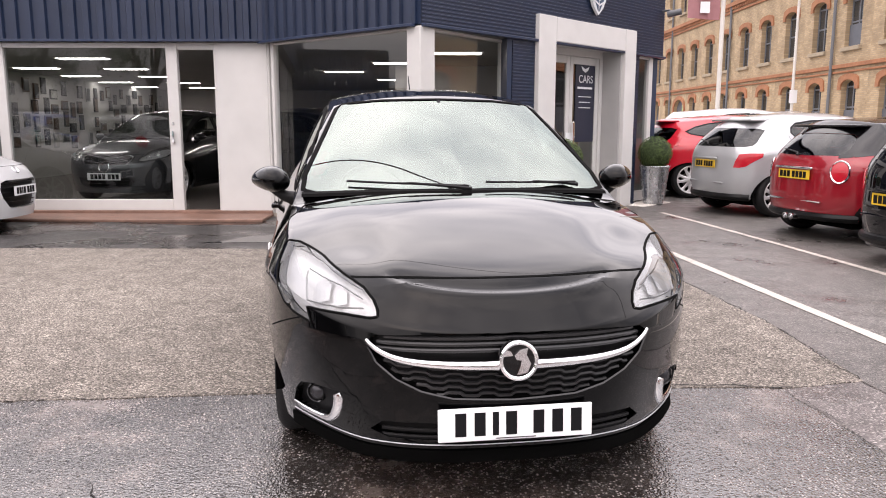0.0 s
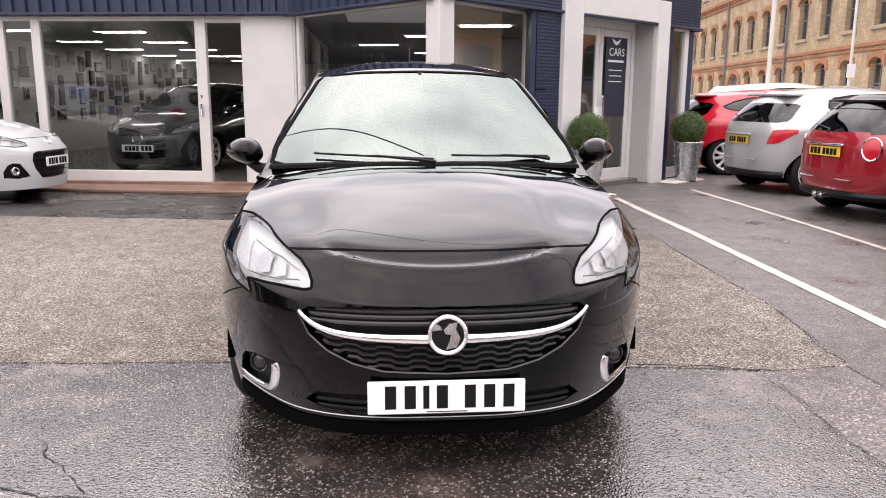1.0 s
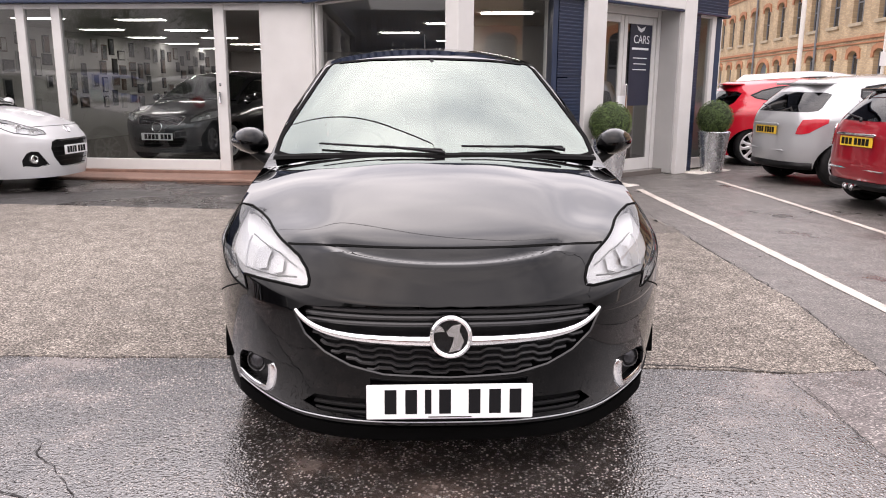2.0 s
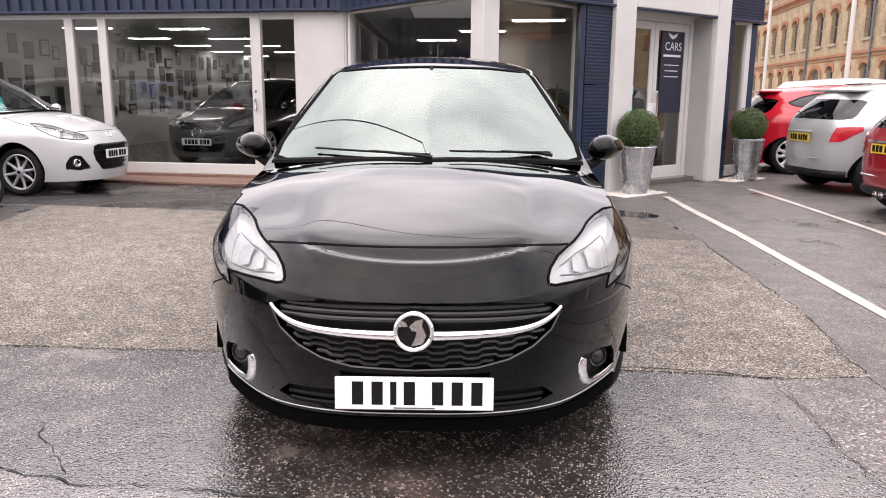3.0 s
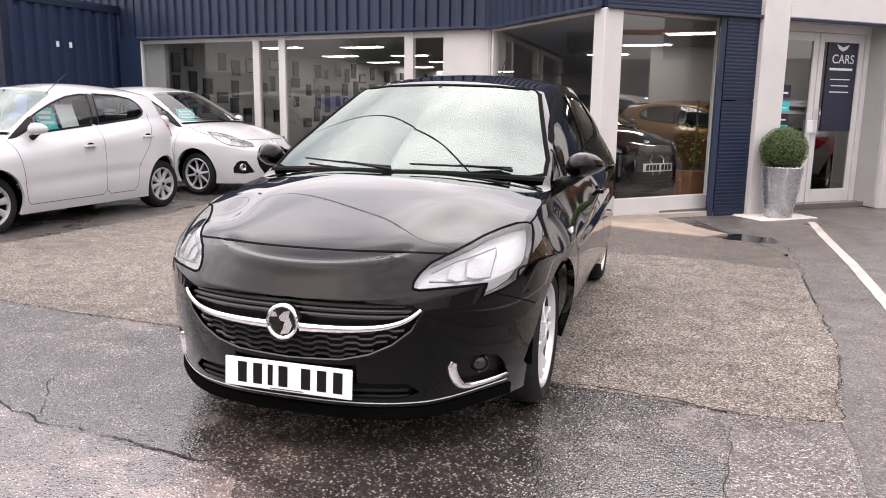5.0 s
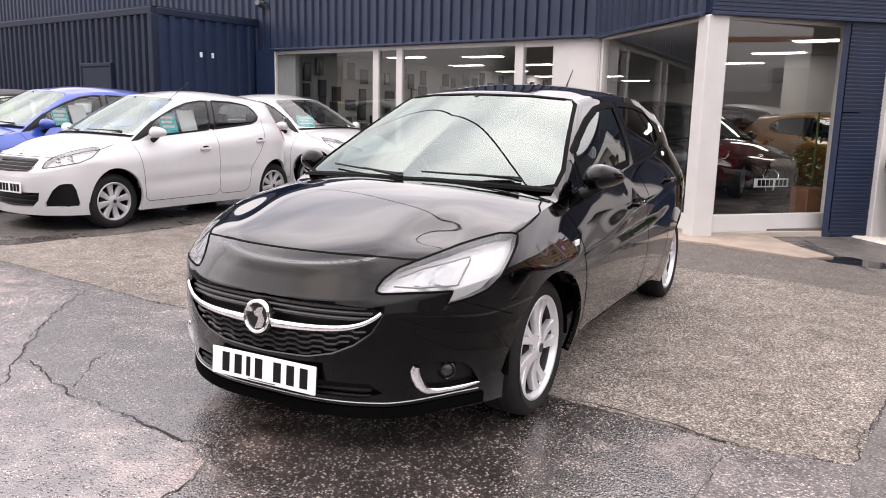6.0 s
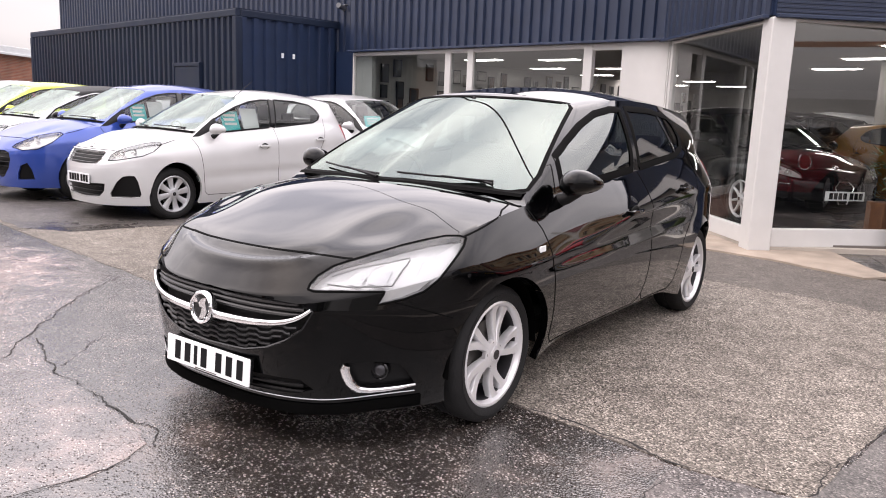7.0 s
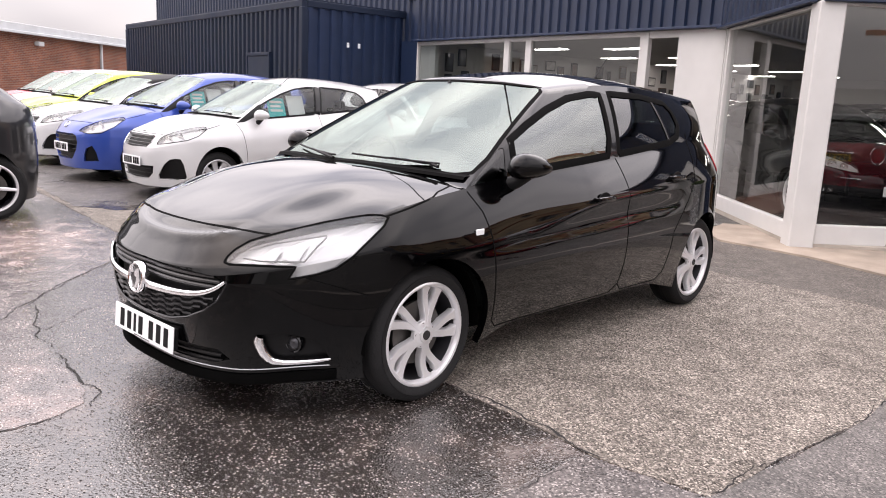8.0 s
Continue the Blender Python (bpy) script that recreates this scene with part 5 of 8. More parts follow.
def make_car(name, label, colour, m, fit=None, group="", style=None):
    """A hatchback with its panels, glass, lamps, wheels and seats. fit: nose, wheelbase, tail, half width and height of this car."""
    st = dict(windows=BASE_WINDOWS, wheel=(5, "pair", M["alloy"]), glass=CAR_GLASS, rear_glass=CAR_GLASS, five=True, front="plain", back="plain", trim=M["plastic"], roof=None, handles=colour)
    st.update(style or {})
    S = Shape(**st.get("shape", {}))
    ft = dict(nose=S.nose, wb=S.wheelbase, tail=S.tail, half=S.half, height=1.455, wheel=S.wheel_r)
    ft.update(fit or {})
    kx, kz = ft["half"] / S.half, ft["height"] / 1.455

    def warp(v):
        y = v.y
        if y < 0:
            y *= ft["nose"] / S.nose
        elif y < S.wheelbase:
            y *= ft["wb"] / S.wheelbase
        else:
            y = ft["wb"] + (y - S.wheelbase) * (ft["tail"] - ft["wb"]) / (S.tail - S.wheelbase)
        return Vector((v.x * kx, y, v.z * kz))

    car = thing(name, label, "car", group, m=m)

    def P(nm, bm, material, parent=None, lab="", smooth=38):
        for v in bm.verts:
            v.co = warp(v.co)
        return part(nm, bm, material, parent or car, lab, smooth)

    bm = S.build()
    layer = bm.faces.layers.int.new("tag")
    tree0 = BVHTree.FromBMesh(bm)
    side_on = lambda c, n: n.x > 0.35 and c.z > 0.8
    # wheel openings
    for yc in (0.0, S.wheelbase):
        ring = [(yc + S.arch_r * math.cos(2 * math.pi * k / 40), S.wheel_r + 0.005 + S.arch_r * math.sin(2 * math.pi * k / 40)) for k in range(40)]
        cut(bm, layer, 99, ring, SIDE, lambda c, n: c.x > 0.45 * S.half and c.z < 0.9)
    # glass
    cut(bm, layer, WS_TAG, st.get("screen") or [(-0.05, 0.985), (0.3, 0.985), (0.60, 0.978), (0.652, 0.99), (0.645, 1.03), (0.532, 1.335), (0.495, 1.36), (0.3, 1.376), (-0.05, 1.382)], FACE, lambda c, n: n.y < -0.25 and n.z < 0.97 and c.y > 0.08 and c.z > 0.93)
    for tag, poly in st["windows"].items():
        cut(bm, layer, tag, poly, SIDE, side_on)
    cut(bm, layer, BW, st.get("back_glass", [(-0.05, 1.11), (0.46, 1.11), (0.52, 1.135), (0.545, 1.17), (0.455, 1.29), (0.41, 1.315), (-0.05, 1.335)]), FACE, lambda c, n: n.y > 0.25 and c.y > 2.4)
    # doors
    body_side = lambda c, n: n.x > 0.3 and 0.2 < c.y < 2.6
    b1 = 1.475 if st["five"] else 1.63
    cut(bm, layer, FD, [(0.375, 0.30), (0.345, 0.58), (0.31, 0.80), (0.262, 0.885), (0.61, 1.10), (0.98, 1.268), (1.25, 1.345), (b1 + 0.08, 1.362), (b1, 1.0), (b1, 0.31), (b1 - 0.06, 0.265), (0.42, 0.262)], SIDE, body_side)
    if st["five"]:
        cut(bm, layer, RD, [(1.478, 0.31), (1.478, 1.0), (1.558, 1.362), (1.9, 1.365), (2.23, 1.325), (2.36, 1.22), (2.375, 1.13), (2.33, 0.98), (2.20, 0.74), (2.03, 0.56), (1.985, 0.31), (1.93, 0.265), (1.54, 0.265)], SIDE, body_side)
    # bonnet, bumpers, lamps
    lamp = st.get("lamp", [(-0.14, 0.638), (-0.132, 0.657), (-0.106, 0.684), (-0.055, 0.716), (0.0, 0.735), (0.083, 0.758), (0.2, 0.785), (0.3, 0.804), (0.37, 0.815), (0.42, 0.816), (0.447, 0.807), (0.435, 0.778), (0.385, 0.725), (0.335, 0.674), (0.281, 0.635), (0.211, 0.612), (0.112, 0.594), (0.138, 0.641), (0.074, 0.640), (-0.02, 0.638), (-0.118, 0.633)])
    cut(bm, layer, LAMP, lamp, DIAG, lambda c, n: c.y < 0.25 and c.x > 0.2 and c.z > 0.4)
    cut(bm, layer, HOOD, [(-0.78, 0.747), (-0.66, 0.748), (-0.602, 0.743), (-0.537, 0.761), (-0.419, 0.786), (-0.311, 0.806), (-0.195, 0.812), (-0.068, 0.840), (0.063, 0.872), (0.121, 0.887), (0.225, 0.905), (0.225, 1.2), (-0.78, 1.2)], SIDE, lambda c, n: c.y < 0.24 and n.z > 0.3 and n.y > -0.93 and c.z > 0.70)
    for tag, key in ((GRILLE, "grille"), (INTAKE, "intake")):
        if st.get(key):
            cut(bm, layer, tag, st[key], FACE, lambda c, n: c.y < -0.2 and n.y < -0.05)
    if st.get("fog"):
        cut(bm, layer, FOG, st["fog"], DIAG, lambda c, n: c.y < -0.1 and c.z < 0.55 and c.x > 0.2)
    cut(bm, layer, BUMP, [(-0.95, 0.12), (-0.95, 0.75), (-0.70, 0.742), (-0.62, 0.70), (-0.55, 0.60), (-0.31, 0.515), (-0.30, 0.12)], SIDE, lambda c, n: c.y < -0.28)
    tail = st.get("tail", [(1.20, 0.90), (1.21, 1.0), (1.27, 1.06), (1.40, 1.05), (1.46, 0.96), (1.40, 0.87), (1.28, 0.85)])
    cut(bm, layer, TAIL, tail, RDIAG, lambda c, n: c.y > 2.3 and c.x > 0.2)
    wide = S.wheelbase + 0.3
    cut(bm, layer, GATE, [(-0.05, 0.62), (0.50, 0.62), (0.56, 0.70), (0.60, 1.0), (0.60, 1.1), (0.50, 1.325), (0.44, 1.345), (-0.05, 1.36)], FACE, lambda c, n: n.y > 0.3 and c.y > 2.4)
    cut(bm, layer, RBUMP, [(wide + 0.02, 0.12), (wide - 0.0, 0.62), (wide + 0.2, 0.66), (3.3, 0.66), (3.3, 0.12)], SIDE, lambda c, n: c.y > wide - 0.05)
    bm.normal_update()

    roofm = st["roof"] or colour
    P("body", thicken(pick(bm, layer, {0}), 0.035), colour)
    if st["roof"]:
        b2 = bmesh.new()
        top_faces = [f for f in bm.faces if (f[layer] == 0 or (f[layer] == GATE and st.get("roof_lean") == -1.0)) and f.calc_center_median().z > st.get("roof_z", 1.28) and f.normal.z > st.get("roof_lean", 0.45)]
        for s in (1, -1):
            made = {}
            for f in top_faces:
                for v in f.verts:
                    if v not in made:
                        made[v] = b2.verts.new(((v.co.x + v.normal.x * 0.003) * s, v.co.y + v.normal.y * 0.003, v.co.z + v.normal.z * 0.003))
                vs = [made[v] for v in f.verts]
                b2.faces.new(vs if s > 0 else vs[::-1])
        bmesh.ops.remove_doubles(b2, verts=[v for v in b2.verts if abs(v.co.x) < 0.003], dist=0.002)
        P("roof_panel", b2, roofm)
    P("bonnet", thicken(pick(bm, layer, {HOOD}), 0.03), colour)
    P("front_bumper", thicken(pick(bm, layer, {BUMP}), 0.04), colour)
    P("rear_bumper", thicken(pick(bm, layer, {RBUMP}), 0.02), st.get("rear_bumper_mat", colour))
    P("tailgate", thicken(pick(bm, layer, {GATE}), 0.015), colour)
    P("windscreen", pick(bm, layer, {WS_TAG}, push=-0.002), st.get("screen_mat", SCREEN_GLASS)).visible_shadow = False
    P("rear_window", pick(bm, layer, {BW}, push=-0.002), st.get("back_mat", st["rear_glass"]))
    for s in (1, -1):
        door = P("door", thicken(pick(bm, layer, {FD}, sides=(s,)), 0.015), colour)
        P("window", pick(bm, layer, {FW}, sides=(s,), push=-0.003), st["glass"], door)
        if QW in st["windows"]:
            P("quarter_light", pick(bm, layer, {QW}, sides=(s,), push=-0.003), st.get("quarter_mat", st["glass"]), door)
        if st["five"]:
            rdoor = P("door", thicken(pick(bm, layer, {RD}, sides=(s,)), 0.015), colour)
            P("window", pick(bm, layer, {RW}, sides=(s,), push=-0.003), st["rear_glass"], rdoor)
        else:
            rdoor = None
            P("side_window", pick(bm, layer, {RW}, sides=(s,), push=-0.003), st["rear_glass"])
        for k, (hy, hz) in enumerate(st.get("handle_at", [(1.235, 0.80), (2.19, 0.872)] if st["five"] else [(1.38, 0.82)])):
            hit, nn = on_shell(tree0, (0, hy, hz), (-1, 0, 0))
            if hit is None:
                continue
            b2 = bmesh.new()
            add_lathe(b2, [(0.0, 0.0), (0.05, 0.0), (0.058, 0.002), (0.062, 0.0)], 20, Matrix.Translation((hit.x + 0.0005, hy + 0.02, hz - 0.003)) @ Matrix.Diagonal((1, 1, 0.62, 1)) @ pose(0, 0, 0, 0, 90, 0))
            for v in b2.verts:
                v.co.x = hit.x + (v.co.x - hit.x) * 1.0
                v.co.x *= s
            P("handle_cup", b2, M["plastic"], door if k == 0 else rdoor)
            b2 = bmesh.new()
            add_box(b2, hit.x + 0.014, hy - 0.075, hz - 0.013, hit.x + 0.036, hy + 0.085, hz + 0.015, 0.01, 2)
            add_box(b2, hit.x - 0.01, hy - 0.07, hz - 0.011, hit.x + 0.025, hy - 0.05, hz + 0.011, 0.004)
            add_box(b2, hit.x - 0.01, hy + 0.055, hz - 0.011, hit.x + 0.025, hy + 0.08, hz + 0.011, 0.004)
            for v in b2.verts:
                v.co.x *= s
            if s < 0:
                bmesh.ops.reverse_faces(b2, faces=b2.faces[:])
            P("handle", b2, st["handles"], door if k == 0 else rdoor)
        # mirror
        b2 = bmesh.new()
        bmesh.ops.create_uvsphere(b2, u_segments=24, v_segments=14, radius=1.0)
        for v in b2.verts:
            x, y, z = v.co
            y = min(y, 0.35)
            z *= 0.72 if z < 0 else 1.0
            v.co = Vector((0.852 + 0.091 * x + 0.010 * z, 0.57 + 0.08 * y - 0.03 * (1 - abs(x)) + 0.03 * x, 0.985 + 0.069 * z * (1 - 0.22 * x)))
            v.co.x *= s
        if s < 0:
            bmesh.ops.reverse_faces(b2, faces=b2.faces[:])
        mir = P("mirror", b2, st.get("mirror", colour), smooth=50)
        b2 = bmesh.new()
        add_tube(b2, [(0.74 * s, 0.56, 0.90), (0.79 * s, 0.56, 0.915), (0.85 * s, 0.57, 0.955)], [0.034, 0.026, 0.022], 12)
        P("mirror_arm", b2, M["plastic"], mir)
        b2 = bmesh.new()
        add_lathe(b2, [(0.0, 0.0), (0.92, 0.0), (1.0, -0.004)], 24, Matrix.Translation((0.850 * s, 0.60, 0.992)) @ Matrix.Diagonal((0.078, 1, 0.05, 1)) @ pose(0, 0, 0, -90, 0, 0 if s > 0 else 0))
        P("mirror_glass", b2, M["chrome"], mir)
        # lamps
        if st["front"] != "none":
            b2 = pick(bm, layer, {LAMP}, sides=(s,))
            hl = P("headlamp", b2, LENS)
            P("housing", pick(bm, layer, {LAMP}, sides=(s,), push=-0.04), M["lamp_body"], hl)
            d = Vector(DIAG).normalized()
            u = Vector((-d.y, d.x, 0))
            b3 = bmesh.new()
            add_ribbon(b3, tree0, [u * a + Vector((0, 0, z)) for a, z in lamp], -d, 0.009, 0.002, 0.012, closed=True, thick=0.002)
            for v in b3.verts:
                v.co.x *= s
            P("lamp_seal", b3, M["seam"], hl)
            for uu, zz, rr in st.get("bowls", [(0.045, 0.689, 0.043)]):
                d = Vector(DIAG)
                p = Vector((-d.y, d.x, 0)).normalized() * uu + Vector((0, 0, zz))
                hit, nn = on_shell(tree0, p, -d.normalized())
                if hit is None:
                    continue
                b3 = bmesh.new()
                q = hit - nn * 0.012
                ax = Vector((0.25, -0.95, 0.0))
                add_lathe(b3, [(rr, 0.0), (rr * 0.9, -0.012), (rr * 0.7, -0.028), (rr * 0.4, -0.04), (0.01, -0.045), (0.012, -0.01), (0.0, -0.006)], 20, Matrix.Translation(q) @ ax.to_track_quat("Z", "Y").to_matrix().to_4x4())
                for v in b3.verts:
                    v.co.x *= s
                P("reflector", b3, M["reflector"], hl)
            if st["front"] == "hero":
                # ledges inside the lamp
                d = Vector(DIAG).normalized()
                u = Vector((-d.y, d.x, 0))
                for pts, w in (([(-0.075, 0.664), (0.0, 0.660), (0.165, 0.664), (0.190, 0.70), (0.228, 0.752)], 0.007), ([(-0.06, 0.69), (0.04, 0.722), (0.228, 0.757)], 0.005)):
                    b3 = bmesh.new()
                    add_ribbon(b3, tree0, [u * a + Vector((0, 0, z)) for a, z in pts], -d, w, -0.018, 0.02, thick=0.006)
                    for v in b3.verts:
                        v.co.x *= s
                    P("lamp_ledge", b3, M["ledge"], hl)
                # upright facets of the main reflector
                for a, w, z in ((0.02, 0.050, 0.712), (0.105, 0.066, 0.735)):
                    b3 = bmesh.new()
                    add_ribbon(b3, tree0, [u * a + Vector((0, 0, 0.668)), u * (a + 0.028) + Vector((0, 0, z))], -d, w, -0.028, 0.02, thick=0.004)
                    for v in b3.verts:
                        v.co.x *= s
                    P("reflector", b3, M["facet"], hl)
            if st.get("amber", True):
                d = Vector(DIAG).normalized()
                u = Vector((-d.y, d.x, 0))
                uu, zz = st.get("amber_at", (0.285, 0.69))
                hit, nn = on_shell(tree0, u * uu + Vector((0, 0, zz)), -d)
                if hit is not None:
                    b3 = bmesh.new()
                    bmesh.ops.create_uvsphere(b3, u_segments=14, v_segments=8, radius=1.0)
                    bmesh.ops.transform(b3, matrix=Matrix.Translation(hit - nn * 0.032) @ pose(0, 0, 0, 0, -30, 0) @ Matrix.Diagonal((0.018, 0.018, 0.03, 1)), verts=b3.verts[:])
                    for v in b3.verts:
                        v.co.x *= s
                    P("indicator", b3, M["amber"], hl)
        P("tail_lamp", thicken(pick(bm, layer, {TAIL}, sides=(s,), push=0.006), 0.012), M["red_lens"])
    if st.get("tail_rim"):
        d = Vector(RDIAG).normalized()
        u = Vector((-d.y, d.x, 0))
        for s in (1, -1):
            b2 = bmesh.new()
            add_ribbon(b2, tree0, [u * a + Vector((0, 0, z)) for a, z in tail], -d, 0.016, 0.010, 0.012, closed=True, thick=0.006)
            for v in b2.verts:
                v.co.x *= s
            P("lamp_rim", b2, M["chrome"])
    if st["front"] == "hero":
        edge = [(0.64, 0.948), (0.695, 0.958), (0.688, 1.02), (0.534, 1.333), (0.497, 1.358), (0.3, 1.374), (0.0, 1.380)]
        for s in (1, -1):
            b2 = bmesh.new()
            add_ribbon(b2, tree0, [(x, 0, z) for x, z in edge], (0, 1, 0), 0.022, 0.0012, 0.03, thick=0.0015)
            for v in b2.verts:
                v.co.x *= s
            P("windscreen_seal", b2, M["seam"])
    # dark insides of openings
    if st.get("grille"):
        P("grille_back", pick(bm, layer, {GRILLE}, push=-0.04), M["plastic"])
    if st.get("intake"):
        P("intake_back", pick(bm, layer, {INTAKE}, push=-0.035), M["plastic"])
    if st.get("fog"):
        for s in (1, -1):
            P("fog_recess", thicken(pick(bm, layer, {FOG}, sides=(s,), push=-0.03), -0.03), M["plastic"])
    # shut lines, seals
    lines = [
        ("door_seam", [(0, 0.262, 0.885), (0, 0.31, 0.80), (0, 0.345, 0.58), (0, 0.375, 0.30), (0, 0.42, 0.262), (0, b1 - 0.06, 0.265), (0, b1, 0.31), (0, b1, 1.0)], 0.006),
    ]
    if st["five"]:
        lines.append(("door_seam", [(0, 1.478, 0.31), (0, 1.54, 0.265), (0, 1.93, 0.265), (0, 1.985, 0.31), (0, 2.03, 0.56), (0, 2.20, 0.74), (0, 2.33, 0.98), (0, 2.375, 1.13)], 0.006))
    lines.append(("bonnet_seam", [(0, -0.205, 0.811), (0, -0.068, 0.840), (0, 0.063, 0.872), (0, 0.121, 0.887), (0, 0.225, 0.905)], 0.008))
    if st["front"] == "hero":
        lines.append(("bumper_seam", [(0, -0.55, 0.60), (0, -0.335, 0.522)], 0.005))
    for nm, pts, w in lines:
        for s in (1, -1):
            b2 = bmesh.new()
            add_ribbon(b2, tree0, pts, (-1, 0, 0), w)
            for v in b2.verts:
                v.co.x *= s
            P(nm, b2, M["seam"])
    b2 = bmesh.new()
    half_line = []
    for k in range(23):
        x = 0.512 * k / 22
        half_line.append((x, 0, 0.7475 - 0.005 * smooth(0.4, 0.51, x)))
    add_ribbon(b2, tree0, half_line, (0, 1, 0), 0.009)
    b3 = b2.copy()
    for v in b3.verts:
        v.co.x *= -1
    P("bonnet_seam", b2, M["seam"])
    P("bonnet_seam", b3, M["seam"])
    for tag, poly in st["windows"].items():
        for s in (1, -1):
            if tag == QW and "quarter_mat" in st:
                continue
            b2 = bmesh.new()
            add_ribbon(b2, tree0, [(0, y, z) for y, z in poly], (-1, 0, 0), 0.040 if st["front"] == "hero" else 0.022, 0.0015, closed=True, thick=0.003)
            for v in b2.verts:
                v.co.x *= s
            P("window_seal", b2, M["seam"] if st["front"] == "hero" else M["plastic"])
    if st["five"]:
        for s in (1, -1):
            b2 = bmesh.new()
            add_ribbon(b2, tree0, [(0, 1.465, 1.015), (0, 1.50, 1.15), (0, 1.555, 1.345)], (-1, 0, 0), 0.085, 0.001)
            for v in b2.verts:
                v.co.x *= s
            P("pillar_trim", b2, M["gloss"])
    # wipers
    low = 0.976 if st["front"] == "hero" else 0.988
    for x0, x1 in ((-0.50, 0.02), (0.10, 0.55)):
        b2 = bmesh.new()
        pts = []
        for k in range(13):
            f = k / 12
            x = x0 + (x1 - x0) * f
            hit, nn = on_shell(tree0, (abs(x), 0, low + 0.012 * (1 - f)), (0, 1, 0))
            if hit is not None:
                hit.x = x
                pts.append(hit + Vector((0, -0.012, 0.012)))
        if len(pts) > 3:
            add_tube(b2, pts, 0.005, 6)
            add_tube(b2, [pts[-1] + Vector((0.008, -0.02, -0.012)), pts[-1] + Vector((-0.05, -0.014, -0.004)), pts[len(pts) // 2] + Vector((0, -0.006, 0.004))], [0.009, 0.008, 0.005], 6)
            P("wiper", b2, M["plastic"])
    # scuttle panel between bonnet and glass
    cowl = []
    for k in range(-24, 25):
        x = 0.70 * k / 24
        for drop in (0.0, 0.006, 0.012, 0.018, 0.024):
            hit, nn = on_shell(tree0, (abs(x), 0, low - 0.010 - 0.026 * (abs(x) / 0.7) ** 2 + drop), (0, 1, 0))
            if hit is not None and hit.y > 0.05:
                cowl.append((x, hit.copy()))
                break
    if len(cowl) > 5:
        b2 = bmesh.new()
        rows = [[b2.verts.new((x, h.y + dy, h.z + dz)) for dy, dz in ((-0.034, -0.010), (-0.022, 0.003), (-0.002, 0.005), (0.012, 0.009))] for x, h in cowl]
        for a, b in zip(rows, rows[1:]):
            for q in range(3):
                b2.faces.new((a[q], b[q], b[q + 1], a[q + 1]))
        bmesh.ops.recalc_face_normals(b2, faces=b2.faces[:])
        P("scuttle", b2, M["seam"])
    # wheels
    for s in (1, -1):
        for y in (0.0, ft["wb"]):
            make_wheel(car, (ft["half"] - 0.085) * s, y, ft["wheel"], st["wheel"], M, s)
            b2 = bmesh.new()
            rr = S.arch_r + 0.005
            yy = 0.0 if y == 0 else S.wheelbase
            rows = []
            for k in range(17):
                a = math.pi * (k / 16 * 1.04 - 0.02)
                rows.append([b2.verts.new((xx * s, yy + rr * math.cos(a), S.wheel_r + rr * math.sin(a))) for xx in (S.half * (0.90 if y == 0 else 0.88), 0.5)])
            for a, b in zip(rows, rows[1:]):
                b2.faces.new((a[0], b[0], b[1], a[1]))
            b2.faces.new([r[1] for r in rows])
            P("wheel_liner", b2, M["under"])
    b2 = bmesh.new()
    add_box(b2, -0.56, -0.48, 0.16, 0.56, 2.85, 0.26, 0.02)
    add_box(b2, -0.45, -0.25, 0.26, 0.45, 0.2, 0.7, 0.03)
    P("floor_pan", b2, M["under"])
    # cabin
    b2 = bmesh.new()
    add_box(b2, -0.62, 0.40, 0.55, 0.62, 0.66, 0.89, 0.05, 2)
    add_box(b2, -0.5, 0.24, 0.82, 0.5, 0.5, 0.915, 0.02, 2)
    P("dashboard", b2, M["dash"])
    b2 = bmesh.new()
    ring = [(0.36 + 0.175 * math.cos(2 * math.pi * k / 20), 0.72 + 0.05 * math.sin(2 * math.pi * k / 20), 0.88 + 0.165 * math.sin(2 * math.pi * k / 20)) for k in range(21)]
    ring = [(-x, y, z) for x, y, z in ring]
    add_tube(b2, ring, 0.014, 8)
    add_box(b2, -0.40, 0.68, 0.83, -0.32, 0.73, 0.92, 0.015)
    add_box(b2, -0.52, 0.705, 0.865, -0.2, 0.72, 0.89, 0.004)
    P("steering_wheel", b2, M["plastic"])
    for sx in (-0.36, 0.36):
        b2 = bmesh.new()
        add_box(b2, sx - 0.24, 0.95, 0.36, sx + 0.24, 1.45, 0.56, 0.06, 3)
        add_box(b2, sx - 0.23, -0.06, 0.0, sx + 0.23, 0.07, 0.62, 0.06, 3, pose(0, 1.42, 0.50, -17, 0, 0))
        seat = P("seat", b2, M["seat"])
        b2 = bmesh.new()
        add_box(b2, sx - 0.12, -0.04, 0.0, sx + 0.12, 0.05, 0.19, 0.04, 3, pose(0, 1.63, 1.10, -12, 0, 0))
        add_tube(b2, [(sx - 0.05, 1.60, 1.04), (sx - 0.05, 1.64, 1.14)], 0.007, 6)
        add_tube(b2, [(sx + 0.05, 1.60, 1.04), (sx + 0.05, 1.64, 1.14)], 0.007, 6)
        P("headrest", b2, M["seat"], seat)
    b2 = bmesh.new()
    add_box(b2, -0.60, 1.95, 0.36, 0.60, 2.4, 0.58, 0.06, 3)
    add_box(b2, -0.58, -0.06, 0.0, 0.58, 0.06, 0.60, 0.05, 3, pose(0, 2.42, 0.50, -18, 0, 0))
    add_box(b2, -0.45, 2.58, 1.04, -0.20, 2.66, 1.18, 0.03, 2)
    add_box(b2, 0.20, 2.58, 1.04, 0.45, 2.66, 1.18, 0.03, 2)
    P("rear_seat", b2, M["seat"])
    b2 = bmesh.new()
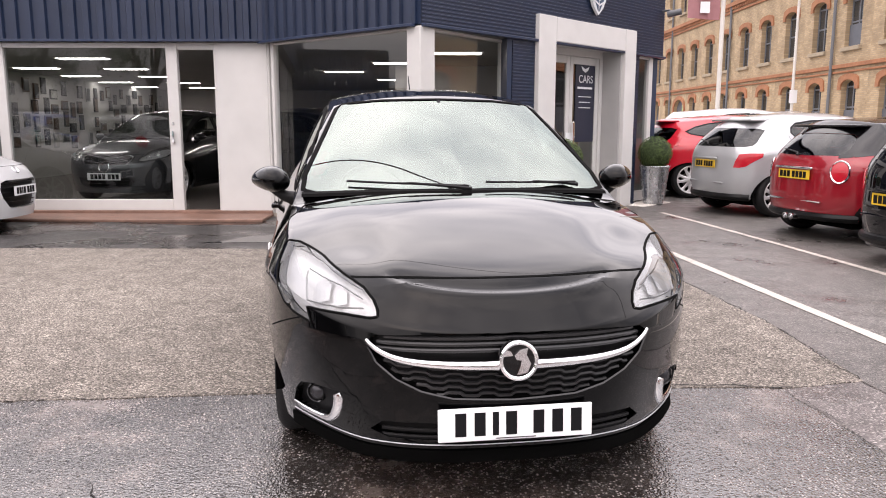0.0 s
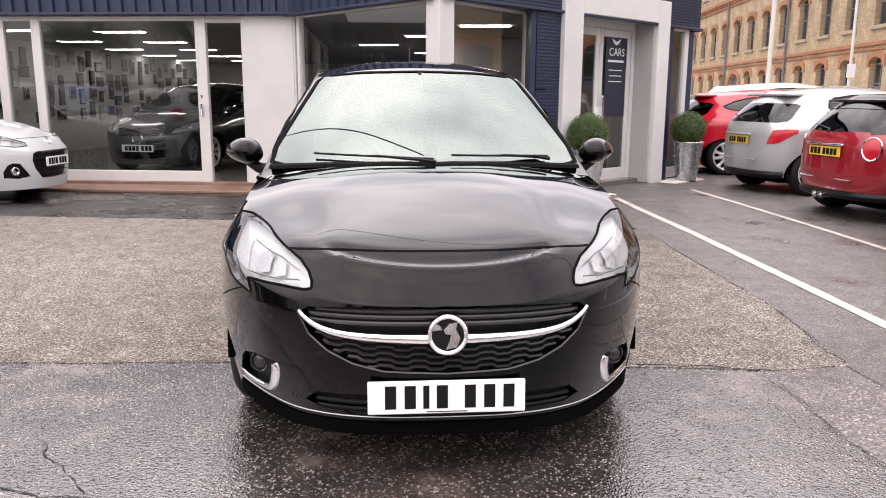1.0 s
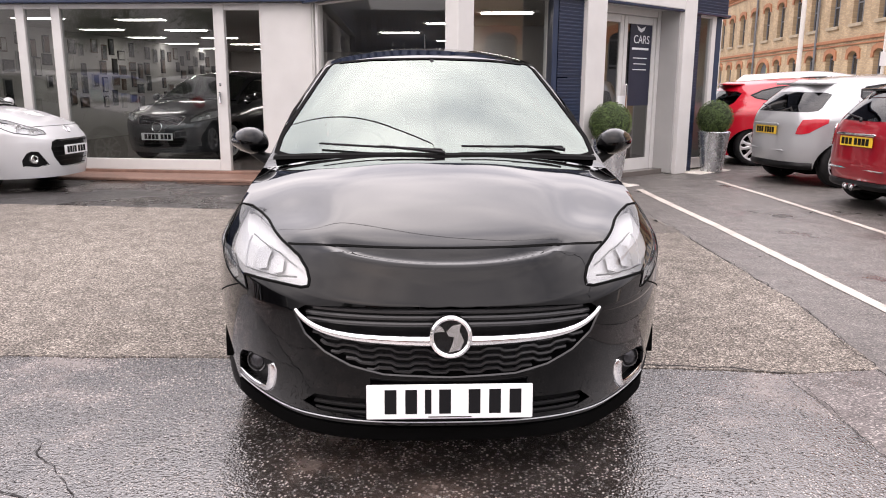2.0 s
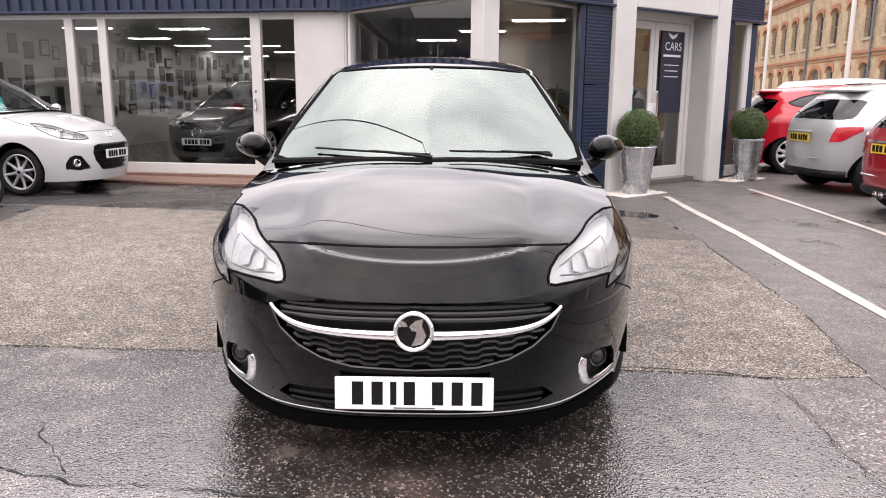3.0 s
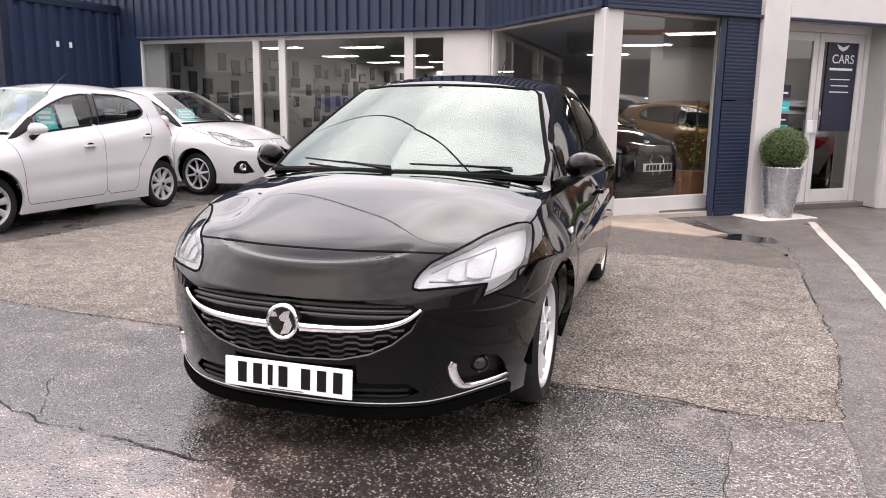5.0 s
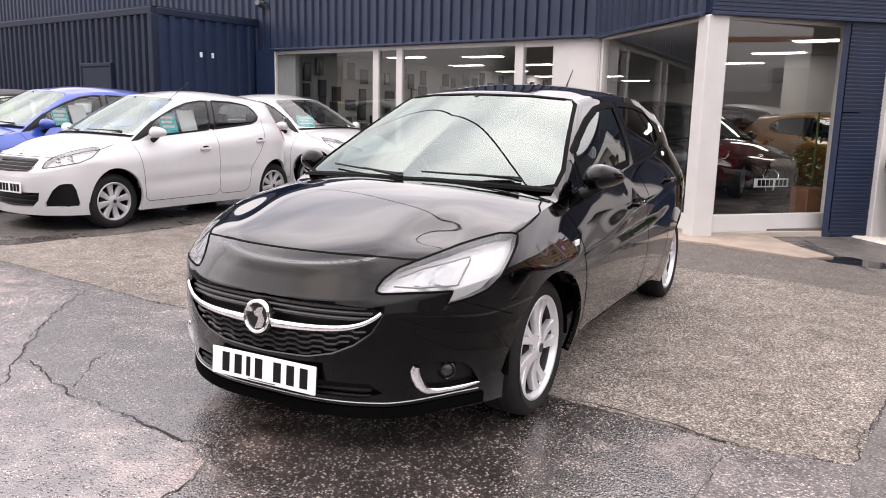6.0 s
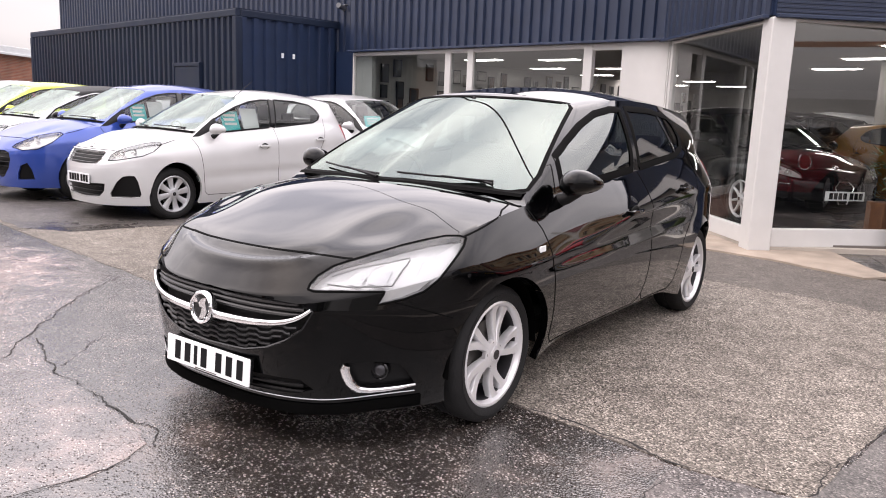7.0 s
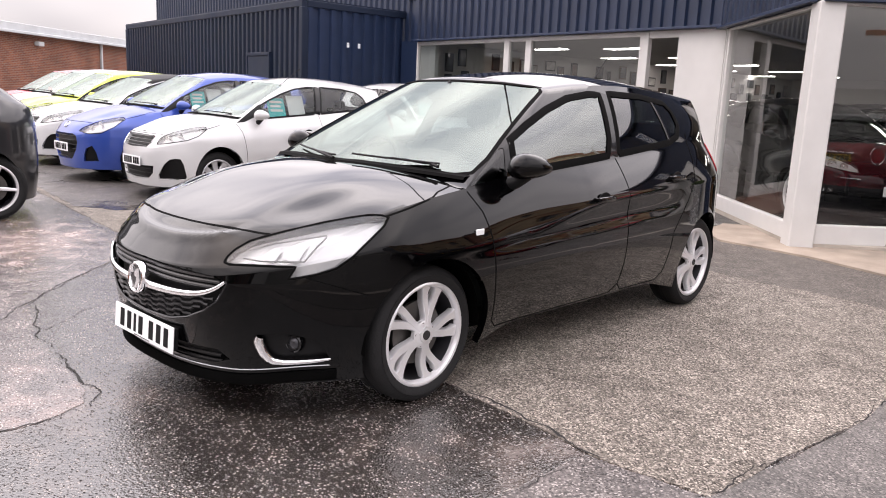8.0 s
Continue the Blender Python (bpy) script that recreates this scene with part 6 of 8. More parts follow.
    add_box(b2, -0.11, 0.86, 1.27, 0.11, 0.89, 1.33, 0.012, 2)
    add_tube(b2, [(0, 0.88, 1.32), (0, 0.93, 1.37)], 0.012, 6)
    P("rear_view_mirror", b2, M["plastic"])
    car_fronts(car, P, S, tree0, st, bm, layer)
    bm.free()
    return car


def spot(tree, x, z, way=(0, 1, 0)):
    return on_shell(tree, (abs(x), 0, z), way)


def face_bar(tree, x0, x1, zf, back, r, n=40, wave=0.0, period=0.085):
    """A bar across the front at height zf(x), set back from the shell."""
    pts = []
    for k in range(n + 1):
        x = x0 + (x1 - x0) * k / n
        z = zf(x)
        if wave:
            ph = (x / period) % 1.0
            z += wave * (1 if ph < 0.38 else -1 if 0.5 < ph < 0.88 else (1 - (ph - 0.38) / 0.06 if ph < 0.5 else -1 + (ph - 0.88) / 0.06))
        hit, nn = spot(tree, x, z)
        if hit is not None:
            pts.append(Vector((x, hit.y + back, z)))
    return pts


def car_fronts(car, P, S, tree, st, shell, layer):
    """Grille bars, badges, plates, fog lamps and lips, by the car's style."""
    kind = st["front"]
    if kind == "none":
        return
    g = st.get("grille")
    if kind == "hero":
        half = lambda z: lerp_table([(0.378, 0.05), (0.388, 0.2), (0.412, 0.30), (0.45, 0.38), (0.50, 0.435), (0.548, 0.462), (0.575, 0.445), (0.595, 0.36)], z)
        for k, z in enumerate((0.583, 0.563, 0.543)):
            b = bmesh.new()
            w = min(0.44, half(z)) - 0.005
            add_tube(b, face_bar(tree, -w, w, lambda x: z - 0.012 * (1 - (x / 0.45) ** 2) * 0.3, 0.014 + 0.003 * k, 0.0065), 0.0075, 6)
            P("grille_slat", b, M["mesh"])
        for z in (0.486, 0.464, 0.442, 0.420, 0.399):
            b = bmesh.new()
            w = half(z) - 0.008
            pts = face_bar(tree, -w, w, lambda x: z - 0.004 + 0.024 * (x / 0.46) ** 2, 0.010, 0.007, 110, 0.0048, 0.108)
            add_tube(b, pts, 0.0062, 6)
            P("grille_mesh_bar", b, M["mesh"])
        for s in (1, -1):
            b = bmesh.new()
            add_ribbon(b, tree, [(0.0, 0, 0.3765), (0.2, 0, 0.386), (0.30, 0, 0.410), (0.38, 0, 0.448), (0.44, 0, 0.498), (0.474, 0, 0.566)], (0, 1, 0), 0.008, 0.001, 0.02, thick=0.004)
            for v in b.verts:
                v.co.x *= s
            P("grille_edge", b, M["gloss"])
        b = bmesh.new()
        pts = face_bar(tree, -0.470, 0.470, lambda x: 0.497 + 0.022 * (abs(x) / 0.47) ** 2 + 0.052 * (abs(x) / 0.47) ** 9, -0.006, 0.012, 90)
        rad = [0.0045 + 0.014 * max(0.0, 1 - abs(p.x) / 0.475) ** 0.5 for p in pts]
        add_tube(b, pts, rad, 10)
        P("chrome_bar", b, M["chrome"])
        # round badge
        hit, nn = spot(tree, 0, 0.515)
        mm = Matrix.Translation((0, hit.y - 0.024, 0.517)) @ pose(0, 0, 0, 84, 0, 0)
        b = bmesh.new()
        add_lathe(b, [(0.064, -0.02), (0.066, 0.0), (0.063, 0.009), (0.057, 0.012), (0.051, 0.009), (0.049, 0.002)], 40, mm)
        bd = P("badge", b, M["chrome"])
        b = bmesh.new()
        add_cyl(b, 0.050, 0.050, -0.01, 0.003, 32, mm)
        P("badge_disc", b, M["gloss"], bd)
        b = bmesh.new()
        wing = [(-0.006, -0.040), (0.024, -0.034), (0.034, -0.010), (0.022, 0.016), (0.026, 0.034), (0.004, 0.030), (-0.012, 0.014), (-0.006, 0.002), (0.008, 0.000), (0.004, -0.018)]
        add_prism(b, wing, 0.004, mm @ pose(0, 0, 0.008, -90, 0, 0) @ Matrix.Scale(1.15, 4))
        add_prism(b, [(-0.042, 0.012), (-0.016, 0.014), (-0.022, 0.026), (-0.034, 0.030)], 0.004, mm @ pose(0, 0, 0.008, -90, 0, 0) @ Matrix.Scale(1.15, 4))
        bmesh.ops.recalc_face_normals(b, faces=b.faces[:])
        P("badge_relief", b, M["chrome"], bd)
        # plate
        hit, nn = spot(tree, 0, 0.305)
        pl = bars_plate(car, pose(0, hit.y - 0.022, 0.305, -4, 0, 0), M["plate_white"], label="white plate with dark bars")
        b = bmesh.new()
        add_box(b, -0.24, 0.0, -0.045, 0.24, 0.03, 0.045, 0.004)
        part("plate_holder", b, M["plastic"], pl)
        for z in (0.245, 0.27):
            b = bmesh.new()
            add_tube(b, face_bar(tree, -0.42, 0.42, lambda x: z, 0.012, 0.006), 0.007, 6)
            P("intake_slat", b, M["plastic"])
        # bright lip round the chin and the black apron under it
        b = bmesh.new()
        rows, apron = [], []
        for k in range(-36, 37):
            a = radians(84) * k / 36
            out = Vector((math.sin(a), -math.cos(a), 0))
            zz = 0.222 + 0.024 * smooth(0.6, 0.92, abs(k) / 36)
            hit, nn = on_shell(tree, (0, -0.35, zz), Vector((-math.sin(abs(a)), math.cos(a), 0)))
            if hit is None:
                continue
            p = Vector((math.copysign(hit.x, k) if k else 0, hit.y, zz))
            if abs(k) <= 35:
                rows.append(p + out * 0.004)
            end = smooth(1.0, 0.93, abs(k) / 36)
            apron.append([b.verts.new(p + out * o + Vector((0, 0, dz))) for o, dz in ((-0.015, -0.02), (0.002, -0.022), (0.008 * end, -0.045), (0.008 * end, -0.056), (0.0, -0.064), (-0.06, -0.06))])
        for p, q in zip(apron, apron[1:]):
            for i in range(5):
                b.faces.new((p[i], q[i], q[i + 1], p[i + 1]))
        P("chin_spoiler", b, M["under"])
        b = bmesh.new()
        add_tube(b, rows, 0.0022, 8)
        P("chin_trim", b, M["cover"])
        d = Vector(DIAG).normalized()
        u = Vector((-d.y, d.x, 0))
        for s in (1, -1):
            b = bmesh.new()
            line, wide = [], []
            for a, z, w in ((0.006, 0.366, 0.016), (0.0, 0.350, 0.020), (0.006, 0.325, 0.020), (0.018, 0.298, 0.020), (0.034, 0.278, 0.018), (0.052, 0.265, 0.015), (0.09, 0.260, 0.012), (0.14, 0.261, 0.010), (0.20, 0.264, 0.009), (0.262, 0.269, 0.005)):
                hit, nn = on_shell(tree, u * a + Vector((0, 0, z)), -d)
                line.append(hit + d * -0.004)
                wide.append(w)
            add_tube(b, line, wide, 10)
            for v in b.verts:
                v.co.x *= s
            fog = P("fog_trim", b, M["chrome"])
            hit, nn = on_shell(tree, u * 0.128 + Vector((0, 0, 0.334)), -d)
            b = bmesh.new()
            mm = Matrix.Translation(hit - nn * 0.018) @ Vector((0.35, -0.93, 0.05)).to_track_quat("Z", "Y").to_matrix().to_4x4()
            add_lathe(b, [(0.036, -0.03), (0.036, 0.0), (0.031, 0.004), (0.027, -0.002), (0.0, -0.004)], 24, mm)
            for v in b.verts:
                v.co.x *= s
            P("fog_lamp", b, M["gloss"], fog)
            b = bmesh.new()
            add_lathe(b, [(0.024, 0.0), (0.018, 0.005), (0.008, 0.008), (0.0, 0.009)], 18, mm)
            for v in b.verts:
                v.co.x *= s
            P("fog_lens", b, M["badge"], fog)
            # small oblong plate ahead of the front door
            hit, nn = on_shell(tree, (0, 0.25, 0.715), (-1, 0, 0))
            b = bmesh.new()
            add_box(b, hit.x - 0.004, 0.228, 0.708, hit.x + 0.004, 0.278, 0.734, 0.002)
            for v in b.verts:
                v.co.x *= s
            P("wing_emblem", b, M["card"])
            b = bmesh.new()
            add_box(b, hit.x - 0.004, 0.240, 0.688, hit.x + 0.003, 0.275, 0.696, 0.001)
            for v in b.verts:
                v.co.x *= s
            P("wing_emblem", b, M["chrome"])
        for s in (1, -1):
            b = bmesh.new()
            add_ribbon(b, tree, [(0, 2.135, 1.075), (0, 2.115, 1.2), (0, 2.085, 1.318)], (-1, 0, 0), 0.022, 0.001, thick=0.002)
            for v in b.verts:
                v.co.x *= s
            P("window_bar", b, M["gloss"])
        b = bmesh.new()
        add_tube(b, [(0, 2.35, 1.43), (0, 2.42, 1.50), (0, 2.52, 1.60)], [0.012, 0.005, 0.003], 6)
        P("aerial", b, M["plastic"])
        return
    # other cars
    if g:
        zs = [z for _, z in g]
        lo, hi = min(zs), max(zs)
        n = st.get("slats", 4)
        for k in range(n):
            z = lo + (hi - lo) * (k + 0.6) / (n + 0.2)
            xs = []
            for i in range(len(g)):
                (xa, za), (xb, zb) = g[i], g[(i + 1) % len(g)]
                if (za - z) * (zb - z) < 0:
                    xs.append(xa + (xb - xa) * (z - za) / (zb - za))
            if not xs:
                continue
            w = max(xs) - 0.01
            b = bmesh.new()
            add_tube(b, face_bar(tree, -w, w, lambda x: z, 0.012, 0.006, 24), 0.006, 6)
            P("grille_slat", b, st.get("slat_mat", M["plastic"]))
        if st.get("grille_rim"):
            b = bmesh.new()
            ring = [(x, 0, z) for x, z in g if x > 0]
            add_ribbon(b, tree, ring, (0, 1, 0), 0.014, 0.003, 0.03, thick=0.006)
            b2 = b.copy()
            for v in b2.verts:
                v.co.x *= -1
            P("grille_rim", b, M["chrome"])
            P("grille_rim", b2, M["chrome"])
    i2 = st.get("intake")
    if i2:
        zs = [z for _, z in i2]
        for k in range(3):
            z = min(zs) + (max(zs) - min(zs)) * (k + 0.7) / 3.4
            b = bmesh.new()
            w = max(x for x, _ in i2) - 0.05
            add_tube(b, face_bar(tree, -w, w, lambda x: z, 0.012, 0.006, 20), 0.006, 6)
            P("intake_slat", b, M["plastic"])
    if st.get("emblem"):
        zz, rr = st["emblem"]
        hit, nn = spot(tree, 0, zz)
        if hit is not None:
            b = bmesh.new()
            add_lathe(b, [(rr, -0.01), (rr, 0.003), (rr * 0.90, 0.008), (rr * 0.82, 0.004), (rr * 0.81, -0.004)], 24, Matrix.Translation(hit + nn * 0.004) @ (nn if nn.y < 0 else -nn).to_track_quat("Z", "Y").to_matrix().to_4x4())
            P("emblem", b, M["chrome"])
    if st.get("plate_z"):
        hit, nn = spot(tree, 0, st["plate_z"])
        pos = hit + Vector((0, -0.016, 0))
        b = bmesh.new()
        add_box(b, -0.255, pos.y - 0.004, pos.z - 0.054, 0.255, pos.y + 0.004, pos.z + 0.054, 0.002)
        pl = P("number_plate", b, M["plate_white"], None, "white plate with dark bars")
        xs = -0.205
        for k in range(7):
            xs += 0.025 if k == 4 else 0
            w = 0.048 * (0.55 if k in st.get("thin", (2,)) else 1)
            q = bmesh.new()
            add_box(q, xs, pos.y - 0.006, pos.z - 0.037, xs + w, pos.y - 0.003, pos.z + 0.037)
            P("bar", q, M["ink"], pl)
            xs += w + 0.012
    if st.get("rear_plate_z"):
        zz = st["rear_plate_z"]
        hit, nn = on_shell(tree, (0.0, 0, zz), (0, -1, 0))
        b = bmesh.new()
        y = hit.y + 0.012
        add_box(b, -0.255, y - 0.004, zz - 0.054, 0.255, y + 0.004, zz + 0.054, 0.002)
        pl = P("number_plate", b, M["plate_yellow"], None, "yellow plate with dark bars")
        xs = -0.205
        for k in range(7):
            xs += 0.025 if k == 4 else 0
            q = bmesh.new()
            add_box(q, xs, y + 0.003, zz - 0.037, xs + 0.048, y + 0.006, zz + 0.037)
            P("bar", q, M["ink"], pl)
            xs += 0.06
        b = bmesh.new()
        add_box(b, -0.3, y - 0.01, zz + 0.065, 0.3, y + 0.02, zz + 0.095, 0.012, 2)
        P("tailgate_strip", b, st.get("gate_strip", M["chrome"]))
        b = bmesh.new()
        add_tube(b, [(0.0, hit.y - 0.01, 1.0), (0.02, hit.y - 0.03, 1.03), (0.30, hit.y - 0.07, 1.07)], [0.016, 0.01, 0.006], 6)
        P("rear_wiper", b, M["plastic"])
        b = bmesh.new()
        pts = []
        low = max(0.25, S.bottom + 0.03)
        for k in range(-24, 25):
            a = radians(62) * k / 24
            hit, nn = on_shell(tree, (0, 2.5, low), Vector((-math.sin(abs(a)), -math.cos(a), 0)))
            if hit is not None:
                pts.append(Vector((math.copysign(hit.x, k), hit.y, low)) + Vector((math.sin(a), math.cos(a), 0)) * -0.02)
        add_tube(b, pts, 0.055, 10)
        P("bumper_skirt", b, M["plastic"])
        b = bmesh.new()
        hit, nn = on_shell(tree, (0.0, 0, 0.45), (0, -1, 0))
        add_tube(b, [(-0.42, hit.y - 0.01, 0.47), (0.42, hit.y - 0.01, 0.47)], 0.012, 6)
        P("bumper_crease", b, st.get("gate_strip", M["chrome"]))
    if st.get("arch_trim"):
        for s in (1, -1):
            for yc in (0.0, S.wheelbase):
                b = bmesh.new()
                ring = [(0, yc + (S.arch_r + 0.028) * math.cos(math.pi * k / 20), S.wheel_r + (S.arch_r + 0.028) * math.sin(math.pi * k / 20)) for k in range(21)]
                add_ribbon(b, tree, ring, (-1, 0, 0), 0.065, 0.004, 0.03, thick=0.010)
                for v in b.verts:
                    v.co.x *= s
                P("arch_trim", b, st["arch_trim"])
    if st.get("exhaust"):
        hit, nn = on_shell(tree, (0.0, 0, 0.45), (0, -1, 0))
        for s in (-1, 1):
            b = bmesh.new()
            add_lathe(b, [(0.030, -0.12), (0.036, 0.03), (0.038, 0.036), (0.033, 0.036), (0.028, 0.0), (0.0, -0.01)], 20, Matrix.Translation((0.05 * s, hit.y + 0.01, 0.27)) @ pose(0, 0, 0, -90, 0, 0))
            P("exhaust_pipe", b, M["chrome"])
    if st.get("spoiler"):
        b = bmesh.new()
        add_box(b, -0.50, S.roof_tail_c - 0.17, 1.325, 0.50, S.roof_tail_c + 0.10, 1.358, 0.014, 2)
        P("roof_spoiler", b, st["spoiler"])
    if st.get("fog"):
        d = Vector(DIAG).normalized()
        u = Vector((-d.y, d.x, 0))
        cu = sum(p[0] for p in st["fog"]) / len(st["fog"])
        cz = sum(p[1] for p in st["fog"]) / len(st["fog"])
        for s in (1, -1):
            hit, nn = on_shell(tree, u * cu + Vector((0, 0, cz)), -d)
            if hit is None or st.get("no_fog"):
                continue
            b = bmesh.new()
            add_lathe(b, [(0.05, -0.03), (0.05, 0.004), (0.044, 0.008), (0.04, 0.0), (0.03, -0.012), (0.0, -0.016)], 20, Matrix.Translation(hit - nn * 0.014) @ Vector((0.35, -0.93, 0.05)).to_track_quat("Z", "Y").to_matrix().to_4x4())
            for v in b.verts:
                v.co.x *= s
            P("fog_lamp", b, M["reflector"])

# ---- the black hatchback in the middle of the lot ----
BLACK = gloss_paint("black_paint", (0.0008, 0.0008, 0.001))
SIDE_GLASS = glass_mat("side_glass", (0.62, 0.68, 0.65), 0.22, sheen=(0.9, 0.95, 0.92))
REAR_GLASS = glass_mat("tinted_side_glass", (0.30, 0.33, 0.33), 0.12)
make_car(
    "black_hatchback", "black five-door hatchback with chrome-barred grille on wet asphalt", BLACK, pose(0.110, 3.165, 0, 0, 0, 8.34),
    style=dict(
        front="hero", shape=dict(
            nu=168, nt=34, smile=0.011, even=14, nz_low=20, nz_up=22, sill=0.085, ledge=0.012, knee_power=1.3, roof_tail=2.82, roof_tail_c=2.95,
            rail_x=[(1.08, 0.545), (1.5, 0.565), (2.2, 0.555), (2.82, 0.505)], rail_z=[(1.08, 1.345), (1.5, 1.388), (2.0, 1.388), (2.82, 1.342)], crown=[(0.98, 1.395), (1.5, 1.455), (2.1, 1.452), (2.95, 1.398)],
        ),
        windows={QW: BASE_WINDOWS[QW], FW: BASE_WINDOWS[FW], RW: [(1.52, 1.022), (2.10, 1.075), (2.25, 1.115), (2.315, 1.18), (2.31, 1.265), (2.25, 1.312), (1.95, 1.342), (1.60, 1.347)]},
        screen=[(-0.05, 0.968), (0.3, 0.966), (0.5, 0.958), (0.64, 0.944), (0.70, 0.955), (0.694, 1.02), (0.539, 1.335), (0.50, 1.362), (0.3, 1.378), (-0.05, 1.384)],
        bowls=[], handle_at=[(1.20, 0.806), (2.02, 0.882)], amber=False, quarter_mat=DARK_GLASS, glass=SIDE_GLASS, rear_glass=REAR_GLASS, back_mat=DARK_GLASS, wheel=(5, "twin", M["alloy"]), handles=BLACK,
        grille=[(-0.05, 0.600), (0.30, 0.594), (0.44, 0.586), (0.472, 0.566), (0.44, 0.50), (0.38, 0.45), (0.30, 0.412), (0.2, 0.388), (-0.05, 0.378)],
        intake=[(-0.05, 0.236), (0.40, 0.240), (0.46, 0.262), (0.42, 0.298), (-0.05, 0.305)],
        fog=[(-0.016, 0.366), (0.015, 0.285), (0.05, 0.258), (0.268, 0.262), (0.226, 0.335), (0.19, 0.364), (0.12, 0.377), (0.0, 0.375)],
    ),
)

# ---- the other cars ----
def rear_pose(x, y, a, wb):
    """The pose of a car whose rear axle stands at x, y."""
    return pose(x, y, 0, 0, 0, a) @ pose(0, -wb, 0)


CITY_LAMP = [(-0.105, 0.640), (-0.075, 0.70), (0.0, 0.745), (0.10, 0.782), (0.27, 0.825), (0.42, 0.848), (0.472, 0.838), (0.478, 0.815), (0.415, 0.748), (0.30, 0.70), (0.115, 0.668), (0.0, 0.65)]
CITY_BOWLS = [(0.06, 0.705, 0.042), (0.19, 0.735, 0.048)]
PILLAR = [(0.0, 0.872), (0.2, 0.922), (0.42, 1.015), (0.66, 1.155), (0.60, 1.02), (0.52, 0.962), (0.38, 0.908)]


def car_cards(car, items):
    """Price cards standing behind the glass."""
    for m, w, h, mt, bars in items:
        c = box("price_card", -w / 2, -0.003, 0, w / 2, 0.003, h, mt, car)
        c.matrix_basis = m
        bm = bmesh.new()
        for k in range(bars):
            add_box(bm, -w * 0.36, -0.0045, h * (0.3 + 0.22 * k), w * (0.36 - 0.1 * (k % 2)), -0.003, h * (0.42 + 0.22 * k))
        if bars:
            part("print", bm, M["card"], c)
        else:
            bm.free()


WHITE_P = paint("white_paint", (0.55, 0.555, 0.56), 0.0, 0.3)
BLUE_P = paint("blue_paint", (0.028, 0.068, 0.32), 0.25, 0.3)
LIME_P = paint("lime_paint", (0.52, 0.62, 0.03), 0.0, 0.3)
RED_P = paint("red_paint", (0.50, 0.006, 0.02), 0.0, 0.3)
DRED_P = paint("dark_red_paint", (0.25, 0.005, 0.013), 0.1, 0.28)
SILVER_P = paint("silver_paint", (0.41, 0.42, 0.43), 0.35, 0.33)
GREY_P = paint("grey_paint", (0.05, 0.053, 0.057), 0.5, 0.28)
GOLD_P = paint("gold_paint", (0.27, 0.125, 0.014), 0.3, 0.35)
DARK_P = gloss_paint("dark_paint", (0.004, 0.004, 0.005))

city = dict(
    lamp=CITY_LAMP, bowls=CITY_BOWLS, amber=False, plate_z=0.44, emblem=(0.775, 0.04), thin=(), windows={**BASE_WINDOWS, QW: PILLAR}, quarter_mat=M["plastic"],
    grille=[(-0.05, 0.738), (0.33, 0.732), (0.385, 0.715), (0.37, 0.66), (0.32, 0.605), (-0.05, 0.592)], slats=4, slat_mat=M["gloss"], grille_rim=True,
    intake=[(-0.05, 0.385), (0.38, 0.40), (0.44, 0.40), (0.42, 0.32), (0.34, 0.255), (-0.05, 0.235)],
    fog=[(-0.085, 0.255), (-0.09, 0.295), (0.0, 0.425), (0.075, 0.482), (0.15, 0.495), (0.215, 0.49), (0.25, 0.43), (0.278, 0.29), (0.26, 0.262)], no_fog=True, wheel=(8, "wide", M["cover"]), mirror=WHITE_P,
)
c108 = make_car("white_city_car", "white five-door city car with silver wheel trims, price card inside", WHITE_P, pose(-5.72, 4.71, 0, 0, 0, 5.6), dict(nose=-0.68, wb=2.34, tail=2.80, half=0.81, height=1.45, wheel=0.285), "parked row", dict(city, handles=WHITE_P))
car_cards(c108, [(pose(0.56, 0.88, 0.96, -20, 0, 92), 0.24, 0.24, M["teal"], 3), (pose(0.56, 1.16, 0.97, -20, 0, 92), 0.24, 0.27, M["card"], 0)])
bm = bmesh.new()
add_tube(bm, [(0.45, 0.95, 1.33), (0.45, 1.25, 1.55)], 0.004, 6)
part("aerial", bm, M["plastic"], c108)

i10s = dict(
    lamp=[(-0.155, 0.662), (-0.135, 0.70), (-0.03, 0.735), (0.074, 0.765), (0.2, 0.815), (0.33, 0.84), (0.44, 0.85), (0.40, 0.79), (0.295, 0.722), (0.2, 0.682), (0.0, 0.655)], bowls=[(0.0, 0.70, 0.036), (0.13, 0.735, 0.045)], amber=False, plate_z=0.475, emblem=(0.70, 0.05),
    windows={**BASE_WINDOWS, QW: PILLAR}, quarter_mat=M["plastic"],
    grille=[(-0.05, 0.602), (0.32, 0.600), (0.395, 0.575), (0.415, 0.50), (0.38, 0.40), (0.29, 0.30), (0.25, 0.282), (-0.05, 0.275)], slats=6, grille_rim=False,
    fog=[(-0.15, 0.318), (-0.11, 0.37), (-0.03, 0.47), (0.05, 0.478), (0.105, 0.455), (0.155, 0.38), (0.15, 0.31), (-0.03, 0.292)], wheel=(8, "single", M["alloy"]),
)
BLUE_LAMP = [(-0.165, 0.640), (-0.12, 0.675), (-0.042, 0.707), (0.13, 0.780), (0.28, 0.812), (0.385, 0.822), (0.42, 0.802), (0.325, 0.705), (0.165, 0.625), (-0.015, 0.611)]
ci = make_car("white_hatchback", "white hatchback with dark hexagonal grille parked by the showroom", WHITE_P, pose(-5.80, 9.03, 0, 0, 0, 91), dict(nose=-0.82, wb=2.385, tail=2.92, half=0.83, height=1.49, wheel=0.29), "", dict(i10s, screen_mat=CAR_GLASS, handles=WHITE_P, wheel=(8, "single", M["cover"])))
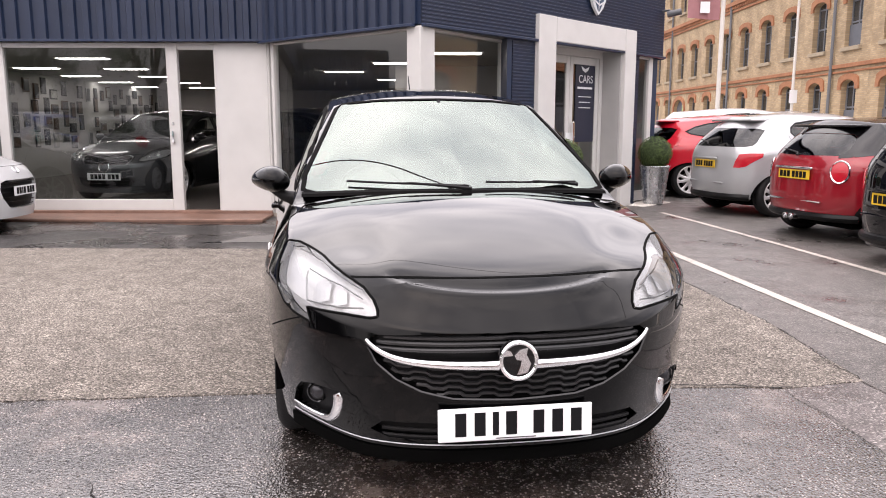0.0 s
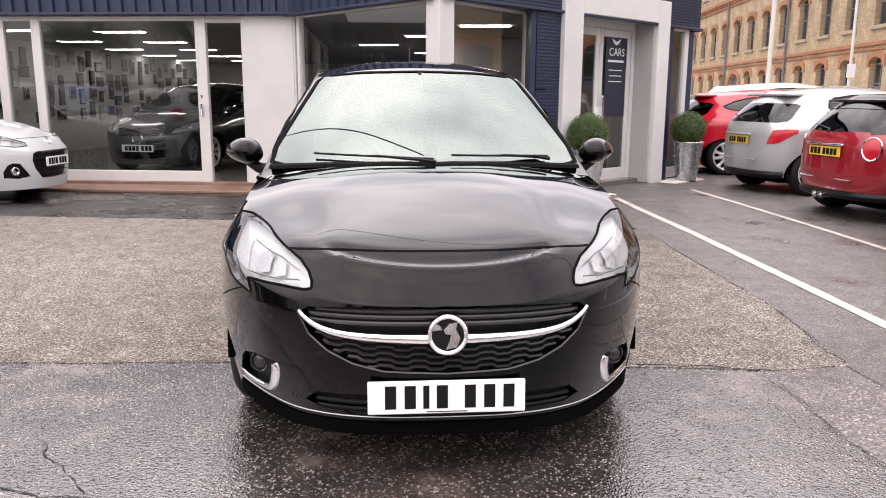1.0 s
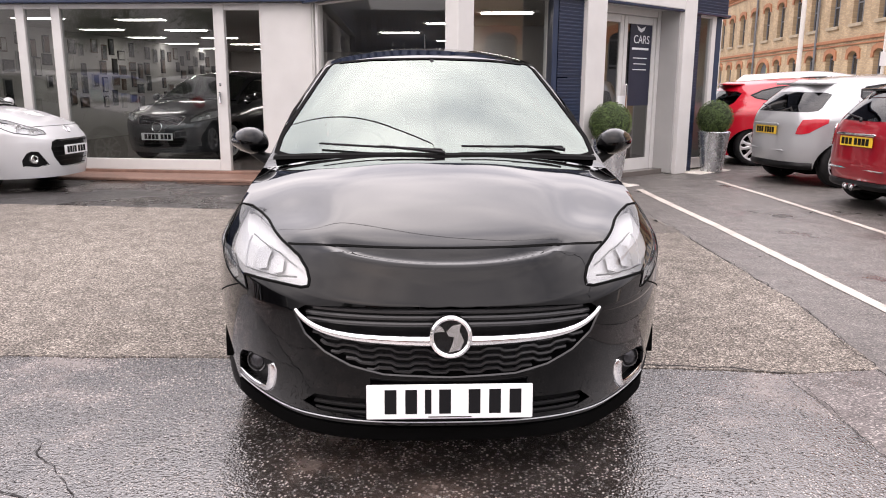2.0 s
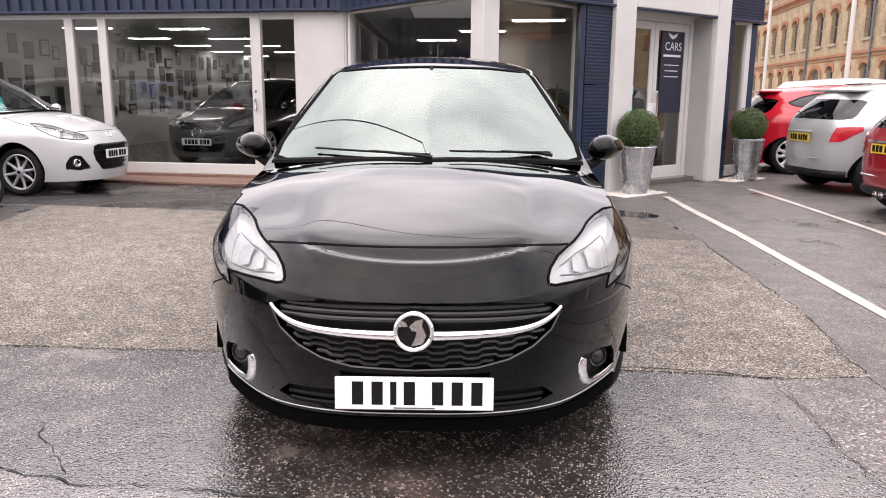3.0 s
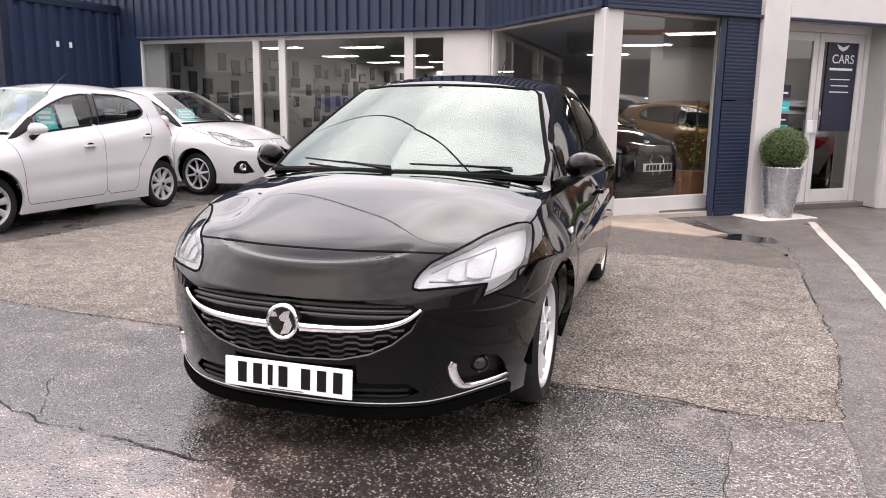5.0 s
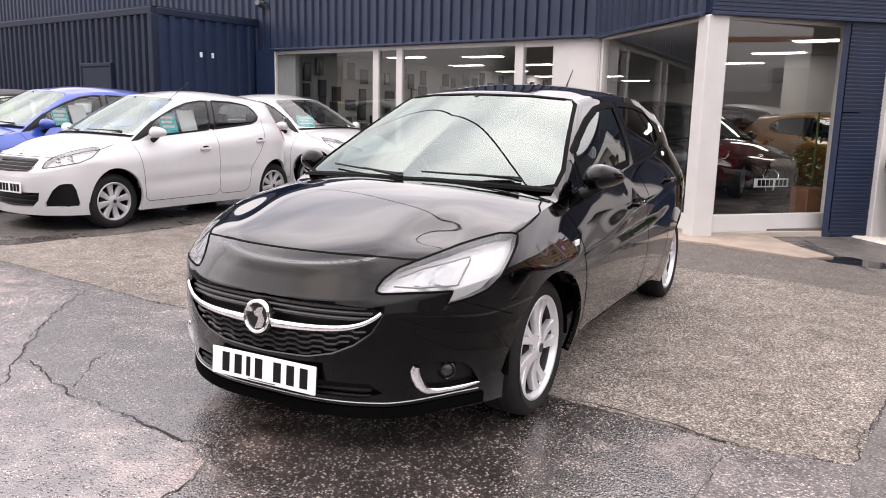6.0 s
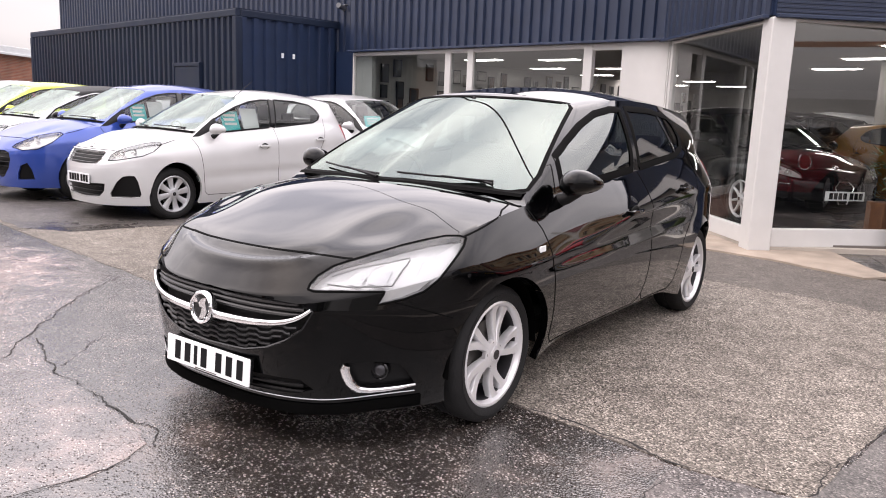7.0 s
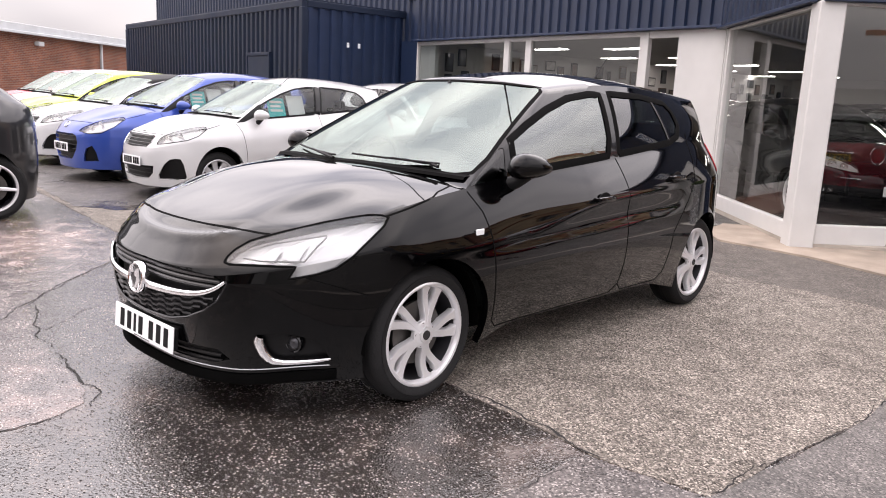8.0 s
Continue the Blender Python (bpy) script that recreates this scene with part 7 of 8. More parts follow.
car_cards(ci, [(pose(-0.2, 0.62, 0.98, -20, 0, 0), 0.34, 0.2, M["teal"], 3)])
cb = make_car("blue_hatchback", "bright blue hatchback with honeycomb grille in a parked row", BLUE_P, pose(-7.72, 4.50, 0, 0, 0, 6), dict(nose=-0.77, wb=2.385, tail=2.92, half=0.83, height=1.50, wheel=0.29), "parked row", dict(i10s, lamp=BLUE_LAMP, no_fog=True, fog=[(-0.10, 0.265), (-0.09, 0.34), (-0.05, 0.43), (0.04, 0.468), (0.09, 0.39), (0.115, 0.275)], plate_z=0.43, handles=BLUE_P, mirror=BLUE_P, wheel=(8, "single", M["alloy"])))
car_cards(cb, [(pose(0.57, 0.88, 0.99, -20, 0, 92), 0.22, 0.24, M["teal"], 3), (pose(0.57, 1.14, 1.0, -20, 0, 92), 0.22, 0.27, M["card"], 0)])
make_car("white_black_roof_car", "white small car with black roof in a parked row", WHITE_P, pose(-9.95, 4.45, 0, 0, 0, 6), dict(nose=-0.78, wb=2.46, tail=3.12, half=0.855, height=1.46, wheel=0.30), "parked row", dict(city, roof=M["plastic"], windows=THREE_DOOR, five=False, handles=WHITE_P, mirror=DARK_P))
make_car("lime_hatchback", "lime yellow hatchback standing in a parked row", LIME_P, pose(-12.2, 4.5, 0, 0, 0, 6), dict(nose=-0.75, wb=2.4, tail=2.95, half=0.83, height=1.52, wheel=0.29), "parked row", dict(city, handles=LIME_P, mirror=LIME_P))
make_car("white_small_car", "plain white small car far along a parked row", WHITE_P, pose(-14.4, 4.6, 0, 0, 0, 6), dict(nose=-0.75, wb=2.4, tail=2.95, half=0.83, height=1.55, wheel=0.29), "parked row", dict(city, handles=WHITE_P))
make_car("red_small_car", "red small car at the end of a parked row", RED_P, pose(-16.6, 4.7, 0, 0, 0, 6), dict(nose=-0.75, wb=2.4, tail=2.95, half=0.83, height=1.55, wheel=0.29), "parked row", dict(city, handles=RED_P, mirror=RED_P))
CHAR_P = paint("charcoal_paint", (0.018, 0.018, 0.020), 0.2, 0.35)
make_car("dark_hatchback", "charcoal hatchback with a sloping tail across from the row", CHAR_P, rear_pose(-5.22, 2.50, -3, 2.4), dict(nose=-0.75, wb=2.4, tail=2.86, half=0.80, height=1.46, wheel=0.30), "", dict(city, shape=dict(roof_tail=2.12, roof_tail_c=2.28), windows=THREE_DOOR, five=False, tail=[(1.90, 0.90), (1.90, 0.95), (1.96, 0.95), (1.96, 0.90)], rear_glass=DARK_GLASS, handles=CHAR_P, mirror=CHAR_P, wheel=(5, "single", M["alloy"])))


MINI_TAIL = [(1.495 + 0.088 * math.cos(2 * math.pi * k / 22) * (1 + 0.06 * math.sin(2 * math.pi * k / 22)), 0.825 + 0.122 * math.sin(2 * math.pi * k / 22)) for k in range(22)]
MINI_GLASS = [(-0.05, 1.005), (0.46, 1.005), (0.52, 1.03), (0.535, 1.09), (0.49, 1.215), (0.44, 1.25), (-0.05, 1.262)]
TALL_GLASS = [(-0.05, 0.975), (0.60, 0.972), (0.665, 0.99), (0.665, 1.03), (0.60, 1.20), (0.54, 1.225), (-0.05, 1.235)]
make_car("red_small_hatchback", "dark red three-door small car with black wheel arches and chrome trim", DRED_P, rear_pose(4.57, 8.64, 103, 2.495), dict(nose=-0.75, wb=2.495, tail=3.18, half=0.865, height=1.345, wheel=0.305), "cars at the bay lines", dict(front="plain", shape=dict(bottom=0.27, roof_tail=2.62, roof_tail_c=2.73, rail_x=[(1.08, 0.56), (1.5, 0.585), (2.0, 0.58), (2.62, 0.545)], rail_z=[(1.08, 1.345), (1.5, 1.388), (2.0, 1.39), (2.62, 1.36)], crown=[(0.98, 1.395), (1.5, 1.455), (2.0, 1.455), (2.73, 1.41)]), windows=THREE_DOOR, five=False, back_glass=MINI_GLASS, roof_z=1.0, roof_lean=-1.0, rear_plate_z=0.775, tail=MINI_TAIL, tail_rim=True, arch_trim=M["plastic"], exhaust=True, roof=M["gloss"], wheel=(5, "pair", M["alloy"]), rear_glass=DARK_GLASS, handles=M["chrome"], spoiler=M["gloss"], mirror=M["gloss"]))
YARIS_TAIL = [(1.52, 0.69), (1.50, 0.77), (1.45, 0.873), (1.31, 0.887), (1.17, 0.888), (1.17, 0.84), (1.26, 0.78), (1.36, 0.708), (1.44, 0.69)]
make_car("silver_hatchback", "silver hatchback with tinted rear window and swept red lamps", SILVER_P, rear_pose(4.40, 11.08, 103, 2.51), dict(nose=-0.80, wb=2.51, tail=3.18, half=0.845, height=1.43, wheel=0.31), "cars at the bay lines", dict(front="plain", shape=dict(bottom=0.25, roof_tail=2.58, roof_tail_c=2.70, rail_x=[(1.08, 0.545), (1.5, 0.565), (2.1, 0.55), (2.58, 0.51)], rail_z=[(1.08, 1.345), (1.5, 1.385), (2.0, 1.38), (2.58, 1.335)], crown=[(0.98, 1.395), (1.5, 1.455), (2.1, 1.448), (2.70, 1.39)]), back_glass=TALL_GLASS, rear_plate_z=0.73, tail=YARIS_TAIL, rear_glass=DARK_GLASS, wheel=(5, "pair", M["alloy"]), gate_strip=SILVER_P, rear_bumper_mat=SILVER_P, handles=SILVER_P, spoiler=SILVER_P, mirror=SILVER_P))
LONG_WINDOWS = {
    QW: BASE_WINDOWS[QW],
    FW: BASE_WINDOWS[FW],
    RW: [(1.52, 1.022), (2.30, 1.075), (2.54, 1.12), (2.60, 1.165), (2.46, 1.245), (2.25, 1.30), (1.95, 1.335), (1.60, 1.345)],
}
FOCUS_TAIL = [(1.12, 0.92), (1.14, 1.05), (1.30, 1.10), (1.42, 1.02), (1.40, 0.88), (1.28, 0.84)]
make_car("red_hatchback", "bright red five-door hatchback with silver alloys behind the planter", RED_P, rear_pose(4.36, 13.95, 84, 2.648), dict(nose=-0.88, wb=2.648, tail=3.44, half=0.91, height=1.43, wheel=0.325), "cars at the bay lines", dict(front="plain", back_glass=TALL_GLASS, rear_plate_z=0.80, tail=FOCUS_TAIL, windows=LONG_WINDOWS, rear_glass=DARK_GLASS, wheel=(5, "pair", M["alloy"]), gate_strip=RED_P, handles=RED_P, spoiler=RED_P, mirror=RED_P))
make_car("black_estate_hatchback", "black hatchback with red tail lamps beside the bay line", DARK_P, rear_pose(4.58, 6.60, 97, 2.58), dict(nose=-0.85, wb=2.58, tail=3.3, half=0.885, height=1.42, wheel=0.315), "cars at the bay lines", dict(front="plain", back_glass=TALL_GLASS, rear_plate_z=0.62, tail=YARIS_TAIL, wheel=(5, "pair", M["alloy"]), gate_strip=DARK_P, handles=DARK_P, spoiler=DARK_P, mirror=DARK_P))
make_car("white_estate_car", "white car parked along the street behind the lot", WHITE_P, rear_pose(5.6, 17.2, 88, 2.7), dict(nose=-0.9, wb=2.7, tail=3.6, half=0.91, height=1.62, wheel=0.33), "street cars", dict(front="plain", back_glass=TALL_GLASS, rear_plate_z=0.80, tail=FOCUS_TAIL, handles=WHITE_P))
make_car("pale_street_car", "pale car parked along the street behind the lot", SILVER_P, rear_pose(8.3, 20.5, 88, 2.6), dict(nose=-0.9, wb=2.6, tail=3.3, half=0.9, height=1.62, wheel=0.33), "street cars", dict(front="plain", back_glass=TALL_GLASS, rear_plate_z=0.80, tail=FOCUS_TAIL, handles=SILVER_P))
# inside the showroom
indoor = dict(city, amber=False, fog=None)
make_car("grey_saloon", "dark grey car with a round star badge inside the showroom", GREY_P, pose(-4.93, 12.15, 0.075, 0, 0, -6), dict(nose=-0.85, wb=2.75, tail=3.7, half=0.89, height=1.43, wheel=0.32), "showroom cars", dict(indoor, emblem=(0.56, 0.085), plate_z=0.42, handles=GREY_P, mirror=GREY_P, wheel=(5, "pair", M["alloy"])))
make_car("black_showroom_car", "black car standing deeper in the showroom", DARK_P, pose(-3.55, 14.3, 0.075, 0, 0, -35), dict(nose=-0.85, wb=2.6, tail=3.3, half=0.88, height=1.45, wheel=0.32), "showroom cars", dict(indoor, plate_z=None, handles=DARK_P, mirror=DARK_P))
make_car("white_showroom_car", "white car standing deep in the showroom", WHITE_P, pose(-3.4, 16.2, 0.075, 0, 0, -60), dict(nose=-0.8, wb=2.0, tail=2.5, half=0.8, height=1.5, wheel=0.29), "showroom cars", dict(indoor, plate_z=None, handles=WHITE_P))
make_car("black_coupe", "glossy black three-door car behind the corner window", DARK_P, pose(-0.59, 10.72, 0.075, 0, 0, 55), dict(nose=-0.84, wb=2.51, tail=3.1, half=0.86, height=1.42, wheel=0.31), "showroom cars", dict(indoor, windows=THREE_DOOR, five=False, plate_z=0.46, grille=[(-0.05, 0.62), (0.06, 0.62), (0.12, 0.56), (0.05, 0.36), (-0.05, 0.34)], slats=5, fog=[(0.04, 0.30), (0.06, 0.39), (0.13, 0.41), (0.22, 0.38), (0.2, 0.29)], handles=DARK_P, mirror=DARK_P, wheel=(8, "single", M["alloy"])))
make_car("gold_hatchback", "golden orange car deep inside the showroom", GOLD_P, pose(1.35, 13.9, 0.075, 0, 0, 62), dict(nose=-0.8, wb=2.5, tail=3.25, half=0.84, height=1.34, wheel=0.30), "showroom cars", dict(indoor, plate_z=None, handles=GOLD_P, mirror=GOLD_P))

# ---- planters with clipped balls ----
GALV = mat("galvanised_steel", (0.66, 0.68, 0.70), 0.26, 0.85, var=0.10, scale=22, rvar=0.10, bump=0.10, bscale=30)
SOIL = mat("soil", (0.03, 0.02, 0.014), 0.95, var=0.3, scale=30)
LEAF = mat("box_leaf", (0.072, 0.118, 0.024), 0.5, var=0.55, scale=26)
INNER = mat("inner_foliage", (0.012, 0.022, 0.008), 0.9, var=0.3, scale=20)
PEB = mat("white_pebble", (0.66, 0.63, 0.58), 0.7, var=0.15, scale=12)


def planter():
    e = thing("planter", "tapered galvanised steel planter with a clipped round box bush", "planter", "entrance planters")
    bm = bmesh.new()
    add_lathe(bm, [(0.0, 0.0), (0.150, 0.0), (0.158, 0.012), (0.165, 0.05), (0.185, 0.2), (0.21, 0.4), (0.232, 0.575), (0.240, 0.585), (0.243, 0.597), (0.236, 0.604), (0.226, 0.598), (0.222, 0.55)], 40)
    for v in bm.verts:
        v.co.x += 0.0025 * noise.noise(v.co * 14)
        v.co.y += 0.0025 * noise.noise(v.co * 14 + Vector((5, 5, 5)))
    part("pot", bm, GALV, e, "dented galvanised pot", smooth=40)
    bm = bmesh.new()
    add_cyl(bm, 0.222, 0.222, 0.53, 0.56, 32)
    part("soil", bm, SOIL, e)
    bm = bmesh.new()
    add_tube(bm, [(0, 0, 0.55), (0.005, 0, 0.65), (0, 0, 0.80)], 0.018, 8)
    part("stem", bm, SOIL, e)
    R, C = 0.27, Vector((0, 0, 0.80))
    bm = bmesh.new()
    bmesh.ops.create_icosphere(bm, subdivisions=3, radius=R * 0.88)
    for v in bm.verts:
        v.co *= 1 + 0.06 * noise.noise(v.co * 12)
        v.co += C
    part("inner_foliage", bm, INNER, e)
    verts, faces = [], []
    rng = random.Random(11)
    for k in range(5200):
        d = Vector((rng.gauss(0, 1), rng.gauss(0, 1), rng.gauss(0, 1))).normalized()
        rad = R * (0.88 + 0.12 * rng.random() ** 0.7) * (1 + 0.035 * noise.noise(d * 5))
        p = C + d * rad
        nrm = (d + Vector((rng.uniform(-1, 1), rng.uniform(-1, 1), rng.uniform(-0.6, 1))) * 0.75).normalized()
        a = nrm.orthogonal().normalized()
        a = (Matrix.Rotation(rng.uniform(0, 6.28), 3, nrm) @ a)
        b = nrm.cross(a)
        s = rng.uniform(0.007, 0.012)
        i = len(verts)
        verts += [p - a * s, p + b * s * 0.5 + nrm * 0.002, p + a * s, p - b * s * 0.5 + nrm * 0.002]
        faces.append((i, i + 1, i + 2, i + 3))
    me = bpy.data.meshes.new("leaves")
    me.from_pydata(verts, [], faces)
    me.materials.append(LEAF)
    ob = new("leaves", me)
    ob.parent = e
    tagged(ob, "dense small green leaves", kind="stuff")
    return e


pl = planter()
pl.matrix_basis = pose(1.57, 10.06, 0.012)
copy_thing(pl, pose(3.36, 12.15, 0.012, 0, 0, 70))


def pebbles(name, cx, cy, ax, ay, ang, n, seed):
    rng = random.Random(seed)
    verts, faces = [], []
    ca, sa = math.cos(radians(ang)), math.sin(radians(ang))
    for k in range(n):
        u, v = rng.uniform(-1, 1) * ax, rng.uniform(-1, 1) * ay
        x, y = cx + u * ca - v * sa, cy + u * sa + v * ca
        s, h = rng.uniform(0.010, 0.022), rng.uniform(0.006, 0.013)
        t = rng.uniform(0, 6.28)
        i = len(verts)
        ring = [(x + s * math.cos(t + q * 1.257) * rng.uniform(0.8, 1.1), y + s * math.sin(t + q * 1.257) * rng.uniform(0.7, 1.0)) for q in range(5)]
        verts += [(a, b, 0.004) for a, b in ring] + [(0.45 * a + 0.55 * x, 0.45 * b + 0.55 * y, 0.006 + h) for a, b in ring]
        for q in range(5):
            faces.append((i + q, i + (q + 1) % 5, i + 5 + (q + 1) % 5, i + 5 + q))
        faces.append(tuple(i + 5 + q for q in range(5)))
    me = bpy.data.meshes.new(name)
    me.from_pydata(verts, [], faces)
    me.materials.append(PEB)
    tagged(new(name, me), "loose white pebbles spread at the portal foot", "gravel", kind="stuff")


pebbles("white_pebbles", 1.50, 10.16, 0.42, 0.30, 47, 1500, 3)
pebbles("white_pebbles", 3.24, 12.22, 0.46, 0.24, 47, 1300, 4)

# ---- small fittings on the showroom ----
cam_m = mat("camera_grey", (0.10, 0.105, 0.115), 0.35)


def cctv(m):
    e = thing("security_camera", "small grey security camera bracketed to the cladding", "camera", "security cameras", m=m)
    bm = bmesh.new()
    add_cyl(bm, 0.05, 0.05, -0.1, 0.12, 16, pose(0, -0.16, 0, 80, 0, 20))
    part("housing", bm, cam_m, e, smooth=40)
    bm = bmesh.new()
    add_tube(bm, [(0, 0.04, 0.05), (0, -0.08, 0.05), (0, -0.16, 0.0)], 0.018, 8)
    part("bracket", bm, cam_m, e)
    return e


cctv(MC @ pose(5.42, -0.14, 3.0))
cctv(pose(-9.4, 10.62, 3.2))
# shield emblem on the corner fascia
SHW = mat("emblem_white", (0.72, 0.74, 0.76), 0.35)
SHB = mat("emblem_blue", (0.05, 0.09, 0.16), 0.35)
em = thing("shield_sign", "blue and white shield emblem fixed to the cladding", "sign", m=MC @ pose(3.42, -0.16, 2.98))
sh = [(-0.2, 0.3), (0.2, 0.3), (0.2, 0.05), (0.12, -0.1), (0, -0.2), (-0.12, -0.1), (-0.2, 0.05)]
bm = bmesh.new()
add_prism(bm, sh, 0.04)
part("plate", bm, SHW, em)
for s in (-1, 1):
    bm = bmesh.new()
    add_prism(bm, [(s * x, z) for x, z in ((0.015, 0.27), (0.17, 0.27), (0.17, 0.08), (0.015, -0.15))][:: s], 0.006, pose(0, -0.008, 0))
    part("field", bm, SHB, em)
for k in range(4):
    bm = bmesh.new()
    add_prism(bm, [(-0.16, 0.2 - 0.07 * k), (0.0, 0.13 - 0.07 * k), (0.16, 0.2 - 0.07 * k), (0.16, 0.225 - 0.07 * k), (0.0, 0.155 - 0.07 * k), (-0.16, 0.225 - 0.07 * k)], 0.005, pose(0, -0.015, 0))
    part("chevron", bm, SHW, em)
# poster on the door glass
POST = mat("poster_navy", (0.014, 0.016, 0.036), 0.45, var=0.1, scale=10)
po = thing("window_poster", "dark navy poster with white lettering on the door glass", "poster", m=MP @ pose(3.64, YD - 0.012, 1.0))
box("sheet", 0.06, 0, 0, 0.58, 0.004, 1.14, POST, po)
tx = bpy.data.curves.new("lettering", "FONT")
tx.body = "CARS"
tx.size = 0.16
tx.extrude = 0.001
tx.align_x = "CENTER"
to = new("lettering", tx)
to.data.materials.append(SHW)
to.parent = po
to.matrix_basis = pose(0.33, -0.003, 0.87, 90, 0, 0)
for k, (w, z) in enumerate(((0.40, 0.78), (0.34, 0.66), (0.3, 0.58), (0.33, 0.50))):
    box("text_bar", 0.31 - w / 2, -0.003, z, 0.31 + w / 2, -0.001, z + (0.03 if k == 0 else 0.012), SHW, po)
bm = bmesh.new()
add_prism(bm, [(0.2, 1.11), (0.31, 1.07), (0.42, 1.11), (0.38, 1.05), (0.31, 1.02), (0.24, 1.05)], 0.003, pose(0, -0.004, 0))
part("crest", bm, SHW, po)
# notices on the left-hand leaf
for k, (z, h, mt) in enumerate(((1.42, 0.16, POST), (1.25, 0.12, M["teal"]), (1.10, 0.12, POST), (0.98, 0.10, M["teal"]))):
    tg = thing("door_notice", "small printed notice stuck on the entrance door glass", "notice", "door notices", m=MP @ pose(2.90, YD - 0.006, z))
    box("sheet", 0, 0, 0, 0.24, 0.003, h, mt, tg)
    box("text_bar", 0.03, -0.0015, h * 0.3, 0.2, 0.0, h * 0.45, SHW, tg)

# framed pictures on the back wall and the west wall
PFR = [mat("picture_frame_dark", (0.02, 0.02, 0.022), 0.5), mat("picture_frame_brown", (0.09, 0.05, 0.03), 0.5), mat("picture_frame_grey", (0.3, 0.3, 0.3), 0.5)]
PIN = [mat("picture_dark", (0.04, 0.045, 0.05), 0.3, var=0.5, scale=9), mat("picture_pale", (0.4, 0.39, 0.36), 0.3, var=0.4, scale=9), mat("picture_sepia", (0.11, 0.07, 0.05), 0.3, var=0.5, scale=9)]
rng = random.Random(5)
for k in range(132):
    col, row = k % 33, k // 33
    y = 11.2 + col * 0.42 + rng.uniform(-0.07, 0.07)
    z = 0.85 + row * 0.37 + rng.uniform(-0.05, 0.05) + 0.12 * (col % 2)
    w, h = rng.choice(((0.2, 0.34), (0.24, 0.3), (0.3, 0.22), (0.17, 0.26), (0.2, 0.36)))
    if rng.random() < 0.12:
        continue
    e = thing("picture", "dark framed picture hanging on the showroom wall", "picture", "wall pictures", m=pose(-8.995, y, z, 0, 0, 90))
    fr = PFR[rng.choice((0, 0, 0, 1, 2))]
    box("frame", -w / 2, -0.03, -h / 2, w / 2, 0.0, h / 2, fr, e)
    box("print", -w / 2 + 0.025, -0.036, -h / 2 + 0.025, w / 2 - 0.025, -0.03, h / 2 - 0.025, PIN[rng.choice((0, 0, 0, 2, 1))], e)
# planter box behind the corner window
WOOD = mat("planter_wood", (0.20, 0.085, 0.035), 0.6, var=0.3, scale=7, bump=0.2, bscale=40)
wp = thing("indoor_planter", "brown wooden planter box with dark leaves behind the window", "planter", m=MC @ pose(1.72, 0.52, 0.075))
box("box", -0.16, -0.16, 0, 0.16, 0.16, 0.42, WOOD, wp, 0.01)
bm = bmesh.new()
rng = random.Random(8)
for k in range(170):
    a, h = rng.uniform(0, 6.28), rng.uniform(0.42, 1.0)
    r = 0.16 * math.sin((h - 0.3) * 2.6) + rng.uniform(0, 0.06)
    p = Vector((r * math.cos(a), r * math.sin(a), h))
    d = Vector((math.cos(a), math.sin(a), rng.uniform(-0.5, 0.9))).normalized()
    s_ = d.cross(Vector((0, 0, 1))).normalized() * 0.018
    bm.faces.new([bm.verts.new(q) for q in (p - d * 0.01, p + d * 0.04 + s_, p + d * 0.09, p + d * 0.04 - s_)])
add_tube(bm, [(0, 0, 0.4), (0, 0, 1.3)], 0.012, 6)
part("leaves", bm, LEAF, wp, kind="stuff")

# ---- Victorian warehouse across the street ----
YBRICK = bpy.data.materials.new("yellow_brick")
YBRICK.use_nodes = True
brick_mat(YBRICK, (0.50, 0.37, 0.225), (0.37, 0.265, 0.155), (0.34, 0.28, 0.205))
OBRICK = mat("orange_brick", (0.34, 0.15, 0.075), 0.85, var=0.25, scale=6, bump=0.3, bscale=40)
SILLM = mat("sandstone", (0.34, 0.28, 0.2), 0.85, var=0.2, scale=4)
WFR = mat("window_paint_dark", (0.14, 0.15, 0.165), 0.5)
WGL = mat("far_window_glass", (0.03, 0.035, 0.04), 0.05, var=0.3, scale=0.6, spec=0.8)
BOARD = mat("grey_board", (0.12, 0.13, 0.15), 0.7, var=0.15, scale=3)
GREEN = mat("pale_green_door", (0.42, 0.56, 0.26), 0.6, var=0.1, scale=3)
wh = thing("warehouse", "Victorian yellow brick warehouse with arched sash windows", "building", m=along((16.7, 103.45), (16.7, 26.5)))
BAY, NB, T = 2.85, 26, 0.3


def arch_pts(w, z0, spring, rise, n=8):
    """An opening's outline from bottom left over its arch to bottom right."""
    out = [(-w / 2, z0), (-w / 2, spring)]
    for k in range(1, n):
        a = math.pi * k / n
        out.append((-w / 2 * math.cos(a), spring + rise * math.sin(a)))
    return out + [(w / 2, spring), (w / 2, z0)]


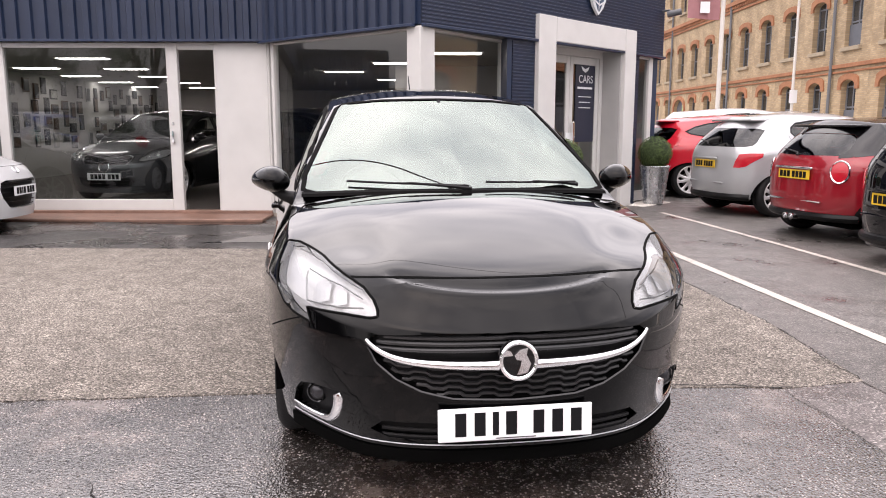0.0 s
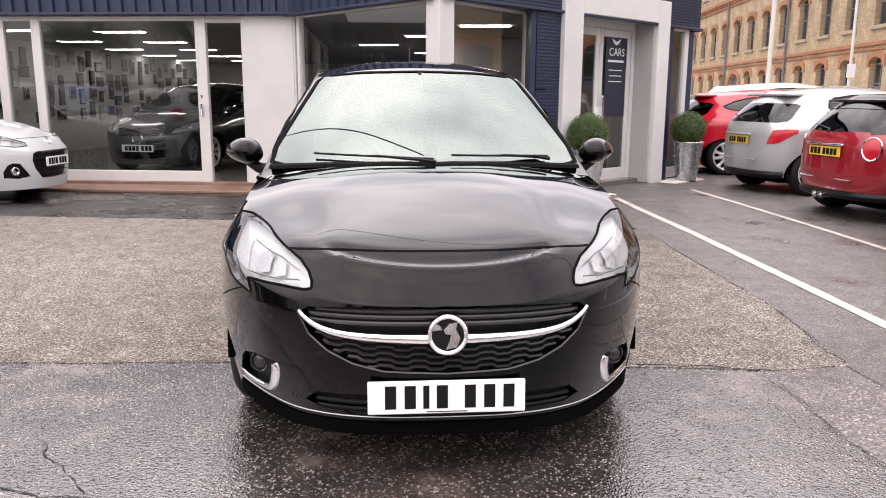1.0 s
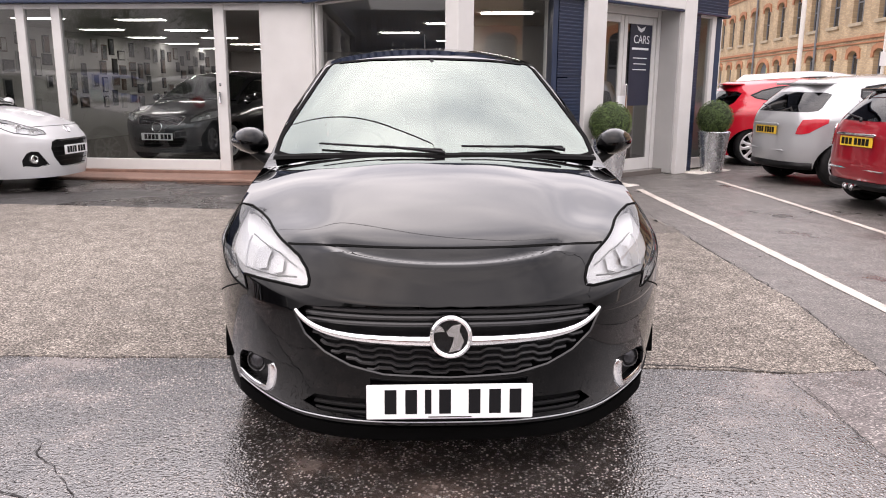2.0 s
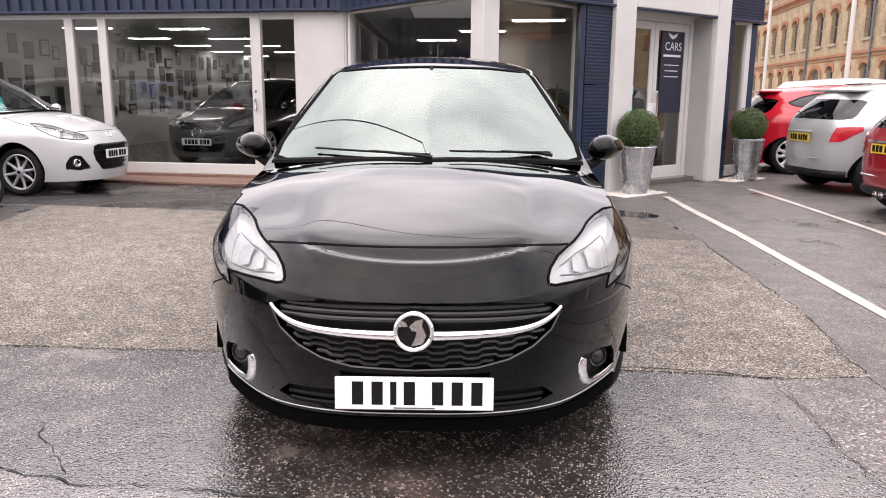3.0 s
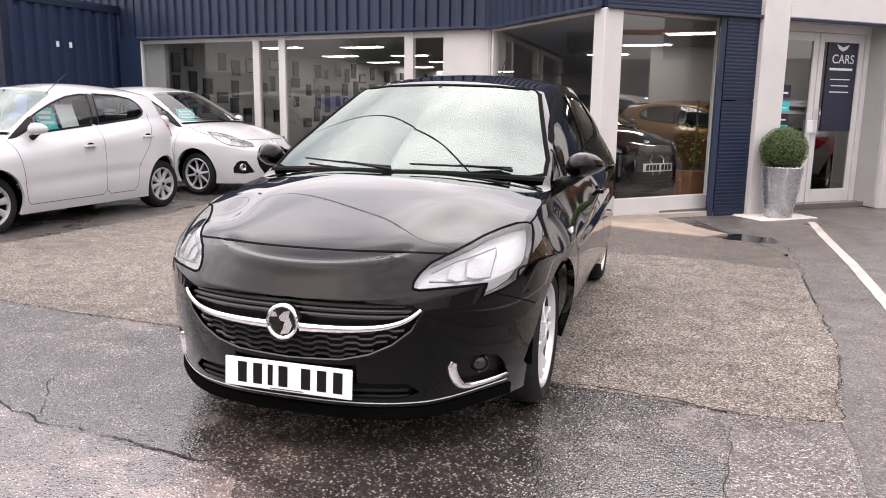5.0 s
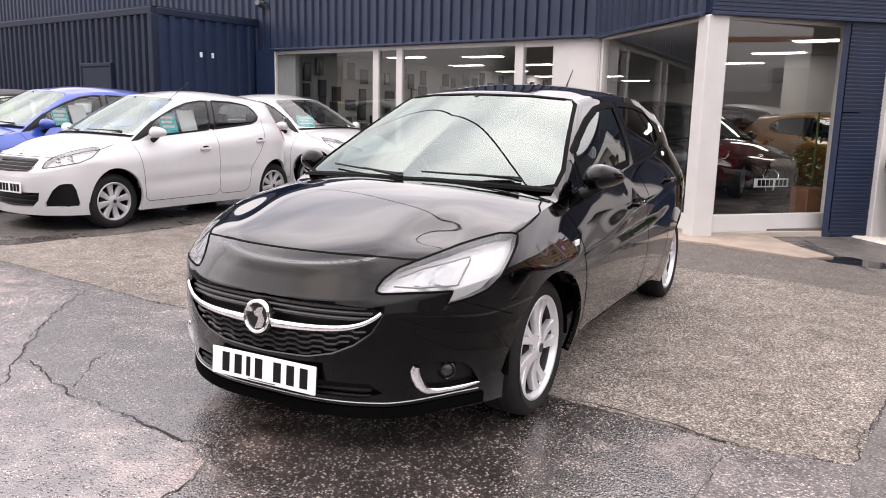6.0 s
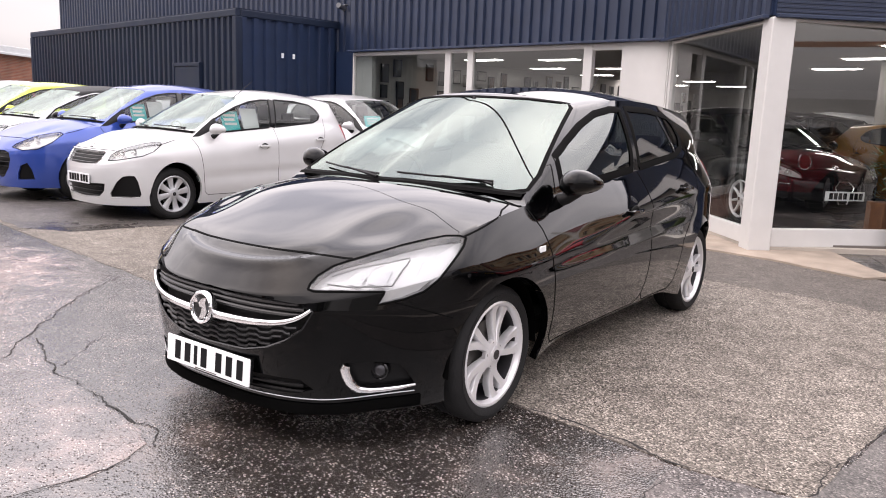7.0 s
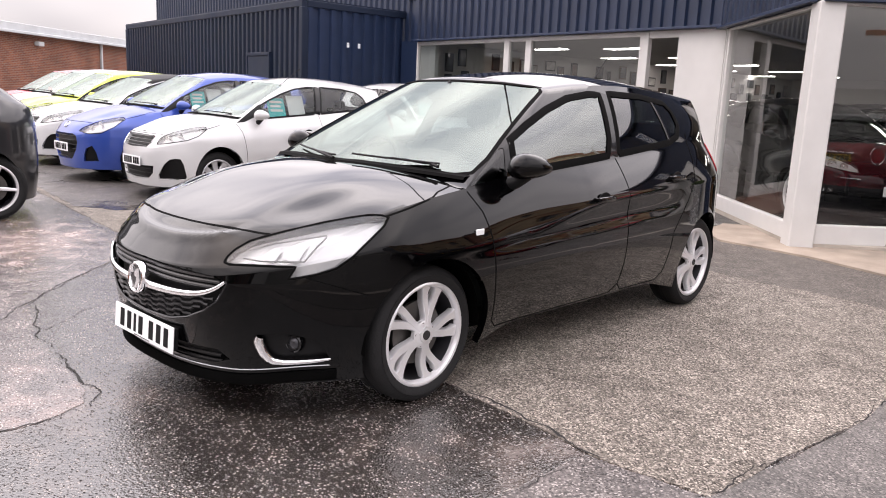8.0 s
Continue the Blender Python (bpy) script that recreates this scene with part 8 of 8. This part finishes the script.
def wall_bay(bm, z0, z1, o):
    """A bay of wall from z0 to z1 with an opening o and its reveals."""
    f = bm.verts.new
    h = BAY / 2
    zs = o[0][1]
    w = o[-1][0]
    mid = o[1:-1]
    quad = lambda pts: bm.faces.new([f((x, y, z)) for x, y, z in pts])
    quad([(-h, 0, z0), (h, 0, z0), (h, 0, zs), (-h, 0, zs)])
    quad([(-h, 0, zs), (-w, 0, zs), (-w, 0, z1), (-h, 0, z1)])
    quad([(w, 0, zs), (h, 0, zs), (h, 0, z1), (w, 0, z1)])
    for (xa, za), (xb, zb) in zip(mid, mid[1:]):
        quad([(xa, 0, za), (xb, 0, zb), (xb, 0, z1), (xa, 0, z1)])
    ring = o + [o[0]]
    for (xa, za), (xb, zb) in zip(ring, ring[1:]):
        quad([(xa, 0, za), (xa, T, za), (xb, T, zb), (xb, 0, zb)])


def hood(o, grow, depth, drop=0.12):
    """A moulded hood that follows the arch of an opening."""
    bm = bmesh.new()
    mid = o[1:-1]
    cz = mid[0][1]
    inner = [(mid[0][0], cz - drop)] + mid + [(mid[-1][0], cz - drop)]
    k = grow / (o[-1][0])
    outer = [(x * (1 + k), z + (grow if z > cz + 0.001 else 0)) for x, z in inner]
    for (a, b), (c, d) in zip(zip(inner, outer), zip(inner[1:], outer[1:])):
        q = [(a, -depth), (c, -depth), (d, -depth), (b, -depth)]
        bm.faces.new([bm.verts.new((p[0], y, p[1])) for p, y in q])
        bm.faces.new([bm.verts.new((p[0], y, p[1])) for p, y in ((b, -depth), (d, -depth), (d, 0), (b, 0))])
        bm.faces.new([bm.verts.new((p[0], y, p[1])) for p, y in ((a, 0), (c, 0), (c, -depth), (a, -depth))])
    bmesh.ops.remove_doubles(bm, verts=bm.verts[:], dist=0.001)
    bmesh.ops.recalc_face_normals(bm, faces=bm.faces[:])
    return bm


def mesh_of(bm, name, material):
    me = bpy.data.meshes.new(name)
    bm.normal_update()
    bm.to_mesh(me)
    bm.free()
    me.materials.append(material)
    return me


def shared(name, me, parent, m):
    ob = new(name, me)
    ob.parent = parent
    ob.matrix_basis = m
    return ob


FLOORS = [(0.0, 3.55, arch_pts(1.15, 1.0, 2.85, 0.28)), (3.55, 8.1, arch_pts(1.25, 4.45, 6.35, 0.25)), (8.1, 12.4, arch_pts(1.25, 8.95, 10.75, 0.25))]


def warehouse_bays(wh, count, gate):
    """Three storeys of arched window bays, one of which may be a gateway."""
    for fl, (z0, z1, o) in enumerate(FLOORS):
        bm = bmesh.new()
        wall_bay(bm, z0, z1, o)
        bmesh.ops.recalc_face_normals(bm, faces=bm.faces[:])
        wall_me = mesh_of(bm, "wall_bay", YBRICK)
        hood_me = mesh_of(hood(o, 0.24, 0.07), "arch_hood", OBRICK)
        w, zs, zt = o[-1][0], o[0][1], max(z for _, z in o)
        bars = []
        for a, b in ((-w, -w + 0.09), (w - 0.09, w), (-0.035, 0.035)):
            bm = bmesh.new()
            add_box(bm, a, T - 0.08, zs, b, T - 0.02, zt)
            bars.append(mesh_of(bm, "glazing_bar", WFR))
        for q in (zs, (zs + zt) / 2 - 0.1, zt - 0.32):
            bm = bmesh.new()
            add_box(bm, -w, T - 0.075, q, w, T - 0.025, q + 0.07)
            bars.append(mesh_of(bm, "glazing_bar", WFR))
        bm = bmesh.new()
        add_box(bm, -w - 0.02, T - 0.05, zs, w + 0.02, T - 0.03, zt)
        gl_me = mesh_of(bm, "pane", WGL)
        bm = bmesh.new()
        add_box(bm, -w - 0.12, -0.12, zs - 0.16, w + 0.12, T, zs, 0.01)
        sill_me = mesh_of(bm, "window_sill", SILLM)
        bm = bmesh.new()
        add_box(bm, -w, T - 0.12, zs, w, T - 0.06, zs + (zt - zs) * 0.42)
        bd_me = mesh_of(bm, "board", BOARD)
        for k in range(count):
            at = pose(1.6 + BAY * (k + 0.5), 0, 0)
            if fl == 0 and k == gate:
                # the gateway takes one bay
                bm = bmesh.new()
                og = arch_pts(2.3, 0.05, 2.3, 0.75)
                wall_bay(bm, z0, z1, og)
                bmesh.ops.recalc_face_normals(bm, faces=bm.faces[:])
                shared("wall_bay", mesh_of(bm, "wall_bay", YBRICK), wh, at)
                shared("arch_hood", mesh_of(hood(og, 0.25, 0.08), "arch_hood", OBRICK), wh, at)
                bm = bmesh.new()
                add_box(bm, -1.15, T - 0.1, 0, -0.02, T - 0.04, 3.1)
                shared("gate_leaf", mesh_of(bm, "gate_leaf", BOARD), wh, at)
                bm = bmesh.new()
                add_box(bm, 0.02, T - 0.1, 0, 1.15, T - 0.04, 3.1)
                shared("gate_leaf", mesh_of(bm, "gate_leaf", GREEN), wh, at)
                continue
            shared("wall_bay", wall_me, wh, at)
            shared("arch_hood", hood_me, wh, at)
            shared("window_sill", sill_me, wh, at)
            wd = shared("window", gl_me, wh, at)
            for me in bars:
                shared("glazing_bar", me, wd, pose(0, 0, 0))
            if fl == 0 or (fl == 1 and k == 24):
                shared("board", bd_me, wd, pose(0, 0, 0))


warehouse_bays(wh, NB, 16)
terrace = thing("warehouse", "yellow brick warehouse wing facing the showroom entrance", "building", m=along((17.4, 14.8 + 4 * BAY), (17.4, 2.0)))
warehouse_bays(terrace, 4, -1)
box("end_pier", 0.0, -0.05, 0, 1.6, 0.6, 12.4, YBRICK, terrace)
box("core", 0.0, T + 0.02, 0, 1.6 + 4 * BAY, 8.0, 12.4, BOARD, terrace)
box("string_course", 0, -0.10, 3.62, 18.7, 0.02, 3.78, OBRICK, terrace, 0.01)
box("cornice", 0, -0.25, 12.3, 18.7, 0.02, 12.65, OBRICK, terrace, 0.01)
LW = 1.6 + BAY * NB
for z, h, d, mt in ((3.62, 0.16, 0.10, OBRICK), (3.42, 0.08, 0.06, OBRICK), (7.62, 0.12, 0.08, OBRICK), (7.98, 0.22, 0.18, OBRICK), (12.3, 0.35, 0.25, OBRICK)):
    box("string_course", 0, -d, z, LW, 0.02, z + h, mt, wh, 0.01)
bm = bmesh.new()
for k in range(int(LW / 0.24)):
    add_box(bm, k * 0.24, -0.12, 7.80, k * 0.24 + 0.12, 0.0, 7.98)
part("dentil_course", bm, OBRICK, wh, kind="stuff")
box("end_pier", -0.1, -0.05, 0, 1.6, 0.6, 12.4, YBRICK, wh)
box("end_pier", LW, -0.12, 0, LW + 1.9, 0.6, 12.6, RBRICK, wh)
box("core", 0.0, T + 0.02, 0, LW + 1.9, 12.0, 12.4, BOARD, wh)
box("roof", -0.2, -0.1, 12.65, LW + 2.0, 12.2, 12.85, BOARD, wh)
for x in (12.0, 29.0, 46.65, 58.05, 70.05):
    bm = bmesh.new()
    add_tube(bm, [(x, -0.12, 0.0), (x, -0.12, 12.2)], 0.07, 8)
    part("downpipe", bm, WFR, wh)
box("pavement_street", 12.5, -20, 0.0, 16.7, 110, 0.1, CONC, kind="structure")

# ---- flagpole, banner and lamp post ----
POLE = mat("pole_paint", (0.62, 0.6, 0.56), 0.5, var=0.08, scale=4)


def pole(name, lab, cat, x, y, r0, r1, h):
    e = thing(name, lab, cat, m=pose(x, y, 0))
    bm = bmesh.new()
    add_lathe(bm, [(0.0, 0), (r0 * 1.9, 0.0), (r0 * 1.9, 0.05), (r0 * 1.1, 0.08), (r0, 0.3), (r1, h), (0, h + 0.02)], 16)
    part("shaft", bm, POLE, e, smooth=40)
    return e


fp = pole("flagpole", "tall pale flagpole with a faded red banner", "flagpole", 8.86, 25.0, 0.075, 0.06, 8.5)
BAN = mat("faded_red_banner", (0.34, 0.16, 0.17), 0.8, var=0.15, scale=4)
bm = bmesh.new()
rows = []
for i in range(13):
    f = i / 12
    rows.append([bm.verts.new((-0.1 - 1.02 * f, 0.05 * math.sin(f * 6), 4.55 + 0.06 * f)), bm.verts.new((-0.1 - 1.02 * f, 0.05 * math.sin(f * 6 + 1), 6.6))])
for a, b in zip(rows, rows[1:]):
    bm.faces.new((a[0], b[0], b[1], a[1]))
bn = part("banner", bm, BAN, fp, "faded red cloth banner")
box("print", -0.75, -0.085, 4.75, -0.45, -0.075, 5.1, SHW, bn)
box("print", -0.75, -0.085, 5.2, -0.45, -0.075, 5.5, SHW, bn)
pole("flagpole", "slim pale flagpole beside the street", "flagpole", 8.30, 32.5, 0.065, 0.05, 7.0)
lp = pole("street_lamp", "slim grey street lamp beside the warehouse", "street lamp", 13.5, 30.0, 0.06, 0.045, 8.0)
bm = bmesh.new()
add_tube(bm, [(0, 0, 8.0), (-0.3, 0, 8.3), (-1.0, 0, 8.4)], 0.035, 8)
part("arm", bm, POLE, lp)
box("lamp_head", -1.5, -0.12, 8.36, -0.95, 0.12, 8.48, POLE, lp, 0.02)
box("sign_plate", -0.15, -0.08, 2.1, 0.15, -0.06, 2.6, SHW, lp, 0.005)

# ---- behind the camera: added walls, and houses and trees mirrored in paint and glass ----
# unseen walls, added to keep low bright sky out of paint and glass
box("wall_unseen_south", -40, -34, 0, 22, -32, 2.4, GREYR, kind="structure", label="plain grey wall closing the lot")
box("wall_unseen_east", 20, -32, 0, 22, 11, 2.2, GREYR, kind="structure", label="plain grey wall closing the lot")
box("wall_unseen_street", 20, 11, 0, 22, 22, 3.0, GREYR, kind="structure", label="plain grey wall closing the street")
box("wall_unseen_west", -42, -32, 0, -40, -14, 3.6, GREYR, kind="structure", label="plain grey wall closing the lot")
SLATE = mat("roof_slate", (0.055, 0.055, 0.062), 0.6, var=0.3, scale=5, bump=0.3, bscale=25)


def brick_house(x, y, w, d, eaves, ridge):
    e = thing("brick_house", "red brick house with a pitched slate roof and white windows", "building", "houses behind the lot", m=pose(x, y, 0))
    box("wall", 0, 0, 0, w, d, eaves, RBRICK, e)
    for side in (0, 1):
        bm = bmesh.new()
        yy = -0.3 if side == 0 else d + 0.3
        a = [(-0.25, yy, eaves - 0.1), (w + 0.25, yy, eaves - 0.1), (w + 0.25, d / 2, ridge), (-0.25, d / 2, ridge)]
        lo = [bm.verts.new(p) for p in a]
        hi = [bm.verts.new((p[0], p[1], p[2] + 0.14)) for p in a]
        bm.faces.new(lo[::-1])
        bm.faces.new(hi)
        for k in range(4):
            bm.faces.new((lo[k], lo[(k + 1) % 4], hi[(k + 1) % 4], hi[k]))
        bmesh.ops.recalc_face_normals(bm, faces=bm.faces[:])
        part("roof_slope", bm, SLATE, e)
    for xx in (0.0, w - 0.3):
        bm = bmesh.new()
        add_prism(bm, [(0.0, eaves), (d, eaves), (d / 2, ridge)], 0.3, pose(xx + 0.3, 0, 0, 0, 0, 90))
        part("gable", bm, RBRICK, e)
    box("chimney", w * 0.12, d / 2 - 0.4, ridge - 0.6, w * 0.12 + 0.9, d / 2 + 0.4, ridge + 1.3, RBRICK, e, 0.02)
    for fl in range(2):
        for k in range(int(w // 2.6)):
            xx = 0.9 + 2.6 * k
            wd = box("window", xx, d - 0.05, 0.9 + 2.7 * fl, xx + 1.1, d + 0.04, 2.3 + 2.7 * fl, WGL, e)
            for q in (xx - 0.06, xx + 0.52, xx + 1.1):
                box("glazing_bar", q, d + 0.0, 0.84 + 2.7 * fl, q + 0.06, d + 0.07, 2.36 + 2.7 * fl, FRAME, wd)
    return e


brick_house(-7.0, -30.5, 10.5, 7.0, 5.2, 8.2)
brick_house(8.0, -31.0, 8.0, 7.0, 5.2, 8.4)
BARK = mat("bark", (0.07, 0.055, 0.04), 0.9, var=0.3, scale=12, bump=0.4, bscale=30)
TREE_LEAF = mat("tree_leaf", (0.045, 0.075, 0.02), 0.55, var=0.5, scale=6)


def broad_tree(x, y, h, seed):
    rng = random.Random(seed)
    e = thing("broadleaf_tree", "broad leafy tree standing behind the sales lot", "tree", "trees behind the lot", m=pose(x, y, 0))
    bm = bmesh.new()
    fork = Vector((0.1, 0.0, h * 0.36))
    add_tube(bm, [(0, 0, 0), (0.04, 0.02, h * 0.18), fork], [0.3, 0.22, 0.17], 10)
    tips = []
    for k in range(9):
        a = 2.4 * k + rng.uniform(-0.3, 0.3)
        reach = h * rng.uniform(0.16, 0.30)
        tip = Vector((reach * math.cos(a), reach * math.sin(a), h * rng.uniform(0.55, 0.95)))
        add_tube(bm, [fork, fork.lerp(tip, 0.5) + Vector((0, 0, 0.25)), tip], [0.13, 0.08, 0.03], 6)
        tips.append(tip)
    part("trunk", bm, BARK, e, smooth=50)
    verts, faces = [], []
    for k in range(7000):
        c = rng.choice(tips)
        p = c + Vector((rng.gauss(0, 1), rng.gauss(0, 1), rng.gauss(0, 0.8))) * h * 0.085
        nrm = Vector((rng.gauss(0, 1), rng.gauss(0, 1), rng.gauss(0, 1))).normalized()
        a = nrm.orthogonal().normalized()
        b = nrm.cross(a)
        q = rng.uniform(0.06, 0.12)
        i = len(verts)
        verts += [p - a * q, p + b * q * 0.6, p + a * q, p - b * q * 0.6]
        faces.append((i, i + 1, i + 2, i + 3))
    me = bpy.data.meshes.new("crown")
    me.from_pydata(verts, [], faces)
    me.materials.append(TREE_LEAF)
    ob = new("crown", me)
    ob.parent = e
    tagged(ob, "loose crown of green leaves", kind="stuff")


for k, (x, y, h) in enumerate(((-12.5, -25.0, 8.5), (-18.0, -27.0, 9.5), (5.6, -26.0, 8.0), (15.5, -24.0, 8.5), (-25.0, -26.0, 8.0))):
    broad_tree(x, y, h, 40 + k)

# overhead cable, mirrored in the bonnet and the windscreen
cab = thing("overhead_cable", "thin black overhead cable spanning the sales lot", "cable", m=pose(-11.5, 10.62, 4.3))
bm = bmesh.new()
line = []
for k in range(61):
    f = k / 60
    line.append((31.1 * f, -15.94 * f, 0.6 * f - 2.0 * f * (1 - f)))
add_tube(bm, line, 0.012, 6)
part("strand", bm, M["plastic"], cab, smooth=40)
pole("cable_pole", "slim pole that carries the overhead cable", "pole", 19.6, -5.32, 0.08, 0.06, 5.1)
